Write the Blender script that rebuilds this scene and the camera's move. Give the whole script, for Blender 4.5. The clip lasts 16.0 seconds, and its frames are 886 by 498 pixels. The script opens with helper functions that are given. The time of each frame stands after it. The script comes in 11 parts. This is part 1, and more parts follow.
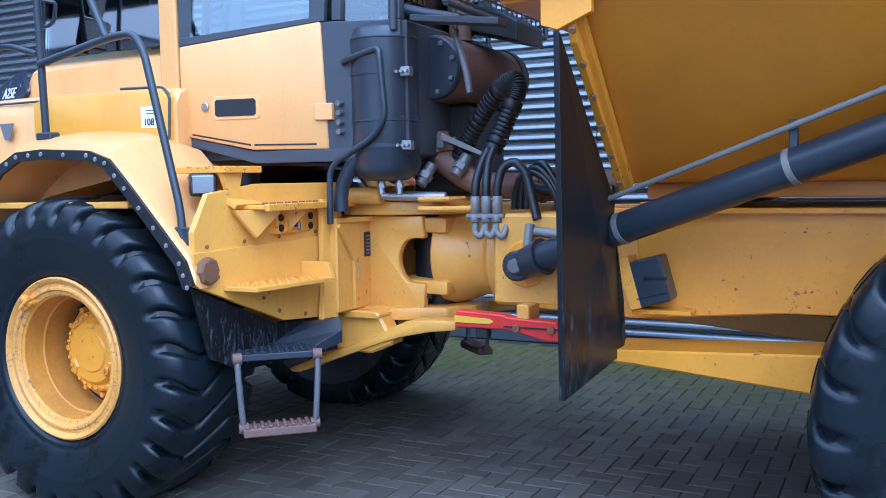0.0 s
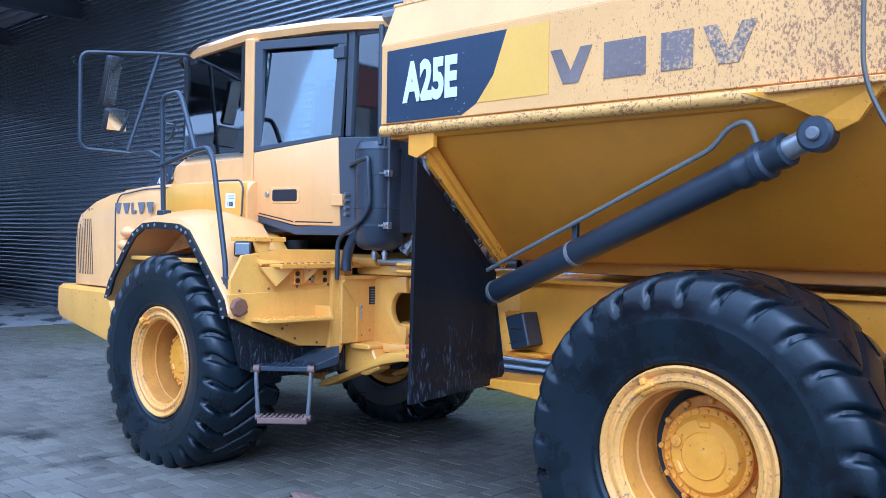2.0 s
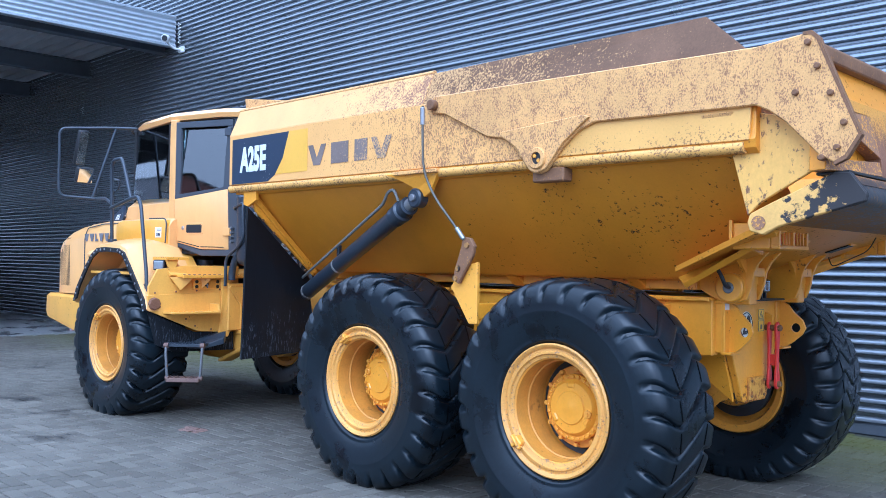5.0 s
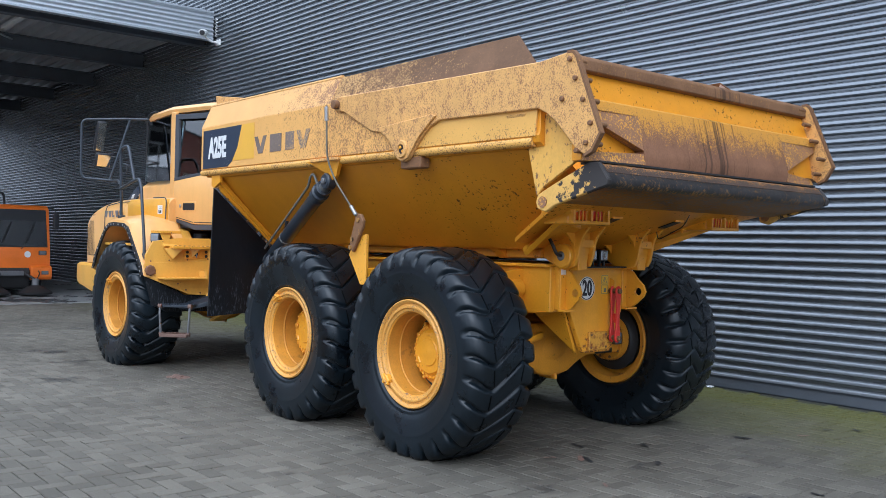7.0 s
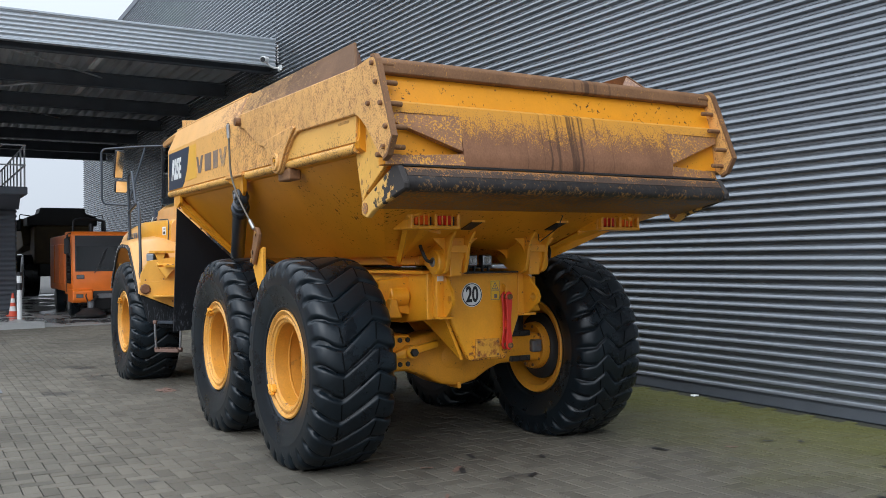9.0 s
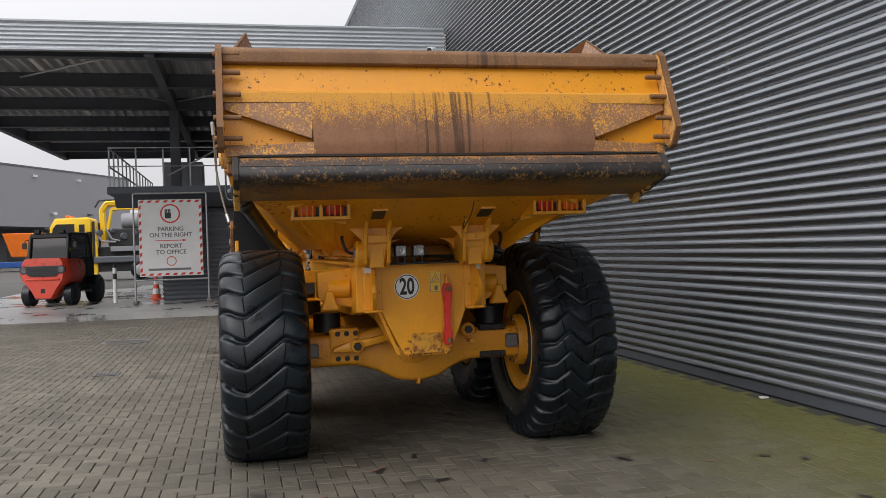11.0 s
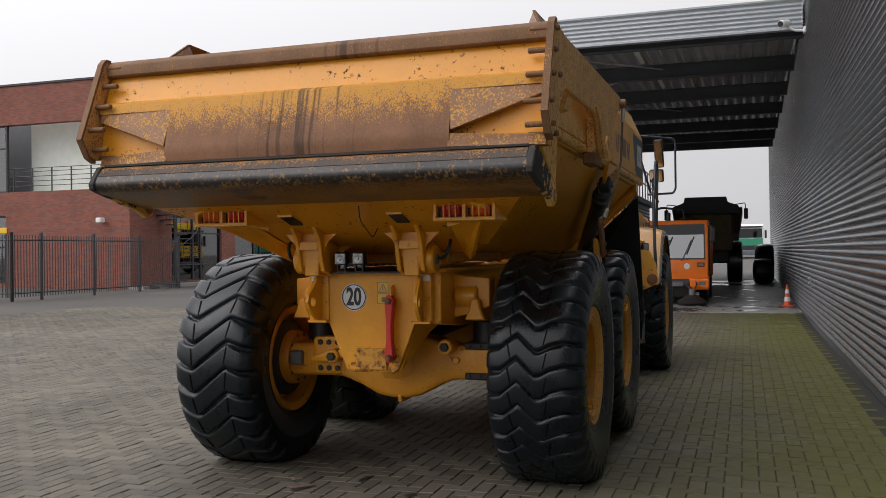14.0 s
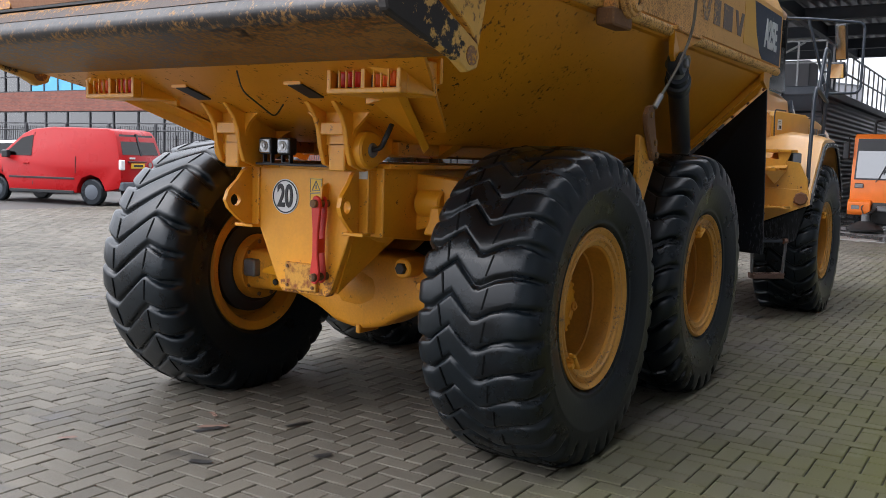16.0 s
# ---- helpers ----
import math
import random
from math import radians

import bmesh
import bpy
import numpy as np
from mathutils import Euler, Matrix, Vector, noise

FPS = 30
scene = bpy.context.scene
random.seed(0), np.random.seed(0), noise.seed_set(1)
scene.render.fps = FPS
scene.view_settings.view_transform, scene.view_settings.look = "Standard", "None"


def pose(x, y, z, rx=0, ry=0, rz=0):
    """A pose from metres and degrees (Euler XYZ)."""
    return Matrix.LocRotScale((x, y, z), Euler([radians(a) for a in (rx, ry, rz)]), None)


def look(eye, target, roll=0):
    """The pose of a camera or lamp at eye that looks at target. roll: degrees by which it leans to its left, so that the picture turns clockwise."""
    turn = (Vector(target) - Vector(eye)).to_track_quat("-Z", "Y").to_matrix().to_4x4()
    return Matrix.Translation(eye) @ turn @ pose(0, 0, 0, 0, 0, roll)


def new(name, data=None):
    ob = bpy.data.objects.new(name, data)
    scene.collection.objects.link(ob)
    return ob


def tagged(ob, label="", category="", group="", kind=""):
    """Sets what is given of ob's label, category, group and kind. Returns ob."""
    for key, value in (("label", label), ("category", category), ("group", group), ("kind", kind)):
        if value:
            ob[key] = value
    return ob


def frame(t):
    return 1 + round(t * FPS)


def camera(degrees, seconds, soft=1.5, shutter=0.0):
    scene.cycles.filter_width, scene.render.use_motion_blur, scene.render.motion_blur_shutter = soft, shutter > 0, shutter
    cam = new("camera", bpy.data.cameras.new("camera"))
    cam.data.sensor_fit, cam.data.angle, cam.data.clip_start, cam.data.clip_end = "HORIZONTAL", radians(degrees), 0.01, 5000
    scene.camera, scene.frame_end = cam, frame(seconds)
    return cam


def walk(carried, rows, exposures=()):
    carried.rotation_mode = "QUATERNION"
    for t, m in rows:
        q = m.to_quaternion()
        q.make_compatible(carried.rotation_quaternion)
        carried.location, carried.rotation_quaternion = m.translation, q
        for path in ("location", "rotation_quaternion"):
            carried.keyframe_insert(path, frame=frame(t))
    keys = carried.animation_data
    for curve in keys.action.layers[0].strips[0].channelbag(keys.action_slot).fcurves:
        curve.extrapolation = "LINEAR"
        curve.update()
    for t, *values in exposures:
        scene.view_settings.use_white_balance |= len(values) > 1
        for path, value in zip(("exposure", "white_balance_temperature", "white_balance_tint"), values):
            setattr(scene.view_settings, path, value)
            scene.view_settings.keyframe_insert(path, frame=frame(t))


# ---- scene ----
cam = camera(52.6, 16.0, soft=0.5)
METRES, EYE, TILT, LEAN, TURN = 17.647, 1.5, 0.0, 0.0, 27.2
ROWS = [
    (0.0, 0.0, 0.0, 0.0, -0.08, -4.38, 1.03),
    (0.5, 0.0252, -0.0204, 0.0014, 6.71, -4.01, 1.62),
    (1.0, 0.0519, -0.039, 0.003, 10.69, -2.67, 1.28),
    (1.5, 0.0757, -0.0584, 0.0045, 13.34, -1.66, -0.37),
    (2.0, 0.1013, -0.075, 0.005, 15.75, -0.67, -0.87),
    (2.5, 0.1241, -0.0946, 0.0043, 16.53, 0.2, -0.76),
    (3.0, 0.1477, -0.115, 0.0037, 17.05, 0.9, -0.81),
    (3.5, 0.1705, -0.1355, 0.004, 17.43, 1.31, -0.93),
    (4.0, 0.1908, -0.1576, 0.0044, 17.47, 0.95, -1.08),
    (4.5, 0.2142, -0.1784, 0.0026, 17.5, 1.1, -1.16),
    (5.0, 0.2368, -0.1992, 0.002, 17.47, 1.06, -0.84),
    (7.5, 0.3526, -0.2366, -0.0006, 25.5, -0.12, -0.88),
    (8.0, 0.3773, -0.22, -0.0003, 28.51, 0.71, -0.29),
    (8.5, 0.406, -0.2036, -0.0004, 29.66, 0.9, 0.16),
    (9.0, 0.4309, -0.1835, -0.0019, 32.28, 0.51, 0.67),
    (11.5, 0.5398, -0.0478, -0.0027, 55.06, 0.23, 1.74),
    (12.0, 0.5556, -0.0152, -0.0024, 59.94, 0.61, 1.23),
    (12.5, 0.5651, 0.019, -0.0028, 64.64, 0.58, 0.25),
    (13.0, 0.5741, 0.0536, -0.0018, 69.16, 0.92, 0.39),
    (13.5, 0.5772, 0.0861, -0.0027, 74.51, 1.27, 0.74),
    (14.0, 0.5727, 0.1173, -0.0016, 81.35, 0.21, 0.73),
    (14.5, 0.5642, 0.1463, -0.002, 86.27, -1.81, -0.01),
    (15.0, 0.544, 0.1701, -0.0042, 90.6, -4.05, -1.41),
    (15.5, 0.5205, 0.1911, -0.005, 94.59, -5.3, -1.27),
    (16.0, 0.493, 0.2046, -0.0055, 95.9, -5.77, -1.7),
]
EXPOSURES = [
    (0.0, 0.98, 4300, 12), (1.5, 0.95, 4180, 12), (3.0, 1.06, 4120, 12), (3.5, 1.04, 4110, 12), (5.2, 1.02, 4520, 11), (7.3, 0.58, 5500, 9), (9.0, 0.51, 5900, 8),
    (11.5, 0.37, 6700, 13), (12.5, 0.36, 6600, 13), (13.5, 0.31, 6600, 13), (14.0, 0.25, 6700, 13), (14.5, 0.34, 7000, 13), (15.0, 0.83, 6600, 14), (15.5, 1.0, 6500, 15), (16.0, 1.2, 6200, 13),
]
walk(cam, [(t, pose(0, 0, EYE, TILT, LEAN, TURN) @ pose(METRES * x, METRES * y, METRES * z, 90 + pitch, roll, yaw)) for t, x, y, z, yaw, pitch, roll in ROWS], EXPOSURES)

from mathutils.bvhtree import BVHTree

# ---- light ----
world = bpy.data.worlds.new("overcast")
scene.world = world
world.use_nodes = True
wt = world.node_tree
sky = wt.nodes.new("ShaderNodeTexSky")
sky.sky_type, sky.sun_disc = "NISHITA", False
sky.sun_elevation, sky.sun_rotation = radians(42), radians(140)
sky.air_density, sky.dust_density, sky.ozone_density = 1.0, 4.0, 1.0
grey = wt.nodes.new("ShaderNodeHueSaturation")
grey.inputs["Saturation"].default_value = 0.25
cloud = wt.nodes.new("ShaderNodeMixRGB")
cloud.inputs[0].default_value = 0.85
# an overcast sky is brighter overhead than at the horizon
way = wt.nodes.new("ShaderNodeTexCoord")
split = wt.nodes.new("ShaderNodeSeparateXYZ")
climb = wt.nodes.new("ShaderNodeMapRange")
for key, value in (("From Min", 0.10), ("From Max", 1.0), ("To Min", 5.4), ("To Max", 14.2)):
    climb.inputs[key].default_value = value
white = wt.nodes.new("ShaderNodeVectorMath")
white.operation = "SCALE"
white.inputs[0].default_value = (0.97, 1.0, 1.045)
wt.links.new(way.outputs["Generated"], split.inputs[0])
wt.links.new(split.outputs[2], climb.inputs["Value"])
# and brighter on the side of the hidden sun
side = wt.nodes.new("ShaderNodeVectorMath")
side.operation = "DOT_PRODUCT"
side.inputs[1].default_value = (0.64, -0.77, 0.0)
lean = wt.nodes.new("ShaderNodeMapRange")
for key, value in (("From Min", -1.0), ("From Max", 1.0), ("To Min", 0.74), ("To Max", 1.36)):
    lean.inputs[key].default_value = value
both_ways = wt.nodes.new("ShaderNodeMath")
both_ways.operation = "MULTIPLY"
wt.links.new(way.outputs["Generated"], side.inputs[0])
wt.links.new(side.outputs["Value"], lean.inputs["Value"])
wt.links.new(climb.outputs[0], both_ways.inputs[0])
wt.links.new(lean.outputs[0], both_ways.inputs[1])
wt.links.new(both_ways.outputs[0], white.inputs["Scale"])
wt.links.new(white.outputs[0], cloud.inputs[2])
wt.links.new(sky.outputs[0], grey.inputs["Color"])
wt.links.new(grey.outputs[0], cloud.inputs[1])
wt.links.new(cloud.outputs[0], wt.nodes["Background"].inputs[0])
wt.nodes["Background"].inputs[1].default_value = 0.125
sun = new("sun", bpy.data.lights.new("sun", "SUN"))
sun.data.energy, sun.data.angle, sun.data.color = 0.6, radians(40), (1.0, 0.97, 0.93)
sun.matrix_world = look((12, -10, 18), (0, 4, 0))

# ---- materials ----


def material(name, base, rough=0.5, metal=0.0, var=0.18, scale=3.0, bump=0.05, spot=None, spot_at=0.62, spot_scale=14.0, spot_rough=0.8, soft=0.05,
             streak=0.0, fine=60.0, grad=None, moss=False, coat=0.0, dirt=0.0, drip=None, island=0.0, per_object=0.0, spec=0.5):
    m = bpy.data.materials.new(name)
    m.use_nodes = True
    nt = m.node_tree
    n, l = nt.nodes, nt.links
    bsdf = n["Principled BSDF"]
    geo = n.new("ShaderNodeNewGeometry")
    mp = n.new("ShaderNodeMapping")
    mp.inputs["Scale"].default_value = (1, 1, 1 - 0.85 * streak)
    l.new(geo.outputs["Position"], mp.inputs[0])

    def noise_at(sc, detail=4.0, rough_=0.6):
        t = n.new("ShaderNodeTexNoise")
        t.inputs["Scale"].default_value, t.inputs["Detail"].default_value, t.inputs["Roughness"].default_value = sc, detail, rough_
        l.new(mp.outputs[0], t.inputs["Vector"])
        return t.outputs["Fac"]

    def maths(op, a, b):
        t = n.new("ShaderNodeMath")
        t.operation = op
        for i, v in enumerate((a, b)):
            if isinstance(v, (int, float)):
                t.inputs[i].default_value = v
            else:
                l.new(v, t.inputs[i])
        return t.outputs[0]

    big, small = noise_at(scale), noise_at(fine, 3.0)
    f = maths("ADD", maths("MULTIPLY", big, 0.65), maths("MULTIPLY", small, 0.35))
    ramp = n.new("ShaderNodeMapRange")
    ramp.inputs["From Min"].default_value, ramp.inputs["From Max"].default_value = 0.3, 0.7
    ramp.inputs["To Min"].default_value, ramp.inputs["To Max"].default_value = 1 - var, 1 + var
    l.new(f, ramp.inputs["Value"])
    value = ramp.outputs[0]
    if island:
        value = maths("MULTIPLY", value, maths("ADD", 1 - island, maths("MULTIPLY", geo.outputs["Random Per Island"], 2 * island)))
    if per_object:
        info = n.new("ShaderNodeObjectInfo")
        value = maths("MULTIPLY", value, maths("ADD", 1 - per_object, maths("MULTIPLY", info.outputs["Random"], 2 * per_object)))
    tint = n.new("ShaderNodeVectorMath")
    tint.operation = "SCALE"
    tint.inputs[0].default_value = base
    l.new(value, tint.inputs["Scale"])
    colour, roughness = tint.outputs[0], None
    if spot:
        sp = noise_at(spot_scale, 6.0, 0.65)
        big2 = noise_at(spot_scale * 0.13, 2.0)
        level = maths("ADD", maths("MULTIPLY", sp, 0.75), maths("MULTIPLY", big2, 0.25))
        if grad:
            axis, v0, v1, d0, d1 = grad
            sp2 = n.new("ShaderNodeSeparateXYZ")
            l.new(geo.outputs["Position"], sp2.inputs[0])
            gr = n.new("ShaderNodeMapRange")
            for key, v in (("From Min", v0), ("From Max", v1), ("To Min", d0), ("To Max", d1)):
                gr.inputs[key].default_value = v
            l.new(sp2.outputs[axis], gr.inputs["Value"])
            level = maths("ADD", level, gr.outputs[0])
        cut = n.new("ShaderNodeMapRange")
        cut.inputs["From Min"].default_value, cut.inputs["From Max"].default_value = spot_at, spot_at + soft
        l.new(level, cut.inputs["Value"])
        mix = n.new("ShaderNodeMixRGB")
        mix.inputs[2].default_value = (*spot, 1)
        l.new(cut.outputs[0], mix.inputs[0])
        l.new(colour, mix.inputs[1])
        colour = mix.outputs[0]
        rr = n.new("ShaderNodeMapRange")
        rr.inputs["To Min"].default_value, rr.inputs["To Max"].default_value = rough, spot_rough
        l.new(cut.outputs[0], rr.inputs["Value"])
        roughness = rr.outputs[0]
    if moss:
        # green growth that creeps out from the foot of the wall
        sp3 = n.new("ShaderNodeSeparateXYZ")
        l.new(geo.outputs["Position"], sp3.inputs[0])
        near = n.new("ShaderNodeMapRange")
        for key, v in (("From Min", 4.2), ("From Max", 7.4), ("To Min", -0.2), ("To Max", 0.62)):
            near.inputs[key].default_value = v
        l.new(sp3.outputs[1], near.inputs["Value"])
        patch = maths("ADD", near.outputs[0], maths("MULTIPLY", noise_at(1.3, 5.0), 0.8))
        edge = n.new("ShaderNodeMapRange")
        edge.inputs["From Min"].default_value, edge.inputs["From Max"].default_value = 0.42, 0.95
        edge.inputs["To Max"].default_value = 0.85
        l.new(patch, edge.inputs["Value"])
        mm = n.new("ShaderNodeMixRGB")
        mm.inputs[2].default_value = (0.098, 0.098, 0.022, 1)
        l.new(edge.outputs[0], mm.inputs[0])
        l.new(colour, mm.inputs[1])
        colour = mm.outputs[0]
    if drip:
        # dark runs of dirty water down the middle of the plate
        mid, half = drip
        sp4 = n.new("ShaderNodeSeparateXYZ")
        l.new(geo.outputs["Position"], sp4.inputs[0])
        mp2 = n.new("ShaderNodeMapping")
        mp2.inputs["Scale"].default_value = (1, 30, 0.9)
        l.new(geo.outputs["Position"], mp2.inputs[0])
        runs = n.new("ShaderNodeTexNoise")
        runs.inputs["Scale"].default_value, runs.inputs["Detail"].default_value = 1.0, 4.0
        l.new(mp2.outputs[0], runs.inputs["Vector"])
        off = maths("ABSOLUTE", maths("SUBTRACT", sp4.outputs[1], mid), 0)
        level4 = maths("SUBTRACT", runs.outputs["Fac"], maths("MULTIPLY", off, 0.2 / half))
        edge4 = n.new("ShaderNodeMapRange")
        edge4.inputs["From Min"].default_value, edge4.inputs["From Max"].default_value = 0.46, 0.56
        edge4.inputs["To Max"].default_value = 0.75
        l.new(level4, edge4.inputs["Value"])
        md = n.new("ShaderNodeMixRGB")
        md.inputs[2].default_value = (0.055, 0.03, 0.02, 1)
        l.new(edge4.outputs[0], md.inputs[0])
        l.new(colour, md.inputs[1])
        colour = md.outputs[0]
    if dirt:
        # thin brown film with vertical runs
        mp3 = n.new("ShaderNodeMapping")
        mp3.inputs["Scale"].default_value = (5, 5, 0.9)
        l.new(geo.outputs["Position"], mp3.inputs[0])
        film = n.new("ShaderNodeTexNoise")
        film.inputs["Scale"].default_value, film.inputs["Detail"].default_value, film.inputs["Roughness"].default_value = 1.0, 6.0, 0.7
        l.new(mp3.outputs[0], film.inputs["Vector"])
        edge5 = n.new("ShaderNodeMapRange")
        edge5.inputs["From Min"].default_value, edge5.inputs["From Max"].default_value = 0.45, 0.75
        edge5.inputs["To Max"].default_value = dirt
        l.new(film.outputs["Fac"], edge5.inputs["Value"])
        mf = n.new("ShaderNodeMixRGB")
        mf.inputs[2].default_value = (0.30, 0.15, 0.05, 1)
        l.new(edge5.outputs[0], mf.inputs[0])
        l.new(colour, mf.inputs[1])
        colour = mf.outputs[0]
    l.new(colour, bsdf.inputs["Base Color"])
    if roughness:
        l.new(roughness, bsdf.inputs["Roughness"])
    else:
        r2 = n.new("ShaderNodeMapRange")
        r2.inputs["To Min"].default_value, r2.inputs["To Max"].default_value = max(0.02, rough - 0.12), min(1, rough + 0.12)
        l.new(big, r2.inputs["Value"])
        l.new(r2.outputs[0], bsdf.inputs["Roughness"])
    bsdf.inputs["Metallic"].default_value = metal
    bsdf.inputs["Specular IOR Level"].default_value = spec
    bsdf.inputs["Coat Weight"].default_value = coat
    bsdf.inputs["Coat Roughness"].default_value = 0.15
    if bump:
        bp = n.new("ShaderNodeBump")
        bp.inputs["Strength"].default_value, bp.inputs["Distance"].default_value = bump, 0.01
        l.new(f, bp.inputs["Height"])
        l.new(bp.outputs[0], bsdf.inputs["Normal"])
    return m


def brick_material():
    m = bpy.data.materials.new("red_brown_brickwork")
    m.use_nodes = True
    n, l = m.node_tree.nodes, m.node_tree.links
    bsdf = n["Principled BSDF"]
    geo = n.new("ShaderNodeNewGeometry")
    sep = n.new("ShaderNodeSeparateXYZ")
    l.new(geo.outputs["Position"], sep.inputs[0])
    along = n.new("ShaderNodeMath")
    along.operation = "ADD"
    l.new(sep.outputs[0], along.inputs[0])
    l.new(sep.outputs[1], along.inputs[1])
    comb = n.new("ShaderNodeCombineXYZ")
    l.new(along.outputs[0], comb.inputs[0])
    l.new(sep.outputs[2], comb.inputs[1])
    bk = n.new("ShaderNodeTexBrick")
    for k, v in (("Color1", (0.27, 0.088, 0.058, 1)), ("Color2", (0.18, 0.06, 0.045, 1)), ("Mortar", (0.16, 0.09, 0.07, 1)), ("Scale", 1.0), ("Mortar Size", 0.008), ("Brick Width", 0.22), ("Row Height", 0.072)):
        bk.inputs[k].default_value = v
    l.new(comb.outputs[0], bk.inputs["Vector"])
    stain = n.new("ShaderNodeTexNoise")
    stain.inputs["Scale"].default_value, stain.inputs["Detail"].default_value = 0.7, 5
    l.new(geo.outputs["Position"], stain.inputs["Vector"])
    rng = n.new("ShaderNodeMapRange")
    rng.inputs["To Min"].default_value, rng.inputs["To Max"].default_value = 0.75, 1.25
    l.new(stain.outputs["Fac"], rng.inputs["Value"])
    tint = n.new("ShaderNodeVectorMath")
    tint.operation = "SCALE"
    l.new(bk.outputs["Color"], tint.inputs[0])
    l.new(rng.outputs[0], tint.inputs["Scale"])
    l.new(tint.outputs[0], bsdf.inputs["Base Color"])
    bsdf.inputs["Roughness"].default_value = 0.85
    bp = n.new("ShaderNodeBump")
    bp.inputs["Strength"].default_value, bp.inputs["Distance"].default_value, bp.invert = 0.4, 0.01, True
    l.new(bk.outputs["Fac"], bp.inputs["Height"])
    l.new(bp.outputs[0], bsdf.inputs["Normal"])
    return m


def glass(name, tint, rough=0.03, alpha_mix=0.25):
    m = bpy.data.materials.new(name)
    m.use_nodes = True
    nt = m.node_tree
    n, l = nt.nodes, nt.links
    out = n["Material Output"]
    tr = n.new("ShaderNodeBsdfTransparent")
    tr.inputs[0].default_value = (*tint, 1)
    gl = n.new("ShaderNodeBsdfGlossy")
    gl.inputs["Roughness"].default_value = rough
    fr = n.new("ShaderNodeFresnel")
    fr.inputs[0].default_value = 1.5
    add = n.new("ShaderNodeMath")
    add.inputs[1].default_value = alpha_mix
    mix = n.new("ShaderNodeMixShader")
    l.new(fr.outputs[0], add.inputs[0])
    l.new(add.outputs[0], mix.inputs[0])
    l.new(tr.outputs[0], mix.inputs[1])
    l.new(gl.outputs[0], mix.inputs[2])
    l.new(mix.outputs[0], out.inputs[0])
    return m


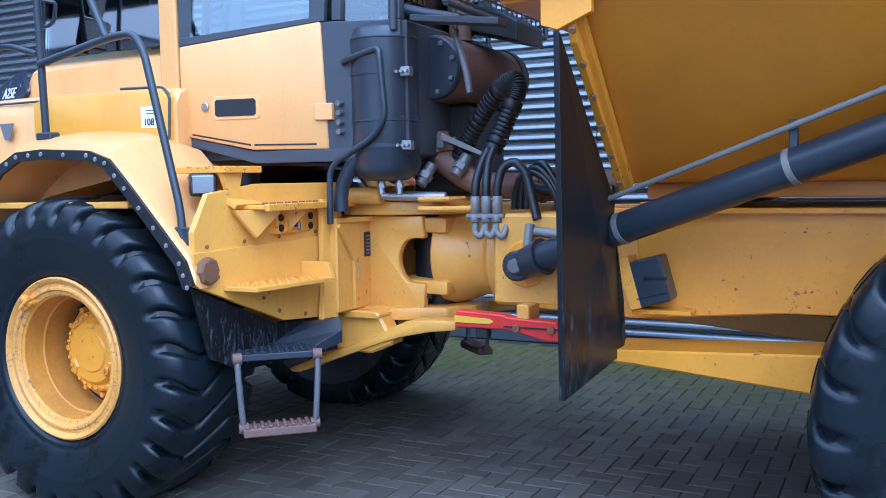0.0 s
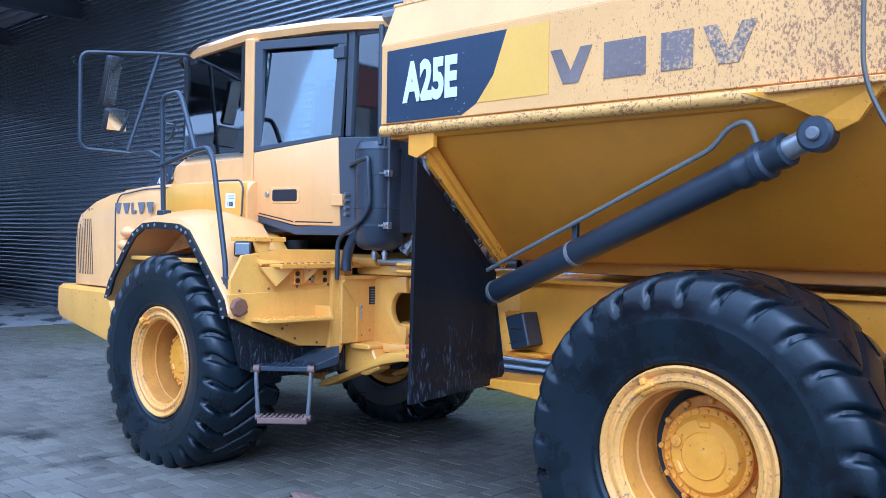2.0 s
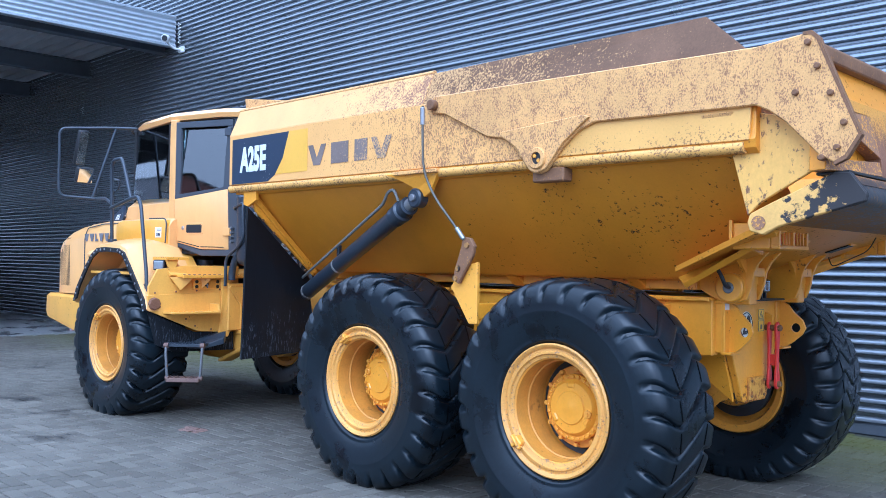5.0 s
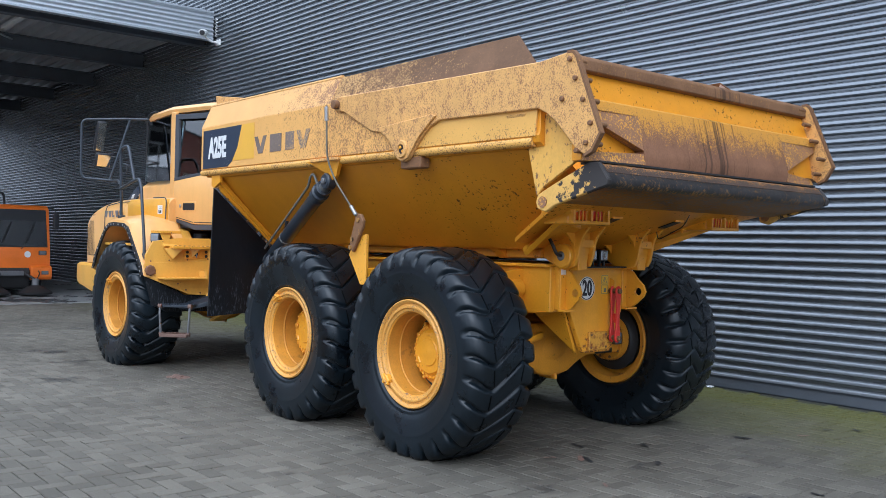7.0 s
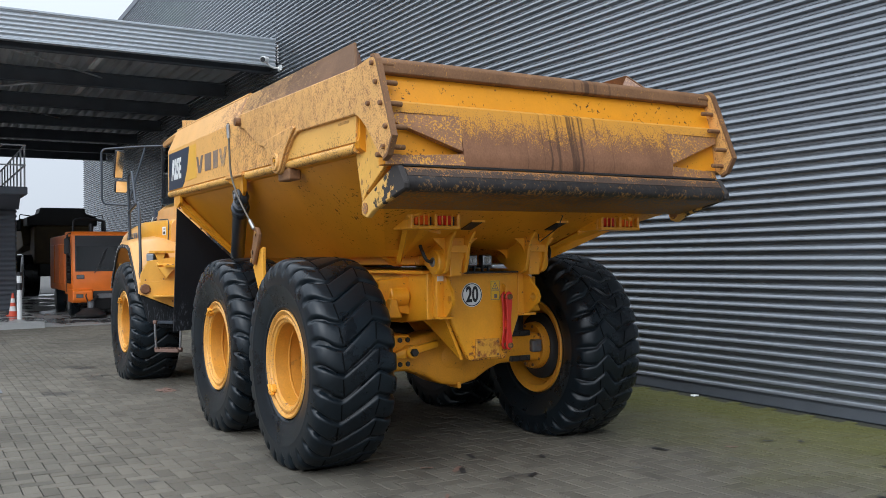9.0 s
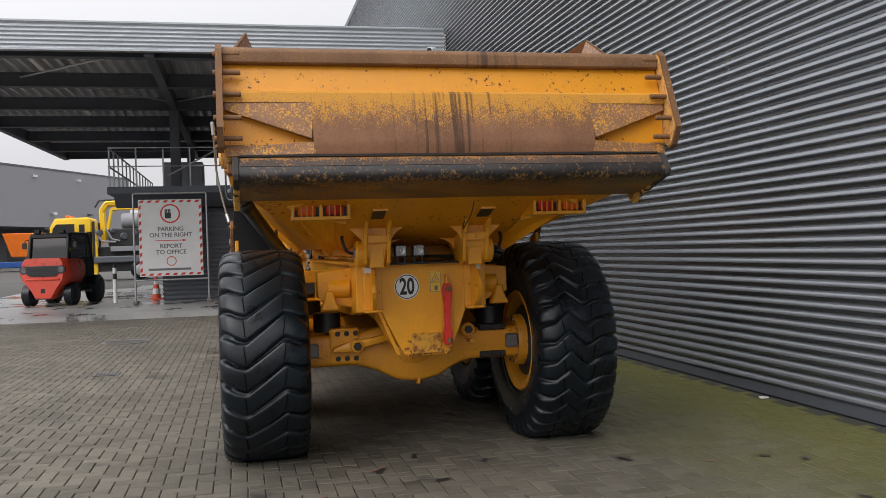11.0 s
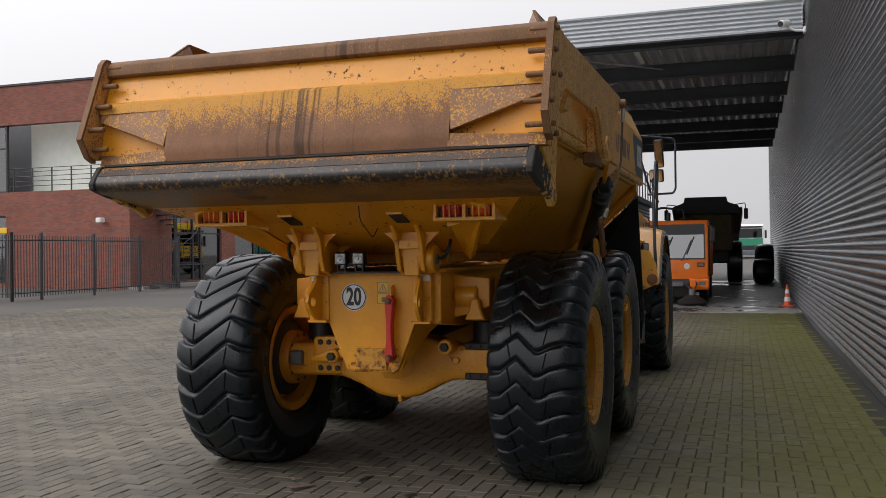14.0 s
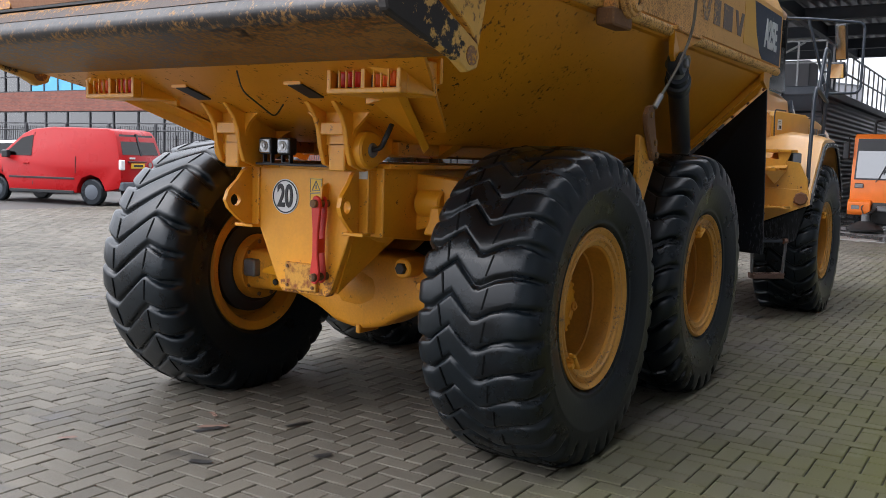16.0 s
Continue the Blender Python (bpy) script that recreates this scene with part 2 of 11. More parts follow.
YEL = (0.78, 0.335, 0.012)
M = {
    "yellow": material("yellow_paint", YEL, 0.36, var=0.10, bump=0.03, spot=(0.17, 0.07, 0.03), spot_at=0.61, spot_scale=38, coat=0.15, dirt=0.12),
    # same paint as YEL, made paler to imitate strong exposure up front
    "yellow_front": material("exposure_paled_yellow_frame_paint", (0.76, 0.385, 0.052), 0.36, var=0.10, bump=0.03, spot=(0.20, 0.09, 0.04), spot_at=0.625, spot_scale=38, coat=0.15, dirt=0.2),
    "rust_pad": material("orange_rusted_plate", (0.62, 0.30, 0.03), 0.55, var=0.2, bump=0.2, spot=(0.26, 0.075, 0.018), spot_at=0.47, spot_scale=22, soft=0.12, fine=90),
    "yellow_axle": material("grimy_yellow_casting", (0.70, 0.29, 0.014), 0.45, var=0.2, bump=0.12, fine=80, spot=(0.13, 0.06, 0.02), spot_at=0.57, spot_scale=24, soft=0.1, dirt=0.3),
    "yellow_chipped": material("chipped_yellow_paint", YEL, 0.38, var=0.12, bump=0.06, spot=(0.24, 0.085, 0.025), spot_at=0.60, spot_scale=30, soft=0.07, grad=(2, 0.71, 1.02, 0.10, -0.03), dirt=0.2),
    "lip_strip": material("dark_speckled_lip_steel", (0.06, 0.04, 0.03), 0.5, spec=0.3, var=0.4, bump=0.15, fine=90, spot=(0.36, 0.17, 0.05), spot_at=0.52, spot_scale=85, soft=0.08, grad=(2, 1.945, 1.975, -0.05, 0.06)),
    "yellow_lid": material("deep_yellow_lid_paint", (0.72, 0.36, 0.03), 0.33, var=0.08, bump=0.01, coat=0.2, dirt=0.2),
    # YEL paled further, bright exposure put into the colour of bonnet and cab
    "yellow_clean": material("exposure_paled_yellow_bonnet_paint", (0.78, 0.415, 0.125), 0.32, var=0.06, bump=0.01, coat=0.2, dirt=0.2),
    "yellow_hull": material("yellow_hull_paint", (0.70, 0.28, 0.008), 0.38, var=0.07, bump=0.03, spot=(0.06, 0.026, 0.014), spot_at=0.64, spot_scale=34, grad=(0, -0.6, 1.8, -0.10, 0.055), dirt=0.1),
    "yellow_mud": material("mud_splashed_yellow_paint", (0.76, 0.40, 0.105), 0.5, var=0.1, bump=0.2, spot=(0.33, 0.16, 0.06), spot_at=0.535, spot_scale=120, soft=0.07, fine=110, streak=0.45, grad=(0, -1.1, 1.3, -0.13, 0.055)),
    "yellow_splash": material("lightly_splashed_yellow_paint", (0.74, 0.40, 0.085), 0.45, var=0.1, bump=0.1, spot=(0.30, 0.15, 0.05), spot_at=0.545, spot_scale=70, soft=0.05, fine=80, grad=(2, 2.16, 2.36, 0.03, -0.09)),
    "yellow_arm": material("speckled_yellow_paint", (0.68, 0.365, 0.105), 0.55, var=0.16, bump=0.45, spot=(0.30, 0.145, 0.06), spot_at=0.50, spot_scale=135, soft=0.09, fine=120, streak=0.4),
    "yellow_worn": material("worn_pale_yellow_paint", (0.75, 0.41, 0.075), 0.5, var=0.15, bump=0.15, spot=(0.20, 0.10, 0.045), spot_at=0.535, spot_scale=32, soft=0.06, streak=0.4),
    "lip_end": material("scraped_black_and_yellow_paint", (0.70, 0.40, 0.09), 0.5, var=0.2, bump=0.15, spot=(0.035, 0.03, 0.028), spot_at=0.49, spot_scale=17, soft=0.05, grad=(0, 3.35, 3.85, -0.12, 0.2)),
    "guard": material("bare_brown_guard_steel", (0.135, 0.072, 0.036), 0.7, spec=0.2, var=0.35, bump=0.15, fine=90, spot=(0.50, 0.29, 0.11), spot_at=0.56, spot_scale=85, soft=0.08, streak=0.4, grad=(0, 1.0, 3.1, 0.12, -0.06)),
    "yellow_scuff": material("scuffed_yellow_paint", (0.78, 0.36, 0.03), 0.5, var=0.1, bump=0.08, spot=(0.17, 0.085, 0.035), spot_at=0.575, spot_scale=42, soft=0.07),
    "yellow_rim": material("chipped_yellow_wheel_paint", (0.72, 0.31, 0.022), 0.42, var=0.12, bump=0.05, spot=(0.22, 0.12, 0.06), spot_at=0.585, spot_scale=30, dirt=0.45),
    # darker than the rim paint: grime plus the shade inside the barrel
    "rim_inner": material("grimy_shade_toned_rim_paint", (0.56, 0.25, 0.025), 0.5, var=0.25, bump=0.08, spot=(0.12, 0.06, 0.025), spot_at=0.58, spot_scale=14, soft=0.12, dirt=0.5),
    "rim_worn": material("rim_edge_metal", (0.66, 0.32, 0.055), 0.45, var=0.2, bump=0.1, spot=(0.26, 0.15, 0.08), spot_at=0.55, soft=0.07, spot_scale=62),
    "rust": material("rust_brown_steel", (0.225, 0.110, 0.060), 0.6, spec=0.25, var=0.35, bump=0.2, fine=90, spot=(0.60, 0.28, 0.04), spot_at=0.545, spot_scale=120, soft=0.11, spot_rough=0.5, grad=(2, 2.03, 2.37, -0.13, 0.23), streak=0.3, drip=(4.22, 0.42)),
    "rust_bar": material("rust_brown_bar", (0.185, 0.095, 0.046), 0.62, spec=0.25, var=0.35, bump=0.2, fine=90, spot=(0.52, 0.25, 0.05), spot_at=0.575, spot_scale=110, soft=0.08, streak=0.3, drip=(4.45, 0.25)),
    "decal_yellow": material("bright_yellow_decal", (0.78, 0.42, 0.045), 0.4, var=0.06, bump=0.0),
    "rust_edge": material("rusty_edge_paint", (0.26, 0.125, 0.06), 0.55, var=0.3, bump=0.15, spot=(0.64, 0.31, 0.045), spot_at=0.525, spot_scale=75, soft=0.05),
    "rope": material("weathered_wire_rope", (0.13, 0.115, 0.09), 0.55, metal=0.2, var=0.3, bump=0.3, fine=160),
    "worn_steel": material("worn_blackened_steel", (0.030, 0.027, 0.026), 0.33, metal=0.2, spec=0.4, var=0.6, bump=0.3, fine=30, spot=(0.36, 0.185, 0.05), spot_at=0.455, spot_scale=48, spot_rough=0.65, grad=(2, 1.80, 1.885, 0.06, -0.10), soft=0.14, streak=0.2),
    "board": material("mud_and_rust_streaked_board", (0.68, 0.36, 0.10), 0.5, var=0.12, bump=0.08, fine=120, spot=(0.25, 0.12, 0.062), spot_at=0.56, spot_scale=90, grad=(0, -0.9, 1.4, -0.12, 0.16), streak=0.45, soft=0.09),
    "fascia": material("light_grey_fascia_sheet", (0.40, 0.43, 0.46), 0.35, metal=0.2, var=0.08, scale=0.6, bump=0.01),
    "spill": material("bare_spill_guard_steel", (0.22, 0.125, 0.08), 0.55, var=0.35, bump=0.1, spot=(0.40, 0.24, 0.13), spot_at=0.53, spot_scale=60, streak=0.4),
    "rubber": material("tyre_rubber", (0.0066, 0.0108, 0.0148), 0.31, var=0.45, scale=2.5, bump=0.16, fine=45, spot=(0.0022, 0.003, 0.0045), spot_at=0.52, spot_scale=4, spot_rough=0.2, soft=0.12, spec=0.36),
    "groove": material("tread_groove_shade", (0.0015, 0.0018, 0.0022), 0.6, spec=0.1, var=0.3, bump=0.0),
    "flap": material("rubber_flap", (0.007, 0.008, 0.010), 0.36, spec=0.25, var=0.4, bump=0.12, spot=(0.07, 0.076, 0.088), spot_at=0.555, spot_scale=75, soft=0.09, streak=0.9, grad=(2, 0.75, 1.5, 0.05, -0.12)),
    "navy": material("blue_grey_paint", (0.029, 0.037, 0.049), 0.34, var=0.2, bump=0.03, spot=(0.12, 0.12, 0.13), spot_at=0.66, spot_scale=18),
    "decal": material("dark_blue_decal", (0.020, 0.032, 0.058), 0.4, var=0.2, bump=0.02, spot=(0.45, 0.42, 0.36), spot_at=0.615, spot_scale=26),
    "mark": material("faded_blue_grey_lettering", (0.17, 0.125, 0.10), 0.55, var=0.3, bump=0.03, spot=(0.62, 0.36, 0.13), spot_at=0.56, spot_scale=60, grad=(0, -0.2, 0.75, -0.10, 0.13), soft=0.12),
    "mark_clean": material("blue_grey_lettering", (0.16, 0.15, 0.16), 0.5, var=0.1, bump=0.0),
    "white": material("white_decal", (0.72, 0.72, 0.70), 0.45, var=0.08, bump=0.0),
    "worn_label": material("scuffed_pale_label", (0.50, 0.48, 0.45), 0.6, var=0.2, bump=0.0, spot=(0.25, 0.22, 0.2), spot_at=0.5, spot_scale=40, soft=0.06),
    "black": material("black_plastic", (0.012, 0.012, 0.014), 0.45, var=0.2, bump=0.03),
    "hose": material("black_hose_rubber", (0.014, 0.015, 0.018), 0.4, var=0.2, bump=0.05),
    "steel": material("zinc_plated_steel", (0.42, 0.42, 0.42), 0.38, metal=0.8, var=0.2, bump=0.03),
    "galvanised": material("dull_galvanised_tube", (0.40, 0.41, 0.42), 0.5, metal=0.3, var=0.15, bump=0.02),
    "zinc": material("dull_zinc_steel", (0.24, 0.23, 0.21), 0.5, metal=0.2, var=0.2, bump=0.04, spot=(0.26, 0.2, 0.14), spot_at=0.62, spot_scale=30),
    "greysteel": material("worn_grey_steel", (0.17, 0.17, 0.175), 0.5, metal=0.4, var=0.3, bump=0.08, spot=(0.25, 0.14, 0.07), spot_at=0.60, spot_scale=20),
    "step_rust": material("rusty_step_steel", (0.17, 0.10, 0.075), 0.7, var=0.3, bump=0.15),
    "red": material("red_safety_paint", (0.62, 0.03, 0.018), 0.4, var=0.15, bump=0.03, spot=(0.2, 0.05, 0.03), spot_at=0.63, spot_scale=25),
    "exhaust": material("heat_browned_exhaust_steel", (0.17, 0.095, 0.065), 0.6, metal=0.2, var=0.25, bump=0.08),
    # dark steel tone, used too for fill blocks and shaded gaps between parts
    "frame_dark": material("oily_steel_and_gap_shade", (0.02, 0.019, 0.019), 0.55, var=0.3, bump=0.1),
    "cab_grey": material("cab_frame_grey", (0.05, 0.055, 0.065), 0.45, var=0.1, bump=0.01),
    "seat": material("dark_seat_fabric", (0.03, 0.032, 0.036), 0.85, var=0.2, bump=0.05),
    "interior": material("cab_interior_plastic", (0.17, 0.18, 0.19), 0.7, var=0.1, bump=0.02),
    "lens_red": material("red_lamp_lens", (0.62, 0.03, 0.012), 0.2, spec=0.25, var=0.1, bump=0.0),
    "lens_amber": material("amber_lamp_lens", (0.80, 0.13, 0.01), 0.2, spec=0.25, var=0.1, bump=0.0),
    "lens_clear": material("clear_lamp_lens", (0.30, 0.31, 0.32), 0.12, metal=0.7, var=0.15, bump=0.0),
    "sheet": material("grey_coated_wall_sheet", (0.236, 0.252, 0.272), 0.25, metal=0.5, var=0.1, scale=0.6, bump=0.01, per_object=0.02, spot=(0.17, 0.20, 0.15), spot_at=0.66, spot_scale=1.6, spot_rough=0.5),
    "sheet_dark": material("dark_coated_sheet", (0.10, 0.11, 0.125), 0.5, metal=0.1, var=0.12, scale=0.6, bump=0.01),
    "canopy_steel": material("dark_canopy_steel", (0.085, 0.097, 0.115), 0.6, var=0.2, bump=0.02),
    "deck": material("galvanised_roof_deck", (0.60, 0.61, 0.62), 0.36, metal=0.5, var=0.2, scale=1.0, bump=0.01),
    "paver": material("grey_brown_concrete_paver", (0.122, 0.110, 0.088), 0.66, spec=0.22, var=0.42, scale=0.45, bump=0.2, fine=150, island=0.2, spot=(0.045, 0.042, 0.038), spot_at=0.565, spot_scale=1.7, spot_rough=0.36, soft=0.09, moss=True),
    "paver_one": material("grey_brown_concrete_paver_near", (0.122, 0.110, 0.088), 0.66, spec=0.22, var=0.42, scale=0.45, bump=0.2, fine=150, per_object=0.2, spot=(0.045, 0.042, 0.038), spot_at=0.565, spot_scale=1.7, spot_rough=0.36, soft=0.09, moss=True),
    "joint": material("dark_sand_joint", (0.028, 0.027, 0.022), 0.9, var=0.3, scale=0.6, bump=0.2),
    "asphalt": material("worn_grey_asphalt", (0.085, 0.081, 0.075), 0.75, spec=0.25, var=0.3, scale=0.25, bump=0.15, fine=40),
    "concrete": material("pale_concrete", (0.28, 0.278, 0.27), 0.45, var=0.3, scale=0.5, bump=0.06, spot=(0.12, 0.115, 0.11), spot_at=0.505, spot_scale=0.9, spot_rough=0.12, soft=0.06),
    "brick": brick_material(),
    "mortar": material("brown_mortar", (0.15, 0.075, 0.06), 0.9, var=0.2, bump=0.1),
    "hall_grey": material("grey_hall_cladding", (0.26, 0.26, 0.275), 0.55, var=0.06, scale=0.1, bump=0.0),
    "fork_red": material("orange_red_forklift_paint", (0.66, 0.055, 0.025), 0.3, var=0.08, bump=0.0, coat=0.3, dirt=0.15),
    "hall_yellow": material("yellow_hall_cladding", (0.85, 0.53, 0.015), 0.5, var=0.08, scale=0.2, bump=0.0),
    "window_frame": material("dark_window_frame", (0.03, 0.03, 0.034), 0.5, var=0.1, bump=0.0),
    "plaster": material("pale_green_plaster", (0.74, 0.77, 0.70), 0.8, var=0.08, bump=0.02),
    "orange": material("orange_vehicle_paint", (0.85, 0.185, 0.015), 0.4, var=0.12, bump=0.02, spot=(0.12, 0.05, 0.03), spot_at=0.66, spot_scale=8),
    "van_red": material("red_van_paint", (0.36, 0.006, 0.008), 0.3, var=0.05, bump=0.0, spec=0.25),
    "blue": material("blue_container_paint", (0.02, 0.09, 0.32), 0.45, var=0.2, bump=0.03),
    "green": material("green_lorry_paint", (0.02, 0.22, 0.13), 0.35, var=0.05, bump=0.0),
    "dumper_brown": material("muddy_dark_yellow_paint", (0.10, 0.065, 0.022), 0.6, var=0.4, bump=0.1),
    "plate": material("yellow_plate", (0.75, 0.45, 0.03), 0.4, var=0.05, bump=0.0),
    "cone_red": material("orange_red_cone_plastic", (0.68, 0.09, 0.04), 0.5, var=0.1, bump=0.0),
    "banner_blue": material("blue_window_banner", (0.10, 0.38, 0.66), 0.5, var=0.1, bump=0.0),
    "glass": glass("clear_dark_glass", (0.70, 0.82, 0.85), alpha_mix=0.13),
    "glass_dark": glass("tinted_glass", (0.74, 0.88, 0.91), alpha_mix=0.22),
    "pane": glass("building_window_glass", (0.34, 0.38, 0.39), alpha_mix=0.14),
    "dark_pane": glass("dark_vehicle_glass", (0.05, 0.06, 0.065), alpha_mix=0.0),
    "screen_sky": glass("dusty_sky_reflecting_screen", (0.10, 0.12, 0.13), alpha_mix=0.2),
    "screen": glass("reflecting_vehicle_screen", (0.10, 0.12, 0.13), alpha_mix=0.22),
    "mirror": material("mirror_glass", (0.85, 0.87, 0.88), 0.04, metal=1.0, var=0.02, bump=0.0),
}

# ---- building helpers ----


def B():
    return bmesh.new()


def thing(name, at=(0, 0, 0), label="", category="", group="", kind="", rz=0.0):
    ob = new(name)
    ob.empty_display_size = 0.2
    ob.matrix_basis = pose(*at, 0, 0, rz)
    return tagged(ob, label, category, group, kind)


def part(name, bm, mat, parent=None, label="", smooth=None, at=None):
    """One mesh object; smooth: the angle below which edges are shaded round."""
    me = bpy.data.meshes.new(name)
    if smooth:
        bmesh.ops.recalc_face_normals(bm, faces=bm.faces)
        for f in bm.faces:
            f.smooth = True
        for e in bm.edges:
            if len(e.link_faces) == 2 and e.calc_face_angle(0) > radians(smooth):
                e.smooth = False
    else:
        bmesh.ops.recalc_face_normals(bm, faces=bm.faces)
    bm.to_mesh(me)
    bm.free()
    me.materials.append(M[mat])
    ob = new(name, me)
    if parent:
        ob.parent = parent
    if at is not None:
        ob.matrix_basis = at
    return tagged(ob, label)


def share(name, src, parent, m, label=""):
    ob = new(name, src.data)
    ob.parent = parent
    ob.matrix_basis = m
    return tagged(ob, label)


def bevel(bm, geom_faces, w, seg=2):
    edges = list({e for f in geom_faces for e in f.edges})
    bmesh.ops.bevel(bm, geom=edges, offset=w, segments=seg, affect="EDGES", profile=0.5, clamp_overlap=True)


def box(bm, x0, x1, y0, y1, z0, z1, bev=0.008, seg=1):
    n0 = len(bm.faces)
    vs = [bm.verts.new(p) for p in ((x0, y0, z0), (x1, y0, z0), (x1, y1, z0), (x0, y1, z0), (x0, y0, z1), (x1, y0, z1), (x1, y1, z1), (x0, y1, z1))]
    fs = [bm.faces.new([vs[i] for i in f]) for f in ((3, 2, 1, 0), (4, 5, 6, 7), (0, 1, 5, 4), (1, 2, 6, 5), (2, 3, 7, 6), (3, 0, 4, 7))]
    if bev:
        bevel(bm, fs, bev, seg)
    return bm


def prism(bm, poly, axis, a, b, bev=0.006, seg=1):
    """poly: 2D outline in the two other axes (x,z for axis y; y,z for axis x; x,y for axis z), extruded from a to b."""
    def p3(u, v, w):
        return {"x": (w, u, v), "y": (u, w, v), "z": (u, v, w)}[axis]
    lo = [bm.verts.new(p3(u, v, a)) for u, v in poly]
    hi = [bm.verts.new(p3(u, v, b)) for u, v in poly]
    n = len(poly)
    fs = [bm.faces.new(lo), bm.faces.new(hi[::-1])]
    fs += [bm.faces.new((lo[i], lo[(i + 1) % n], hi[(i + 1) % n], hi[i])) for i in range(n)]
    bmesh.ops.recalc_face_normals(bm, faces=fs)
    if bev:
        bevel(bm, fs, bev, seg)
    return bm


def hull(bm, pts_a, pts_b, bev=0.0):
    """A solid between two outlines of as many 3D points."""
    a = [bm.verts.new(p) for p in pts_a]
    b = [bm.verts.new(p) for p in pts_b]
    n = len(a)
    fs = [bm.faces.new(a), bm.faces.new(b[::-1])] + [bm.faces.new((a[i], a[(i + 1) % n], b[(i + 1) % n], b[i])) for i in range(n)]
    bmesh.ops.recalc_face_normals(bm, faces=fs)
    if bev:
        bevel(bm, fs, bev)
    return bm


def loft(bm, rings, closed=True, caps=True):
    vs = [[bm.verts.new(p) for p in r] for r in rings]
    n = len(vs[0])
    for a, b in zip(vs, vs[1:]):
        for i in range(n if closed else n - 1):
            j = (i + 1) % n
            bm.faces.new((a[i], a[j], b[j], b[i]))
    if caps and closed:
        bm.faces.new(vs[0][::-1])
        bm.faces.new(vs[-1])
    return bm


def ring(c, d, r, seg, up=None):
    d = Vector(d).normalized()
    u = (Vector(up) if up else (Vector((0, 0, 1)) if abs(d.z) < 0.9 else Vector((1, 0, 0))))
    a = d.cross(u).normalized()
    b = d.cross(a)
    return [Vector(c) + r * (math.cos(t) * a + math.sin(t) * b) for t in (2 * math.pi * k / seg for k in range(seg))]


def cyl(bm, p0, p1, r, seg=14, r1=None, chamfer=0.0):
    p0, p1 = Vector(p0), Vector(p1)
    d = (p1 - p0).normalized()
    r1 = r if r1 is None else r1
    if chamfer:
        rs = [ring(p0, d, r - chamfer, seg), ring(p0 + d * chamfer, d, r, seg), ring(p1 - d * chamfer, d, r1, seg), ring(p1, d, r1 - chamfer, seg)]
    else:
        rs = [ring(p0, d, r, seg), ring(p1, d, r1, seg)]
    return loft(bm, rs)


def bend(pts, rad=0.05, n=5):
    """A polyline with its corners rounded."""
    pts = [Vector(p) for p in pts]
    out = [pts[0]]
    for a, b, c in zip(pts, pts[1:], pts[2:]):
        r = min(rad, (a - b).length * 0.45, (c - b).length * 0.45)
        p, q = b + (a - b).normalized() * r, b + (c - b).normalized() * r
        for k in range(n + 1):
            t = k / n
            out.append((1 - t) ** 2 * p + 2 * t * (1 - t) * b + t * t * q)
    return out + [pts[-1]]


def tube(bm, pts, r, seg=8, rad=0.06, n=5):
    pts = bend(pts, rad, n) if rad else [Vector(p) for p in pts]
    up = None
    rings = []
    a = None
    for i, p in enumerate(pts):
        d = (pts[min(i + 1, len(pts) - 1)] - pts[max(i - 1, 0)]).normalized()
        if a is None:
            u = Vector((0, 0, 1)) if abs(d.z) < 0.9 else Vector((1, 0, 0))
            a = d.cross(u).normalized()
        else:
            a = (a - d * a.dot(d)).normalized()
        b = d.cross(a)
        rings.append([p + r * (math.cos(2 * math.pi * k / seg) * a + math.sin(2 * math.pi * k / seg) * b) for k in range(seg)])
    return loft(bm, rings)


def lathe(bm, prof, centre, axis, seg=32, close=False):
    """prof: (distance along axis, radius)."""
    rs = [ring(Vector(centre) + Vector(axis).normalized() * a, axis, r, seg) for a, r in prof]
    return loft(bm, rs + ([rs[0]] if close else []), caps=not close)


def eye_plate(bm, outline, c, r, a, b, n=40):
    """A plate across y from a to b with a round hole; outline in (x, z)."""
    outer, inner = [], []
    for k in range(n):
        t = 2 * math.pi * k / n
        d = Vector((math.cos(t), math.sin(t)))
        best = None
        for p, q in zip(outline, outline[1:] + outline[:1]):
            p, q = Vector(p), Vector(q)
            e, o = q - p, p - Vector(c)
            det = d.x * -e.y + d.y * e.x
            if abs(det) < 1e-9:
                continue
            u = (o.x * -e.y + o.y * e.x) / det
            v = (d.x * o.y - d.y * o.x) / det
            if u > 0 and -1e-6 <= v <= 1 + 1e-6 and (best is None or u < best):
                best = u
        outer.append((c[0] + d.x * best, c[1] + d.y * best))
        inner.append((c[0] + d.x * r, c[1] + d.y * r))
    rings = [[(x, y, z) for x, z in pts] for pts, y in ((outer, a), (inner, a), (inner, b), (outer, b))]
    return loft(bm, rings + [rings[0]], caps=False)


def add_bolts(parent, places, normal, r=0.014, h=0.012, mat="yellow", name="bolt"):
    """Hexagon bolt heads, one object each on one mesh."""
    bm = B()
    cyl(bm, (0, 0, 0), (0, 0, h), r, 6, chamfer=h * 0.2)
    first = None
    q = Vector(normal).to_track_quat("Z", "Y").to_matrix().to_4x4()
    for p in places:
        m = Matrix.Translation(p) @ q
        if first is None:
            first = part(name, bm, mat, parent, at=m)
        else:
            share(name, first, parent, m)


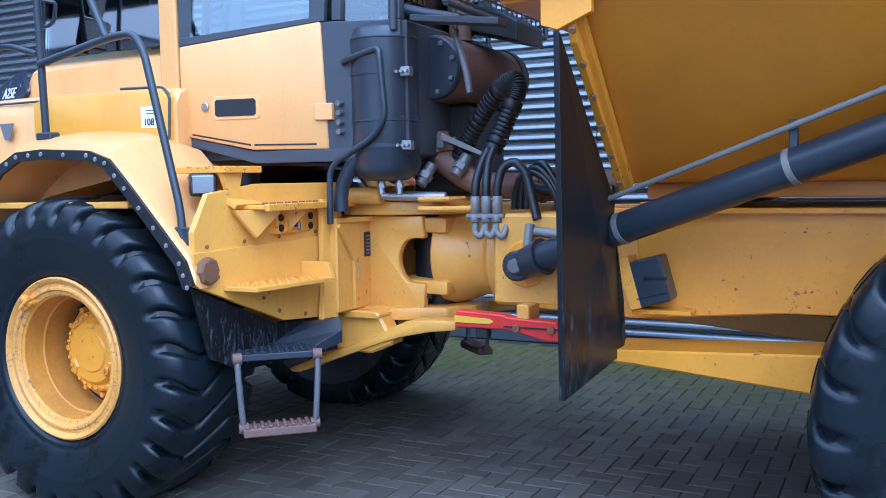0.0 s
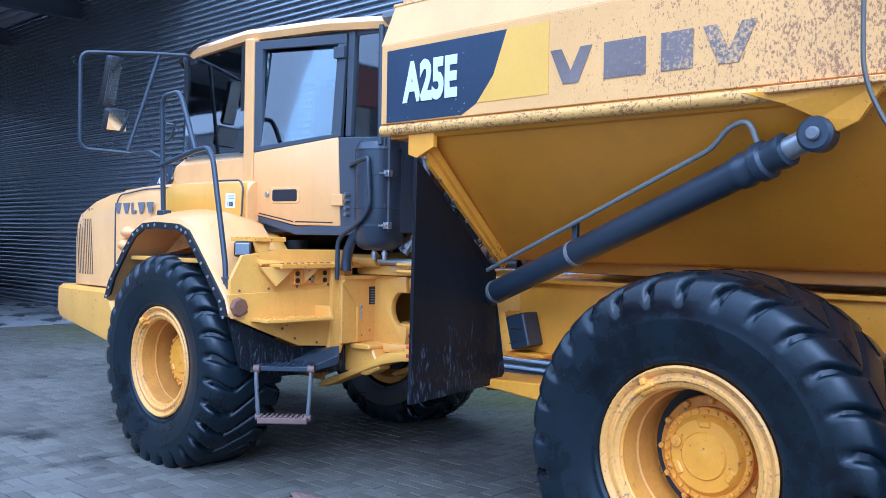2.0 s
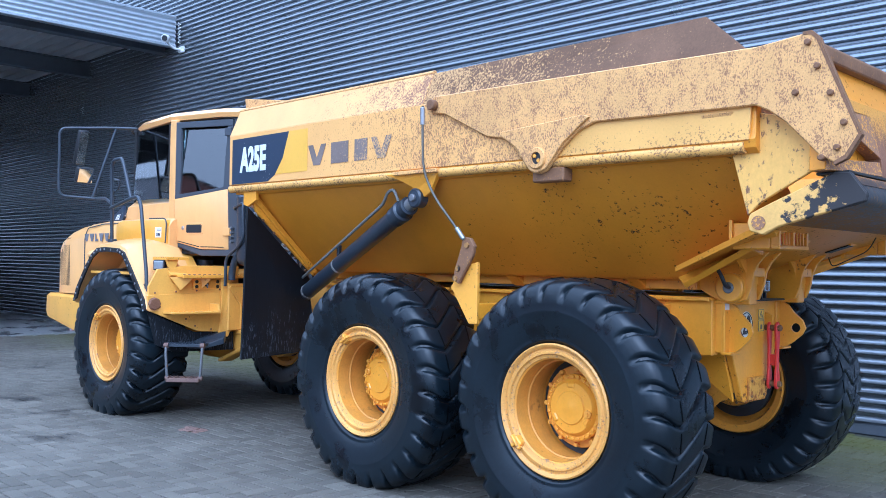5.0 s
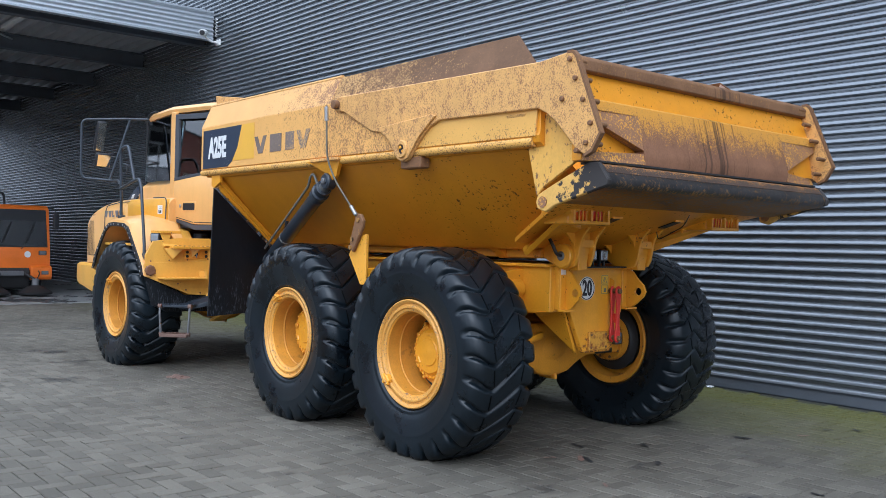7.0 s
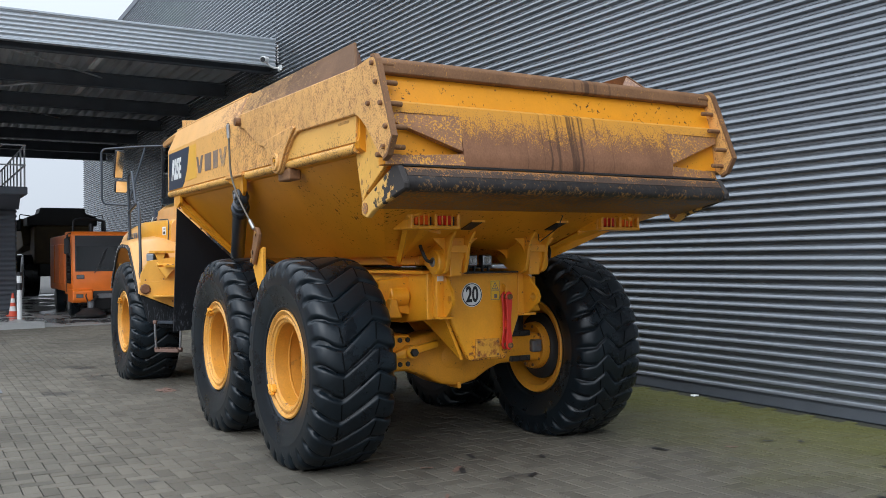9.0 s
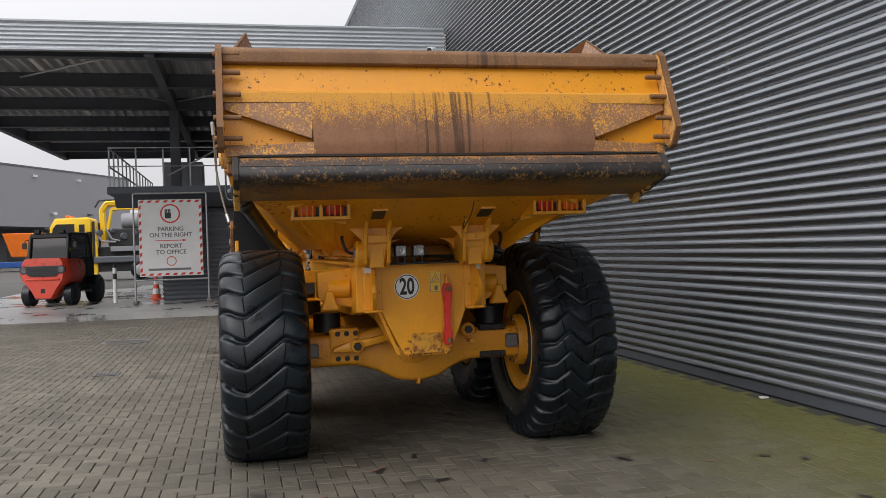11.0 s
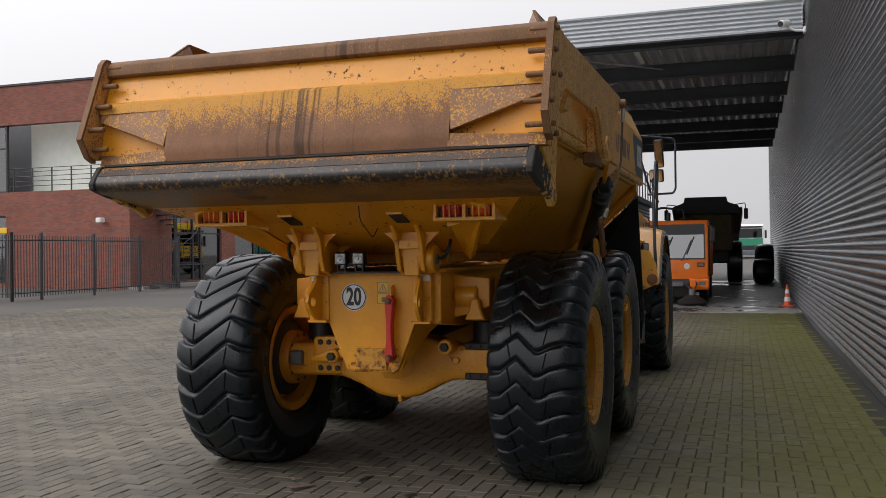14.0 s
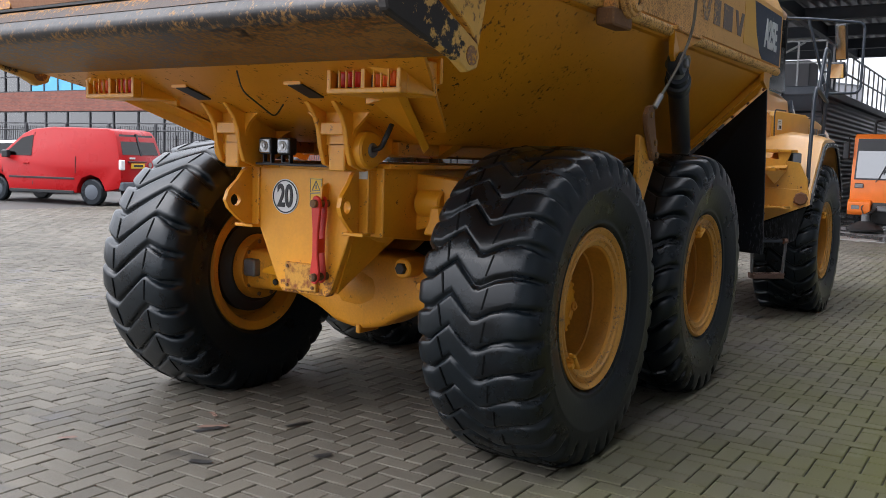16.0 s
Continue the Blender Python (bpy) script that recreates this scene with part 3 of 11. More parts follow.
def text_mesh(name, body, size, mat, parent, m, label="", align="CENTER", thick=0.002, squeeze=1.0, bold=0.0):
    cu = bpy.data.curves.new(name, "FONT")
    cu.body, cu.size, cu.align_x, cu.align_y, cu.extrude, cu.offset = body, size, align, "CENTER", thick, bold
    cu.resolution_u = 3
    tmp = bpy.data.objects.new(name, cu)
    scene.collection.objects.link(tmp)
    me = bpy.data.meshes.new_from_object(tmp.evaluated_get(bpy.context.evaluated_depsgraph_get()))
    bpy.data.objects.remove(tmp)
    me.materials.clear()
    me.materials.append(M[mat])
    ob = new(name, me)
    ob.parent = parent
    ob.matrix_basis = m @ Matrix.Diagonal((squeeze, 1, 1, 1))
    return tagged(ob, label)


def rise(x, y):
    """The yard climbs gently away from the machine."""
    return 0.009 * math.hypot(max(0, -8 - x), max(0, -6 - y))


# ---- ground ----
def build_ground():
    bm = B()
    xs = [-900, -400, -200, -140] + [-110 + 4 * i for i in range(26)] + [-8, -4, 0, 4, 8, 12, 20, 40, 100, 400, 900]
    ys = [-900, -400, -200, -120, -80] + [-62 + 4 * i for i in range(15)] + [-2, 2, 7.9, 12, 20, 60, 200, 900]
    grid = [[bm.verts.new((x, y, rise(max(x, -140), max(y, -120)) - 0.022)) for y in ys] for x in xs]
    for a, b in zip(grid, grid[1:]):
        for i in range(len(ys) - 1):
            bm.faces.new((a[i], b[i], b[i + 1], a[i + 1]))
    g = part("ground", bm, "asphalt", label="worn grey asphalt yard with damp patches", smooth=60)
    return tagged(g, category="ground", kind="structure")


ground = build_ground()

WALL_Y = 7.7


def corrugated(bm, u0, u1, z0, z1, pitch, depth, put, seg=8):
    """A sheet with ribs that run along u; put(u, out, z) gives the place."""
    n = int(round((z1 - z0) / pitch * seg))
    rows = []
    for k in range(n + 1):
        z = z0 + (z1 - z0) * k / n
        ph = (k % seg) / seg
        # broad rounded rib, a bright upper slope and a deep shaded channel
        w = 0.5 + 0.5 * math.tanh(1.7 * math.cos(2 * math.pi * ph)) / math.tanh(1.7)
        rows.append([bm.verts.new(put(u, depth * w, z)) for u in (u0, u1)])
    for a, b in zip(rows, rows[1:]):
        bm.faces.new((a[0], a[1], b[1], b[0]))
    return bm


def rib_sheet(bm, u0, u1, z0, z1, pitch, depth, put):
    """Sheet of lipped ribs: a face that leans back over a rounded shoulder, a channel and an underside."""
    shape = ((0.0, 1.0), (0.06, 1.0), (0.30, 0.80), (0.34, 0.74), (0.52, 0.40), (0.57, 0.05), (0.60, 0.0), (0.82, 0.0), (0.90, 0.5), (0.96, 0.92))
    rows = []
    for i in range(int(round((z1 - z0) / pitch))):
        rows += [[bm.verts.new(put(u, depth * w, z0 + pitch * (i + ph))) for u in (u0, u1)] for ph, w in shape]
    rows.append([bm.verts.new(put(u, depth, z1)) for u in (u0, u1)])
    for a, b in zip(rows, rows[1:]):
        bm.faces.new((a[0], a[1], b[1], b[0]))


def build_wall():
    hall = thing("wall_north", (0, WALL_Y, 0), "tall hall wall of grey horizontally ribbed steel sheets", "wall", kind="structure")
    bm = B()
    box(bm, -38, 34, 0.03, 0.35, -0.1, 11.0, 0)
    part("backing", bm, "sheet_dark", hall)
    pitch = 0.0915
    rows = [(0.12 + pitch * 11 * i, 0.12 + pitch * 11 * (i + 1)) for i in range(10)] + [(0.12 + pitch * 110, 0.12 + pitch * 118)]
    xs = [-38, -29, -20, -11, -2.4, 6.6, 15.6, 24.6, 34]
    for z0, z1 in rows:
        for a, b in zip(xs, xs[1:]):
            bm = B()
            rib_sheet(bm, a + 0.004, b - 0.004, z0, z1, pitch, 0.050, lambda u, o, z: (u, -o, z))
            part("sheet", bm, "sheet", hall, smooth=30)
    bm = B()
    prism(bm, [(-0.03, 0.0), (0.03, 0.0), (0.03, 0.125), (-0.012, 0.125), (-0.03, 0.09)], "x", -38, 34, 0)
    part("base_flashing", bm, "sheet_dark", hall, "dark folded base flashing")
    bm = B()
    box(bm, -38.1, 34, -0.06, 0.4, 10.9, 11.12, 0.01)
    part("roof_trim", bm, "sheet_dark", hall)


build_wall()


def build_canopy():
    c = thing("canopy", (-11, 0, 0), "large flat steel canopy with ribbed grey fascia and dark beams", "canopy", kind="structure")
    x1, y0, y1 = -21.3, -5.0, 7.62
    # the free side runs a little askew
    def free(x):
        return y0 - 0.034 * x
    bm = B()
    corrugated(bm, y0, y1, 5.83, 6.37, 0.09, 0.03, lambda u, o, z: (o, u, z))
    part("fascia", bm, "fascia", c, "ribbed light grey fascia", smooth=50)
    bm = B()
    corrugated(bm, x1, 0, 5.83, 6.37, 0.09, 0.03, lambda u, o, z: (u, free(u) - o, z))
    part("fascia", bm, "fascia", c, smooth=50)
    bm = B()
    box(bm, -0.12, 0.045, y0 - 0.05, y1, 6.37, 6.42, 0.008)
    part("edge_trim", bm, "fascia", c)
    bm = B()
    box(bm, -0.12, 0.03, y0 - 0.04, y1, 5.79, 5.83, 0.005)
    part("edge_trim", bm, "fascia", c)
    bm = B()
    prism(bm, [(x1, free(x1)), (-0.1, y0), (-0.1, y1), (x1, y1)], "z", 6.22, 6.30, 0)
    part("roof_sheet", bm, "deck", c)
    # trapezoid deck
    n = 44
    bm = B()
    va = [[bm.verts.new((x, free(x) + (y1 - free(x)) * k / (n * 4), 6.21 if (k % 4) in (0, 1) else 6.10)) for k in range(n * 4 + 1)] for x in (x1, -0.1)]
    for k in range(n * 4):
        bm.faces.new((va[0][k], va[0][k + 1], va[1][k + 1], va[1][k]))
    part("roof_deck", bm, "deck", c, "ribbed galvanised roof deck")
    for x in (-0.5, -4.0, -7.6, -11.2, -14.8, -18.2, -21.0):
        bm = B()
        prism(bm, [(x - 0.11, 5.74), (x + 0.11, 5.74), (x + 0.11, 5.76), (x + 0.012, 5.76), (x + 0.012, 6.07), (x + 0.11, 6.07), (x + 0.11, 6.09), (x - 0.11, 6.09), (x - 0.11, 6.07), (x - 0.012, 6.07), (x - 0.012, 5.76), (x - 0.11, 5.76)], "y", free(x) + 0.1, y1 + 0.05, 0)
        part("beam", bm, "canopy_steel", c)
    # slim bracing between the beams
    for xa, xb, ya, yb in ((-0.5, -4.0, 1.2, 4.6), (-4.0, -7.6, 4.6, 1.2), (-7.6, -11.2, 1.2, 4.6), (-0.5, -4.0, 1.2, -2.2), (-4.0, -7.6, -2.2, 1.2)):
        bm = B()
        cyl(bm, (xa, ya, 5.98), (xb, yb, 5.98), 0.022, 8)
        part("brace", bm, "deck", c)
    for a, b in ((free(x1) + 0.1, y0 + 0.1), (1.2, 1.2)):
        bm = B()
        prism(bm, [(x1, a - 0.1), (-0.15, b - 0.1), (-0.15, b + 0.1), (x1, a + 0.1)], "z", 5.72, 6.09, 0)
        part("edge_beam", bm, "canopy_steel", c)
    for x in (-7.6, -16.5):
        bm = B()
        box(bm, x - 0.14, x + 0.14, 1.06, 1.34, 0, 5.73, 0.015)
        part("column", bm, "canopy_steel", c)
    for x, y in ((-2.4, 4.2), (-5.8, 4.4), (-9.4, 4.5), (-13.0, 4.6), (-2.4, -1.5), (-9.4, -1.5)):
        bm = B()
        box(bm, x - 0.7, x + 0.7, y - 0.06, y + 0.06, 5.98, 6.06, 0.01)
        part("tube_lamp", bm, "white", c, "unlit white tube lamp")


build_canopy()

# ---- the articulated hauler ----
YC = 4.19
truck = thing("dump_truck", (0, YC, 0), "yellow six-wheeled articulated dump truck, mud-splashed and rusty at the tail", "dump truck")


def both(fn):
    for s in (-1, 1):
        fn(s)


def wheel_profile_tyre(bm, zigzag, half, deep, shoulder, sign, bars):
    """One moulded carcass with a smooth sidewall; worn tread bars follow the zigzag (width, degrees) from shoulder to shoulder."""
    def mid(w):
        for (a, p), (b, q) in zip(zigzag, zigzag[1:]):
            if w <= b:
                return p + (q - p) * (w - a) / (b - a)
        return zigzag[-1][1]
    wall = [(0.215, 0.37), (0.215, 0.392), (0.248, 0.402), (0.262, 0.418), (0.270, 0.424), (0.273, 0.432), (0.270, 0.440), (0.276, 0.452), (0.288, 0.49), (0.302, 0.545), (0.310, 0.59), (0.312, 0.598), (0.312, 0.604), (0.311, 0.61), (0.312, 0.638)]
    lug = [(0.311, 0.655, 0.3), (0.309, 0.682, 0.6), (0.303, 0.715, 1.0), (0.292, 0.744, 1.0), (0.272, 0.767, 1.0), (0.24, 0.783, 0.9), (0.20, 0.791, 0.5), (0.16, 0.795, 0.2), (0.138, 0.796, 0.1)]
    half_row = [(w, r, 0.0) for w, r in wall] + lug
    centre = [(0.118, 0.797, 0.05), (0.09, 0.798, 0), (0.05, 0.798, 0), (0.02, 0.798, 0), (-0.02, 0.798, 0), (-0.05, 0.798, 0), (-0.09, 0.798, 0), (-0.118, 0.797, 0.05)]
    row = half_row + centre + [(-w, r, k) for w, r, k in half_row[::-1]]
    rings = []
    for w, r, k in row:
        edge = max(0, min(0.312, abs(w)) - 0.16) / 0.15
        h = half - 0.75 * edge
        tread = r > 0.65
        depth = (deep + (shoulder - deep) * k) if tread else 0.0
        if tread and r < 0.74:
            depth *= max(0, r - 0.66) / 0.08
        ring = []
        for b in range(bars):
            wob = 0.35 * math.sin(b * 2.4 + w * 9)
            c = 360.0 * b / bars + sign * mid(max(-0.312, min(0.312, w))) + wob
            for da, f in ((-h - 0.75, 0), (-h - 0.1, 0.55), (-h + 0.5, 0.9), (-h + 1.6, 1), (h - 1.6, 1), (h - 0.5, 0.9), (h + 0.1, 0.55), (h + 0.75, 0)):
                t = radians(c + da)
                # the shoulder groove runs inwards as well as down
                rr = r - depth * (1 - f)
                ww = w - (1 if w > 0 else -1) * depth * (1 - f) * 0.9 * min(1, edge * 1.5)
                ring.append(bm.verts.new((rr * math.cos(t), -ww, rr * math.sin(t))))
        rings.append(ring)
    n = len(rings[0])
    for u, v in zip(rings, rings[1:] + rings[:1]):
        for k in range(n):
            bm.faces.new((u[k], u[(k + 1) % n], v[(k + 1) % n], v[k]))
    # the load flattens the foot of the tyre
    for v in bm.verts:
        if v.co.z < -0.60:
            k = (-0.60 - v.co.z) / 0.2
            v.co.y *= 1 + 0.05 * k
        if v.co.z < -0.757:
            v.co.z = -0.757 + 0.02 * (v.co.z + 0.757)


CHEVRON = [(-0.312, 4.0), (-0.24, 5.0), (-0.13, 7.5), (0.0, 0.0), (0.13, -7.0), (0.20, -5.5), (0.312, -1.0)]
SHARP = [(-0.312, -2.2), (-0.20, -1.6), (-0.09, 4.6), (0.03, -4.0), (0.12, -0.6), (0.20, 1.0), (0.312, 0.6)]


def tread_slits(bm, at_w, zigzag, sign, bars, reach):
    """Near-black strips along each tread bar, drawn as short shaded cuts that part it lengthwise."""
    for w, shift in at_w:
        near = next(p + (q - p) * (w - a) / (b - a) for (a, p), (b, q) in zip(zigzag, zigzag[1:]) if a <= w <= b)
        for b in range(bars):
            t0 = radians(360.0 * b / bars + sign * near - reach)
            rows = []
            for k in range(4):
                t = t0 + radians(2 * reach) * k / 3
                y = -(w + shift * (k / 3 - 0.5))
                rows.append([((r) * math.cos(t), y + o, (r) * math.sin(t)) for r, o in ((0.7992, -0.004), (0.7992, 0.004), (0.786, 0.004), (0.786, -0.004))])
            loft(bm, rows)


def rim_mesh(bm):
    prof = [(0.24, 0.398), (0.262, 0.404), (0.268, 0.395), (0.262, 0.38), (0.248, 0.372), (0.25, 0.358), (0.258, 0.352), (0.258, 0.342), (0.246, 0.336), (0.240, 0.318), (0.228, 0.307), (0.20, 0.304), (0.10, 0.303), (-0.05, 0.302), (-0.09, 0.292), (-0.10, 0.21), (-0.125, 0.21), (-0.115, 0.29), (-0.13, 0.32), (-0.20, 0.335), (-0.25, 0.345), (-0.268, 0.395), (-0.25, 0.405), (-0.23, 0.40), (-0.2, 0.375), (0.2, 0.375)]
    lathe(bm, prof, (0, 0, 0), (0, -1, 0), 56, close=True)


def hub_mesh(bm):
    prof = [(-0.20, 0.10), (-0.20, 0.19), (-0.05, 0.20), (0.02, 0.206), (0.045, 0.206), (0.05, 0.20), (0.05, 0.176), (0.062, 0.168), (0.075, 0.155), (0.078, 0.105), (0.086, 0.098), (0.086, 0.03), (0.089, 0.02), (0.089, 0.002)]
    lathe(bm, prof, (0, 0, 0), (0, -1, 0), 40)


def drum_mesh(bm):
    prof = [(-0.14, 0.05), (-0.14, 0.27), (-0.16, 0.285), (-0.20, 0.285), (-0.21, 0.24), (-0.23, 0.22), (-0.23, 0.05)]
    lathe(bm, prof, (0, 0, 0), (0, -1, 0), 36)


def build_wheels():
    tyres = {}
    for kind, zigzag, half, deep, shoulder, sign, bars, slits in (
            ("left", CHEVRON, 5.45, 0.024, 0.029, 1, 28, ((0.14, 0.012), (-0.13, -0.016))),
            ("front", CHEVRON, 5.1, 0.030, 0.038, 1, 28, ()),
            ("right", CHEVRON, 5.35, 0.026, 0.036, -1, 28, ((0.14, 0.012), (-0.13, -0.016))),
            ("zigzag", SHARP, 4.65, 0.018, 0.022, -1, 34, ((0.085, -0.02), (-0.14, 0.02)))):
        bm = B()
        wheel_profile_tyre(bm, zigzag, half, deep, shoulder, sign, bars)
        tyres[kind] = (bm, zigzag, sign, slits, bars, half - 1.2)
    src = {}
    for x, s, kind in ((-3.48, -1, "front"), (0.505, -1, "left"), (2.185, -1, "left"), (-3.48, 1, "right"), (0.505, 1, "right"), (2.185, 1, "zigzag")):
        m = pose(x, s * 1.085, 0.719 if x > 0 else 0.702, 0, 0, 0 if s < 0 else 180) @ Matrix.Scale(0.95, 4)
        if not src:
            bm = B(); rim_mesh(bm)
            w = part("wheel", bm, "yellow_rim", truck, "yellow steel wheel with a worn deep-treaded tyre", smooth=35, at=m)
            bm = B(); hub_mesh(bm)
            src["hub"] = part("hub", bm, "yellow", w, smooth=35)
            bm = B(); drum_mesh(bm)
            src["brake_drum"] = part("brake_drum", bm, "frame_dark", w, "dark oily brake drum", smooth=35)
            bm = B(); cyl(bm, (0, 0, 0), (0, -0.012, 0), 0.0105, 8, chamfer=0.003)
            src["bolt"] = part("bolt", bm, "yellow", w, at=pose(0.19, -0.05, 0))
            bm = B()
            box(bm, -0.035, 0.035, -0.285, -0.19, 0.315, 0.36, 0.008)
            box(bm, -0.05, 0.05, -0.30, -0.265, 0.33, 0.35, 0.006)
            box(bm, -0.012, 0.012, -0.29, -0.25, 0.355, 0.385, 0.004)
            src["clamp"] = part("clamp", bm, "yellow_scuff", w, at=pose(0, 0, 0, 0, -38 if x < 0 else 52))
            bm = B()
            lathe(bm, [(0.262, 0.4055), (0.2705, 0.396), (0.2645, 0.381), (0.2505, 0.3725), (0.2525, 0.3585), (0.2605, 0.3525), (0.2605, 0.3415), (0.2485, 0.3345), (0.2425, 0.3165), (0.2365, 0.3145), (0.24, 0.338), (0.25, 0.346), (0.245, 0.36), (0.244, 0.378), (0.256, 0.39), (0.254, 0.404)], (0, 0, 0), (0, -1, 0), 56, close=True)
            src["rim_edge"] = part("rim_edge", bm, "rim_worn", w, "rim edge worn to bare metal and rust", smooth=40)
            # liner of the rim's barrel, a dark ring in place of the shade at its foot and the flange that carries the
            # hub
            bm = B()
            lathe(bm, [(0.226, 0.3055), (0.20, 0.3025), (0.125, 0.3005), (0.12, 0.292), (0.112, 0.292), (0.106, 0.3005), (-0.03, 0.299), (-0.03, 0.3022), (0.20, 0.3045)], (0, 0, 0), (0, -1, 0), 48, close=True)
            src["rim_barrel"] = part("rim_barrel", bm, "rim_inner", w, "dirty yellow rim barrel, toned down for shade", smooth=40)
            bm = B()
            lathe(bm, [(-0.055, 0.2995), (-0.080, 0.205), (-0.086, 0.205), (-0.060, 0.2995)], (0, 0, 0), (0, -1, 0), 48, close=True)
            src["wheel_disc"] = part("wheel_disc", bm, "frame_dark", w, "dark ring standing in for the shaded gap round the hub", smooth=40)
            bm = B()
            lathe(bm, [(-0.03, 0.20), (-0.03, 0.246), (-0.022, 0.252), (-0.010, 0.252), (-0.004, 0.246), (-0.004, 0.20)], (0, 0, 0), (0, -1, 0), 40, close=True)
            src["hub_flange"] = part("hub_flange", bm, "yellow_rim", w, smooth=35)
            bm = B(); cyl(bm, (0, 0.02, 0), (0, -0.03, 0), 0.016, 6, chamfer=0.005)
            src["wheel_nut"] = part("wheel_nut", bm, "yellow_scuff", w, at=pose(0.232, 0.0, 0))
            bm = B(); cyl(bm, (0, 0, 0), (0, -0.012, 0), 0.026, 14, chamfer=0.004); cyl(bm, (0, -0.01, 0), (0, -0.02, 0), 0.012, 6)
            src["oil_plug"] = part("oil_plug", bm, "yellow_rim", w, at=pose(0.105, -0.083, -0.085), smooth=40)
            bm = B(); box(bm, -0.03, 0.03, -0.084, -0.058, 0.12, 0.155, 0.008)
            src["cast_lug"] = part("cast_lug", bm, "yellow", w)
            w0 = w
        else:
            w = share("wheel", w0, truck, m, "yellow steel wheel with a worn deep-treaded tyre")
            share("wheel_nut", src["wheel_nut"], w, pose(0.232, 0.0, 0))
            for k in ("hub", "brake_drum", "rim_edge", "wheel_disc", "rim_barrel", "hub_flange", "cast_lug"):
                share(k, src[k], w, Matrix.Identity(4), src[k].get("label", ""))
            share("bolt", src["bolt"], w, pose(0.19, -0.05, 0))
            share("oil_plug", src["oil_plug"], w, pose(0, 0, 0, 0, {0.505: 200, 2.185: 10}.get(x, 60)) @ pose(0.135, -0.083, 0))
            share("clamp", src["clamp"], w, pose(0, 0, 0, 0, {0.505: -30, 2.185: -130}.get(x, -38)))
        share("cast_lug", src["cast_lug"], w, pose(0, 0, 0, 0, 120))
        share("cast_lug", src["cast_lug"], w, pose(0, 0, 0, 0, 240))
        turn = pose(0, 0, 0, 0, {0.505: 5, 2.185: 0}.get(x, 9))
        label = "black earthmover tyre, its tread bars worn low" if kind != "zigzag" else "black earthmover tyre with shallow zigzag grooves"
        if kind in src:
            share("tyre", src[kind], w, turn, label)
            tyre = None
        else:
            bm = tyres[kind][0]
            src[kind] = tyre = part("tyre", bm, "rubber", w, label, smooth=62, at=turn)
        if tyres[kind][3]:
            if kind + "_slit" in src:
                tagged(share("tread_cut", src[kind + "_slit"], w, turn), kind="stuff")
            else:
                bm = B()
                tread_slits(bm, tyres[kind][3], tyres[kind][1], tyres[kind][2], tyres[kind][4], tyres[kind][5])
                src[kind + "_slit"] = part("tread_cut", bm, "groove", w, "near-black strips drawn as shaded cuts in the tread", at=turn)
                tagged(src[kind + "_slit"], kind="stuff")
        for k in range(1, 12):
            t = 2 * math.pi * k / 12
            share("wheel_nut", src["wheel_nut"], w, pose(0.232 * math.cos(t), 0.0, 0.232 * math.sin(t)))
        for k in range(1, 28):
            t = 2 * math.pi * k / 28
            share("bolt", src["bolt"], w, pose(0.19 * math.cos(t), -0.05, 0.19 * math.sin(t)))
    for bm, *_ in tyres.values():
        if bm.is_valid:
            bm.free()


build_wheels()

# ---- rear unit: dump body ----


def body_section(x, zb, hw, zt=2.60):
    o = [(-1.285, zt), (-1.285, 2.20), (-1.295, 2.17), (-1.285, 2.13), (-1.25, 2.105), (-1.22, 2.10), (-hw - 0.05, zb + 0.02), (-hw, zb)]
    i = [(-hw + 0.03, zb + 0.05), (-1.20, 2.16), (-1.235, 2.22), (-1.235, zt)]
    left = [(x, s, z) for s, z in o]
    right = [(x, -s, z) for s, z in o[::-1]]
    inr = [(x, -s, z) for s, z in i[::-1]]
    inl = [(x, s, z) for s, z in i]
    return left + right + inr + inl


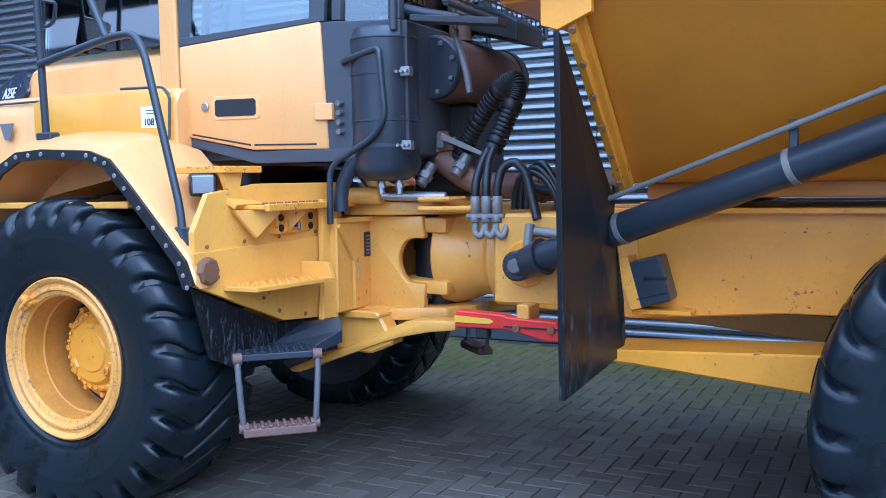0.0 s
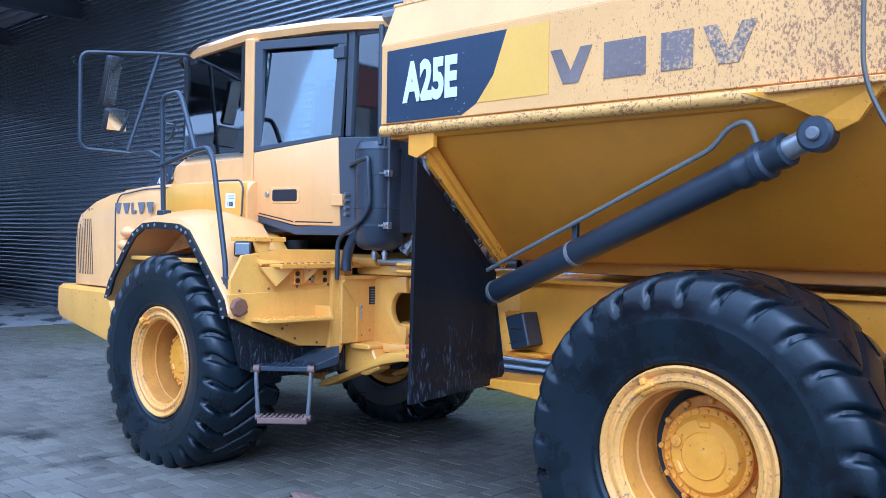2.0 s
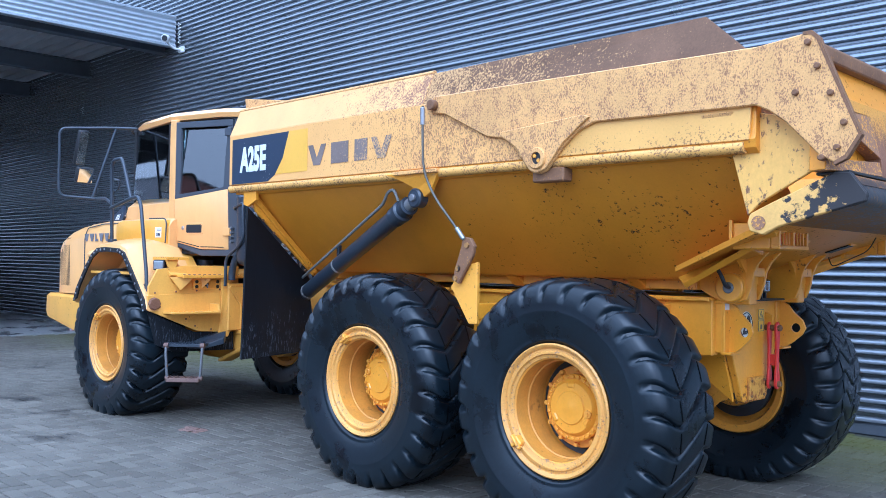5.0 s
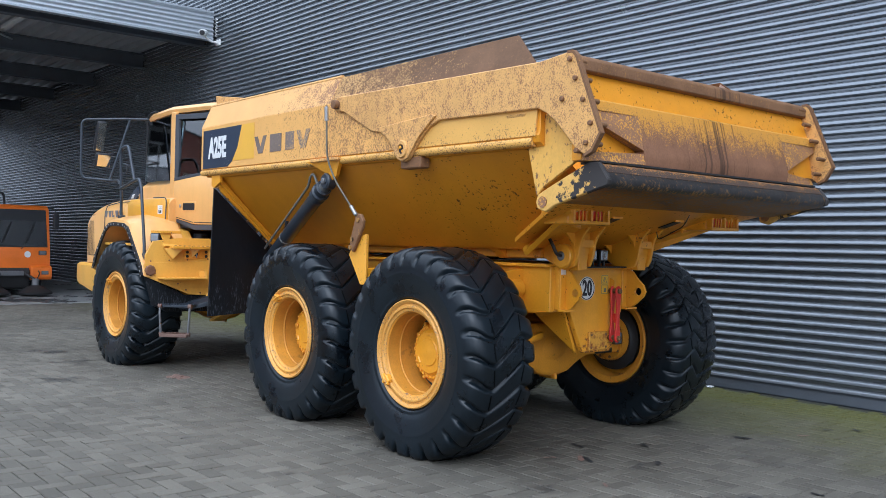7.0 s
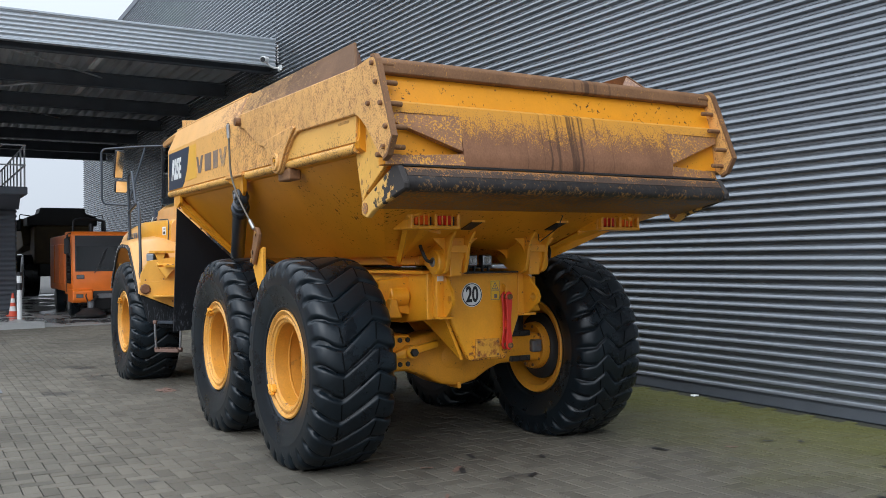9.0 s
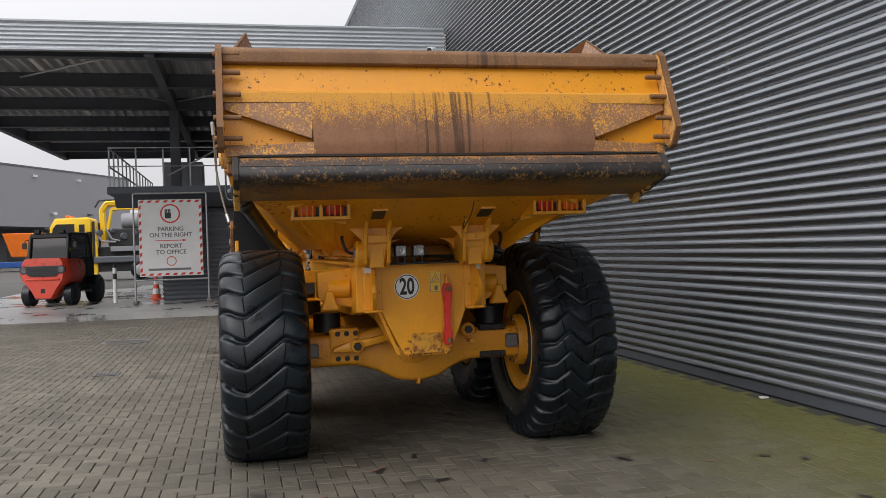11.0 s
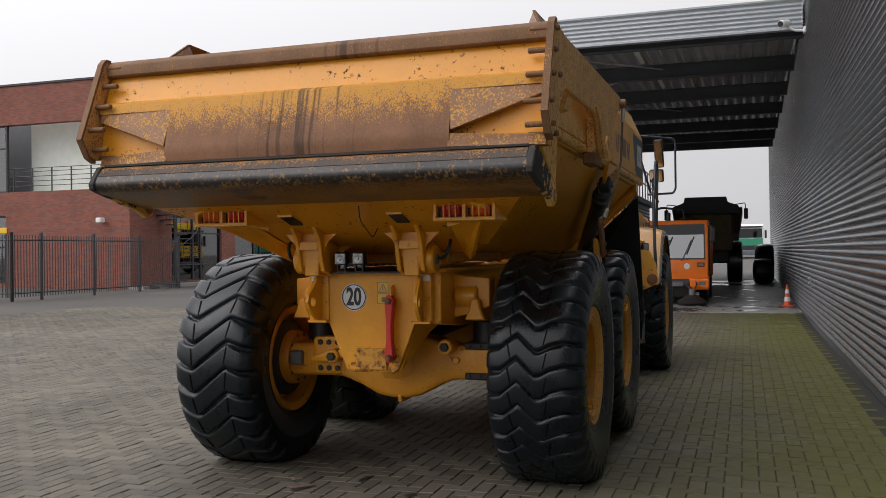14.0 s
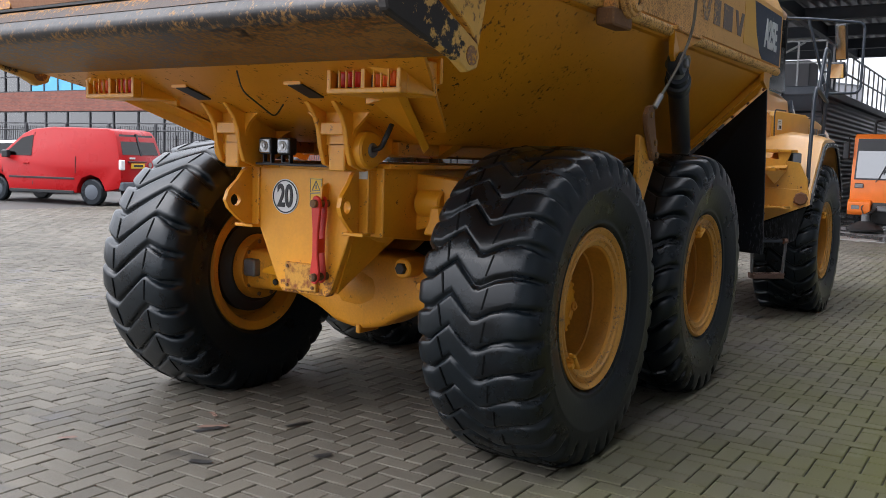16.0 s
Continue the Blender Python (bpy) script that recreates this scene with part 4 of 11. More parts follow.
def build_body():
    bm = B()
    loft(bm, [body_section(-1.03, 1.475, 0.57), body_section(0.8, 1.47, 0.57), body_section(2.55, 1.47, 0.57), body_section(3.02, 1.64, 0.62), body_section(3.36, 1.78, 0.78)])
    hullp = part("body_hull", bm, "yellow_hull", truck, "deep yellow dump hull flecked with rust", smooth=25)
    # the muddy upper band of each side, slightly proud of the hull
    def band(s):
        for outline, mat_, words in (([(-1.29, 2.185), (2.155, 2.17), (2.155, 2.60), (-1.29, 2.60)], "yellow_mud", "pale yellow side panel spotted with dried mud"),
                                     ([(2.158, 2.17), (3.33, 2.165), (3.36, 2.60), (2.158, 2.60)], "yellow_splash", "pale yellow side panel lightly splashed with mud")):
            bm = B()
            prism(bm, outline, "y", s * 1.302, s * 1.284, 0.003)
            part("side_panel", bm, mat_, truck, words)
        bm = B()
        hull(bm, [(-1.30, s * 1.30, 2.60), (1.05, s * 1.30, 2.60), (1.05, s * 1.20, 2.825), (-1.30, s * 1.20, 2.825)],
             [(-1.30, s * 1.27, 2.60), (1.05, s * 1.27, 2.60), (1.05, s * 1.17, 2.825), (-1.30, s * 1.17, 2.825)], 0.004)
        part("upper_board", bm, "board", truck)
        bm = B()
        hull(bm, [(1.05, s * 1.295, 2.60), (3.32, s * 1.295, 2.60), (3.02, s * 1.16, 2.85), (1.05, s * 1.195, 2.825)],
             [(1.05, s * 1.275, 2.60), (3.32, s * 1.275, 2.60), (3.02, s * 1.14, 2.85), (1.05, s * 1.175, 2.825)], 0.003)
        part("spill_guard", bm, "guard", truck, "bare brown steel spill guard board")
        bm = B()
        hull(bm, [(3.0, s * 1.15, 2.60), (3.32, s * 1.28, 2.60), (3.02, s * 1.15, 2.85)], [(2.98, s * 1.05, 2.60), (3.30, s * 1.05, 2.60), (3.0, s * 1.05, 2.62)], 0)
        part("spill_gusset", bm, "spill", truck)
        # rolled lower rail
        bm = B()
        tube(bm, [(-1.30, s * 1.275, 2.155), (3.30, s * 1.275, 2.135)], 0.032, 10, 0)
        part("lower_rail", bm, "yellow_splash", truck, smooth=40)
        bm = B()
        tube(bm, [(-1.31, s * 1.185, 2.83), (1.05, s * 1.185, 2.83)], 0.018, 8, 0)
        part("top_rail", bm, "yellow_arm", truck, smooth=40)
    both(band)
    # headboard with its forward lip over the cab
    bm = B()
    hull(bm, [(-1.30, -1.29, 2.17), (-1.30, 1.29, 2.17), (-1.30, 1.29, 2.60), (-1.30, 1.20, 2.83), (-1.30, -1.20, 2.83), (-1.30, -1.29, 2.60)],
         [(-1.25, -1.27, 2.17), (-1.25, 1.27, 2.17), (-1.25, 1.27, 2.60), (-1.25, 1.18, 2.83), (-1.25, -1.18, 2.83), (-1.25, -1.27, 2.60)], 0.006)
    part("headboard", bm, "yellow_mud", truck)
    bm = B()
    prism(bm, [(-1.25, 2.11), (1.25, 2.11), (0.58, 1.48), (-0.58, 1.48)], "x", -1.03, -0.99, 0.004)
    part("front_wall", bm, "yellow_hull", truck)
    bm = B()
    prism(bm, [(-1.25, 2.11), (1.25, 2.11), (1.25, 2.17), (-1.25, 2.17)], "x", -1.27, -1.0, 0.004)
    part("headboard_shelf", bm, "yellow_hull", truck)
    # debris board ends on top of the headboard
    bm = B()
    hull(bm, [(-1.29, -1.15, 2.85), (-0.72, -1.12, 2.83), (-0.72, -1.02, 2.83), (-1.29, -1.02, 2.85)], [(-1.31, -1.15, 2.945), (-0.72, -1.12, 2.865), (-0.72, -1.02, 2.865), (-1.31, -1.02, 2.935)], 0.004)
    part("top_lug", bm, "yellow_arm", truck)
    # bolted flange along the sloping front edge, which holds the rubber flap
    def flange(s):
        bm = B()
        hull(bm, [(-1.025, s * 1.24, 2.11), (-1.025, s * 0.56, 1.475), (-1.025, s * 0.61, 1.425), (-1.025, s * 1.22, 1.96), (-1.025, s * 1.25, 2.02)],
             [(-0.995, s * 1.24, 2.11), (-0.995, s * 0.56, 1.475), (-0.995, s * 0.61, 1.425), (-0.995, s * 1.22, 1.96), (-0.995, s * 1.25, 2.02)], 0.003)
        part("flange", bm, "yellow", truck)
        bm = B()
        hull(bm, [(-1.11, s * 1.275, 2.125), (-0.93, s * 1.275, 2.125), (-0.93, s * 1.275, 2.05), (-1.05, s * 1.275, 2.0), (-1.11, s * 1.275, 2.02)],
             [(-1.11, s * 1.245, 2.125), (-0.93, s * 1.245, 2.125), (-0.93, s * 1.245, 2.05), (-1.05, s * 1.245, 2.0), (-1.11, s * 1.245, 2.02)], 0.003)
        part("gusset", bm, "yellow", truck)
        # stiffening strip on the hull's front corner
        bm = B()
        hull(bm, [(-1.03, s * 1.245, 2.09), (-0.97, s * 1.245, 2.09), (-0.97, s * 0.60, 1.48), (-1.03, s * 0.60, 1.48)],
             [(-1.03, s * 1.275, 2.07), (-0.97, s * 1.275, 2.07), (-0.97, s * 0.63, 1.45), (-1.03, s * 0.63, 1.45)], 0.003)
        part("corner_strip", bm, "yellow", truck)
        add_bolts(truck, [(-1.028, s * (1.2 - 0.11 * k), 2.035 - 0.104 * k) for k in range(6)], (-1, 0, 0), 0.016, 0.016, "rust_bar")
        add_bolts(truck, [(-1.0, s * (1.255 - 0.11 * k), 2.0 - 0.104 * k) for k in range(6)], (0, s, -0.6), 0.013, 0.014, "rust_bar")
        bm = B()
        out = [(1.275, 2.0), (1.24, 1.97), (0.62, 1.40), (0.63, 1.33), (0.60, 1.0), (0.57, 0.83), (0.63, 0.775), (1.33, 0.74)]
        hull(bm, [(-1.065 + 0.03 * (z < 1.2), s * y, z) for y, z in out], [(-1.043 + 0.03 * (z < 1.2), s * y, z) for y, z in out], 0.003)
        part("mud_flap", bm, "flap", truck, "scratched black rubber mud flap")
    both(flange)
    # transverse and side ribs under the floor
    for x in (0.2, 1.2, 2.2):
        bm = B()
        prism(bm, [(-0.56, 1.47), (0.56, 1.47), (0.45, 1.40), (-0.45, 1.40)], "x", x - 0.05, x + 0.05, 0.005)
        part("floor_rib", bm, "yellow_hull", truck)
    def runner(s):
        bm = B()
        box(bm, -0.95, 2.6, s * 0.42 - 0.05, s * 0.42 + 0.05, 1.41, 1.475, 0.005)
        part("floor_runner", bm, "yellow_hull", truck)
        # rear hinge brackets: gusset plates and eye
        for o in (-0.078, 0.078):
            bm = B()
            prism(bm, [(2.45, 1.50), (2.7, 1.36), (2.80, 1.33), (2.90, 1.36), (2.93, 1.44), (2.945, 1.52), (2.97, 1.575), (3.03, 1.64), (2.92, 1.63), (2.6, 1.50)], "y", s * 0.338 + o - 0.013, s * 0.338 + o + 0.013, 0.004)
            part("hinge_plate", bm, "yellow", truck)
        bm = B()
        box(bm, 2.915, 2.94, s * 0.338 - 0.066, s * 0.338 + 0.066, 1.495, 1.55, 0.004)
        part("hinge_bridge", bm, "yellow", truck)
        bm = B()
        cyl(bm, (2.81, s * 0.275, 1.43), (2.81, s * 0.475, 1.43), 0.088, 24, chamfer=0.01)
        part("hinge_eye", bm, "yellow", truck, smooth=40)
        bm = B()
        cyl(bm, (2.81, s * 0.25, 1.43), (2.81, s * 0.486, 1.43), 0.034, 16, chamfer=0.006)
        part("hinge_pin", bm, "greysteel", truck, smooth=40)
        bm = B()
        tube(bm, [(2.82, s * 0.48, 1.43), (2.82, s * 0.53, 1.44), (2.80, s * 0.56, 1.52), (2.72, s * 0.54, 1.60), (2.64, s * 0.50, 1.58)], 0.012, 6, 0.05)
        part("grease_hose", bm, "hose", truck, smooth=60)
        # slanting outer plate from hull to lamp bracket
        bm = B()
        hull(bm, [(2.55, s * 0.60, 1.49), (3.02, s * 0.66, 1.66), (3.36, s * 0.82, 1.80), (3.30, s * 0.95, 1.74), (2.62, s * 0.66, 1.45)],
             [(2.55, s * 0.57, 1.47), (3.02, s * 0.63, 1.63), (3.36, s * 0.79, 1.77), (3.30, s * 0.92, 1.71), (2.62, s * 0.63, 1.42)], 0.003)
        part("under_plate", bm, "yellow", truck)
    both(runner)
    bm = B()
    hull(bm, [(2.62, -0.75, 1.55), (2.62, 0.75, 1.55), (3.4, 1.15, 1.80), (3.4, -1.15, 1.80)], [(2.62, -0.75, 1.52), (2.62, 0.75, 1.52), (3.4, 1.15, 1.765), (3.4, -1.15, 1.765)], 0)
    part("chute_underside", bm, "yellow_hull", truck)
    # cross plate with arched cut-outs between the hinges
    arch = [(0.25 * math.cos(a), 1.47 + 0.165 * math.sin(a)) for a in (math.pi * k / 12 for k in range(13))]
    bm = B()
    hull(bm, [(2.88, y, z) for y, z in [(0.66, 1.635), (0.66, 1.66), (-0.66, 1.66), (-0.66, 1.635), (-0.52, 1.595), (-0.44, 1.52), (-0.415, 1.45), (-0.26, 1.45)] + arch[::-1] + [(0.26, 1.45), (0.415, 1.45), (0.44, 1.52), (0.52, 1.595)]],
         [(2.90, y, z) for y, z in [(0.66, 1.635), (0.66, 1.66), (-0.66, 1.66), (-0.66, 1.635), (-0.52, 1.595), (-0.44, 1.52), (-0.415, 1.45), (-0.26, 1.45)] + arch[::-1] + [(0.26, 1.45), (0.415, 1.45), (0.44, 1.52), (0.52, 1.595)]], 0)
    part("arched_plate", bm, "yellow", truck)
    low = [(0.235 * math.cos(a), 1.45 + 0.085 * math.sin(a)) for a in (math.pi * k / 12 for k in range(13))]
    edge = [(0.33, 1.45), (0.33, 1.60), (-0.33, 1.60), (-0.33, 1.45)] + low[::-1]
    bm = B()
    hull(bm, [(2.66, y, z) for y, z in edge], [(2.68, y, z) for y, z in edge], 0)
    part("inner_arch", bm, "yellow_hull", truck)


build_body()


def build_tail():
    others = set(truck.children)
    # side arms of the tailgate, one thick plate each with the pivot boss
    arm = [(1.13, 2.61), (1.13, 2.545), (1.17, 2.525), (1.28, 2.51), (1.65, 2.33), (1.77, 2.31), (1.86, 2.25), (1.96, 2.13), (2.00, 2.09), (2.055, 2.075), (2.11, 2.09), (2.15, 2.13), (2.23, 2.22), (2.33, 2.30), (2.44, 2.34), (3.29, 2.325), (3.37, 2.325), (3.44, 2.29), (3.52, 2.23), (3.68, 2.06), (3.75, 2.02), (3.80, 2.045), (3.86, 2.14), (3.67, 2.60), (3.64, 2.63), (3.60, 2.63), (3.38, 2.605), (1.19, 2.635)]
    def side(s):
        bm = B()
        prism(bm, arm, "y", s * 1.385, s * 1.355, 0.006)
        a = part("tailgate_arm", bm, "yellow_arm", truck, "speckled worn yellow tailgate arm")
        edge = [(3.745, 2.012), (3.802, 2.038), (3.866, 2.14), (3.676, 2.604), (3.642, 2.638), (3.60, 2.638)]
        core = [(3.745, 2.03), (3.79, 2.052), (3.85, 2.143), (3.662, 2.596), (3.635, 2.622), (3.60, 2.622)]
        bm = B()
        loft(bm, [[(x0, s * 1.388, z0), (x0, s * 1.352, z0), (x1, s * 1.352, z1), (x1, s * 1.388, z1)] for (x0, z0), (x1, z1) in zip(edge, core)])
        part("arm_edge", bm, "rust_bar", a, "rusty rear edge of the arm")
        bm = B()
        prism(bm, [(1.77, 2.325), (1.90, 2.24), (2.0, 2.10), (2.055, 2.08), (2.12, 2.10), (2.24, 2.24), (2.36, 2.33), (2.42, 2.37), (2.38, 2.385), (1.77, 2.345)], "y", s * 1.402, s * 1.384, 0.004)
        part("pivot_plate", bm, "yellow_arm", a)
        bm = B()
        lathe(bm, [(1.25, 0.03), (1.25, 0.062), (1.41, 0.064), (1.418, 0.058), (1.418, 0.036), (1.40, 0.034)], (2.06, 0, 2.165), (0, s, 0), 26)
        part("pivot_boss", bm, "yellow_arm", a, smooth=40)
        # dark disc stands in for the unlit depth of the bore
        bm = B()
        cyl(bm, (2.06, s * 1.398, 2.165), (2.06, s * 1.405, 2.165), 0.036, 18)
        part("pivot_bore", bm, "frame_dark", a)
        for u in (-0.014, 0.014):
            bm = B()
            cyl(bm, (2.06 + u, s * 1.40, 2.165 - u), (2.06 + u, s * 1.414, 2.165 - u), 0.012, 8, chamfer=0.002)
            part("lock_bolt", bm, "yellow_scuff", a, smooth=40)
        bm = B()
        box(bm, 1.99, 2.22, min(s * 1.36, s * 1.27), max(s * 1.36, s * 1.27), 2.03, 2.11, 0.008)
        part("pivot_block", bm, "rust_bar", truck, "rusty brown steel pivot block")
        bm = B()
        box(bm, 2.13, 2.19, min(s * 1.35, s * 1.29), max(s * 1.35, s * 1.29), 2.09, 2.34, 0.006)
        part("pivot_cheek", bm, "yellow_mud", truck)
        bm = B()
        cyl(bm, (1.19, s * 1.43, 2.575), (1.19, s * 1.30, 2.575), 0.035, 14, chamfer=0.005)
        part("rope_pin", bm, "rust_bar", a, smooth=40)
        # bolts along the rear edge
        for x, z in ((3.655, 2.585), (3.70, 2.47), (3.76, 2.34), (3.82, 2.20), (3.79, 2.09), (3.60, 2.36), (3.72, 2.05)):
            bm = B()
            cyl(bm, (x - 0.03, s * 1.405, z), (x - 0.03, s * 1.25, z), 0.015, 10, chamfer=0.004)
            part("bolt", bm, "rust_bar", a, smooth=40)
        # small bracket on the side panel
        bm = B()
        hull(bm, [(3.08, s * 1.30, 2.30), (3.25, s * 1.30, 2.30), (3.21, s * 1.30, 2.24), (3.08, s * 1.30, 2.24)], [(3.08, s * 1.37, 2.31), (3.25, s * 1.37, 2.31), (3.21, s * 1.34, 2.25), (3.08, s * 1.34, 2.25)], 0.003)
        part("stop_bracket", bm, "yellow_arm", truck)
        # chute side plate with its worn nose
        bm = B()
        prism(bm, [(3.20, 2.17), (3.36, 2.30), (3.62, 2.24), (3.70, 2.05), (3.36, 1.86), (3.30, 1.80)], "y", s * 1.305, s * 1.278, 0.004)
        part("chute_cheek", bm, "yellow_worn", truck, "scuffed yellow chute cheek plate")
        bm = B()
        prism(bm, [(3.315, 1.725), (3.30, 1.765), (3.315, 1.81), (3.40, 1.85), (3.72, 1.99), (3.79, 1.985), (3.862, 1.885), (3.855, 1.85), (3.46, 1.745), (3.38, 1.705)], "y", s * 1.312, s * 1.275, 0.006)
        part("lip_end_plate", bm, "lip_end", truck, "worn black and yellow end plate of the chute lip")
        bm = B()
        cyl(bm, (3.36, s * 1.317, 1.765), (3.36, s * 1.268, 1.765), 0.035, 14)
        part("lip_hole_ring", bm, "rust_edge", truck, smooth=40)
    both(side)
    # gate: top bar, recessed web, ledge, broad sloping face
    bm = B()
    prism(bm, [(3.53, 2.625), (3.60, 2.63), (3.635, 2.60), (3.64, 2.535), (3.60, 2.525), (3.53, 2.53)], "y", -1.352, 1.352, 0.006)
    gate = part("tailgate", bm, "rust_bar", truck, "yellow tailgate with a rusty brown face", smooth=30)
    bm = B()
    prism(bm, [(3.55, 2.53), (3.60, 2.53), (3.655, 2.372), (3.60, 2.36)], "y", -1.35, 1.35, 0.002)
    part("recessed_web", bm, "yellow_hull", gate, "recessed yellow web panel")
    bm = B()
    prism(bm, [(3.60, 2.372), (3.665, 2.372), (3.70, 2.355), (3.714, 2.299), (3.66, 2.299)], "y", -1.35, 1.35, 0)
    part("ledge", bm, "rust", gate, "yellow ledge chipped to rust")
    bm = B()
    prism(bm, [(3.66, 2.30), (3.7135, 2.30), (3.768, 2.087), (3.772, 2.06), (3.771, 2.035), (3.766, 2.0), (3.66, 1.995)], "y", -0.855, 0.855, 0)
    part("gate_face", bm, "rust", gate, "rust-brown scratched gate face", smooth=40)
    def pocket(s):
        bm = B()
        prism(bm, [(3.62, 2.30), (3.66, 2.30), (3.70, 2.06), (3.69, 2.0), (3.62, 1.995)], "y", s * 0.855, s * 1.352, 0.003)
        part("pocket_back", bm, "yellow_hull", gate)
        bm = B()
        y0, y1 = s * 1.345, s * 0.845
        hull(bm, [(3.705, y0, 2.30), (3.712, y1, 2.305), (3.772, y1 * 1.02, 2.085), (3.715, y0, 2.255)], [(3.66, y0, 2.30), (3.66, y1, 2.30), (3.70, y1 * 1.02, 2.085), (3.66, y0, 2.255)], 0.004)
        part("pocket_gusset", bm, "rust_edge", gate, "rusty triangular gusset")
        bm = B()
        hull(bm, [(3.70, y0, 2.05), (3.765, y1, 2.07), (3.775, y1, 2.0), (3.72, y0, 1.995)], [(3.64, y0, 2.05), (3.64, y1, 2.07), (3.64, y1, 2.0), (3.64, y0, 1.995)], 0.004)
        part("pocket_sill", bm, "rust_edge", gate)
    both(pocket)
    bm = B()
    prism(bm, [(3.34, 1.775), (3.36, 1.83), (3.68, 1.965), (3.765, 1.978), (3.790, 1.968), (3.823, 1.928), (3.842, 1.897), (3.848, 1.878), (3.842, 1.858), (3.825, 1.842), (3.80, 1.833), (3.40, 1.762)], "y", -1.28, 1.28, 0)
    part("chute_lip", bm, "worn_steel", truck, "worn blackened steel chute lip", smooth=35)
    bm = B()
    prism(bm, [(3.765, 1.981), (3.7915, 1.971), (3.825, 1.929), (3.8225, 1.927), (3.789, 1.968), (3.765, 1.978)], "y", -1.270, 1.270, 0)
    part("lip_top_strip", bm, "lip_strip", truck, "speckled rusty strip along the chute lip")
    bm = B()
    prism(bm, [(3.62, 1.982), (3.77, 1.987), (3.77, 1.998), (3.62, 1.994)], "y", -1.27, 1.27, 0)
    part("gate_seam", bm, "frame_dark", truck)
    # tail lamps behind slotted guards
    def lamps(s):
        bm = B()
        c = s * 0.785
        box(bm, 3.05, 3.264, c - 0.18, c + 0.18, 1.645, 1.785, 0.006)
        b = part("lamp_box", bm, "yellow", truck, "yellow tail lamp box with slotted guard")
        for o, mat_ in ((-0.087, "lens_amber"), (0.087, "lens_red")):
            y = c - s * o
            # black panel darkens the yellow box like the shade of a deep well
            bm = B()
            box(bm, 3.262, 3.272, y - 0.076, y + 0.076, 1.667, 1.766, 0)
            part("lamp_well", bm, "black", b)
            bm = B()
            box(bm, 3.268, 3.292, y - 0.058, y + 0.058, 1.672, 1.762, 0.018, 2)
            part("lens", bm, mat_, b, smooth=50)
            for q in (-0.036, 0.0, 0.036):
                bm = B()
                box(bm, 3.300, 3.312, y + q - 0.0036, y + q + 0.0036, 1.66, 1.772, 0.0015)
                part("guard_bar", bm, "yellow", b)
        for o, w in ((-0.173, 0.010), (0.0, 0.011), (0.173, 0.010)):
            bm = B()
            box(bm, 3.268, 3.315, c + o - w, c + o + w, 1.645, 1.785, 0.003)
            part("guard_post", bm, "yellow", b)
        for z, h in ((1.645, 0.022), (1.768, 0.016)):
            bm = B()
            box(bm, 3.268, 3.3165, c - 0.185, c + 0.185, z, z + h, 0.004)
            part("guard_rail", bm, "yellow", b)
        bm = B()
        hull(bm, [(3.04, s * 0.60, 1.62), (3.04, s * 0.98, 1.70), (3.04, s * 0.98, 1.80), (3.04, s * 0.60, 1.80)], [(3.06, s * 0.60, 1.62), (3.06, s * 0.98, 1.70), (3.06, s * 0.98, 1.80), (3.06, s * 0.60, 1.80)], 0.002)
        part("lamp_bracket", bm, "yellow", truck)
        # rope eye hanging under the chute, and black plates that stand in for shaded slots
        mid = s * 0.36 - 0.037
        bm = B()
        under = [(x, mid + o, 1.52 + (x - 2.62) * 0.314) for x, o in ((3.06, -0.042), (3.06, 0.042), (3.20, 0.042), (3.20, -0.042))]
        hull(bm, [(x, y, z - 0.002) for x, y, z in under], [(x, y, z - 0.009) for x, y, z in under], 0)
        part("drain_slot", bm, "black", truck, "black plate in place of a shaded drain slot in the chute")
        bm = B()
        hull(bm, [(3.205, mid - 0.05, 1.70), (3.205, mid + 0.05, 1.70), (3.205, mid + 0.05, 1.72), (3.205, mid - 0.05, 1.72)],
             [(3.22, mid - 0.05, 1.695), (3.22, mid + 0.05, 1.695), (3.22, mid + 0.05, 1.72), (3.22, mid - 0.05, 1.72)], 0)
        part("slot_lip", bm, "yellow", truck)
    both(lamps)
    bm = B()
    tube(bm, [(3.40, 0.18, 1.74), (3.36, 0.17, 1.66), (3.15, 0.16, 1.56), (3.12, 0.18, 1.62)], 0.0038, 6, 0.05)
    part("cable", bm, "hose", truck, smooth=60)
    # the tail sits a little off the centre line and narrower than its hull
    for ob in truck.children:
        if ob not in others:
            ob.matrix_basis = Matrix.Translation((0, 0.036, 0)) @ Matrix.Diagonal((1, 0.983, 1, 1)) @ ob.matrix_basis
    # gate rope, its latch and the stub on the frame
    def rope(s):
        bm = B()
        tube(bm, [(1.18, s * 1.42, 2.56), (1.17, s * 1.41, 2.40), (1.17, s * 1.40, 2.15), (1.24, s * 1.37, 1.98), (1.38, s * 1.33, 1.80), (1.45, s * 1.30, 1.70)], 0.0085, 6, 0.12)
        r = part("gate_rope", bm, "rope", truck, "grey wire rope of the tailgate", smooth=60)
        for p, q in (((1.178, s * 1.42, 2.55), (1.172, s * 1.412, 2.44)), ((1.40, s * 1.322, 1.775), (1.445, s * 1.302, 1.705))):
            bm = B()
            cyl(bm, p, q, 0.016, 10, chamfer=0.003)
            part("ferrule", bm, "steel", r, smooth=40)
        bm = B()
        prism(bm, [(1.43, 1.72), (1.50, 1.71), (1.535, 1.66), (1.52, 1.60), (1.40, 1.42), (1.36, 1.44), (1.36, 1.50), (1.42, 1.66)], "y", s * 1.30, s * 1.27, 0.006)
        part("rope_latch", bm, "rust_bar", r, "rusty latch plate")
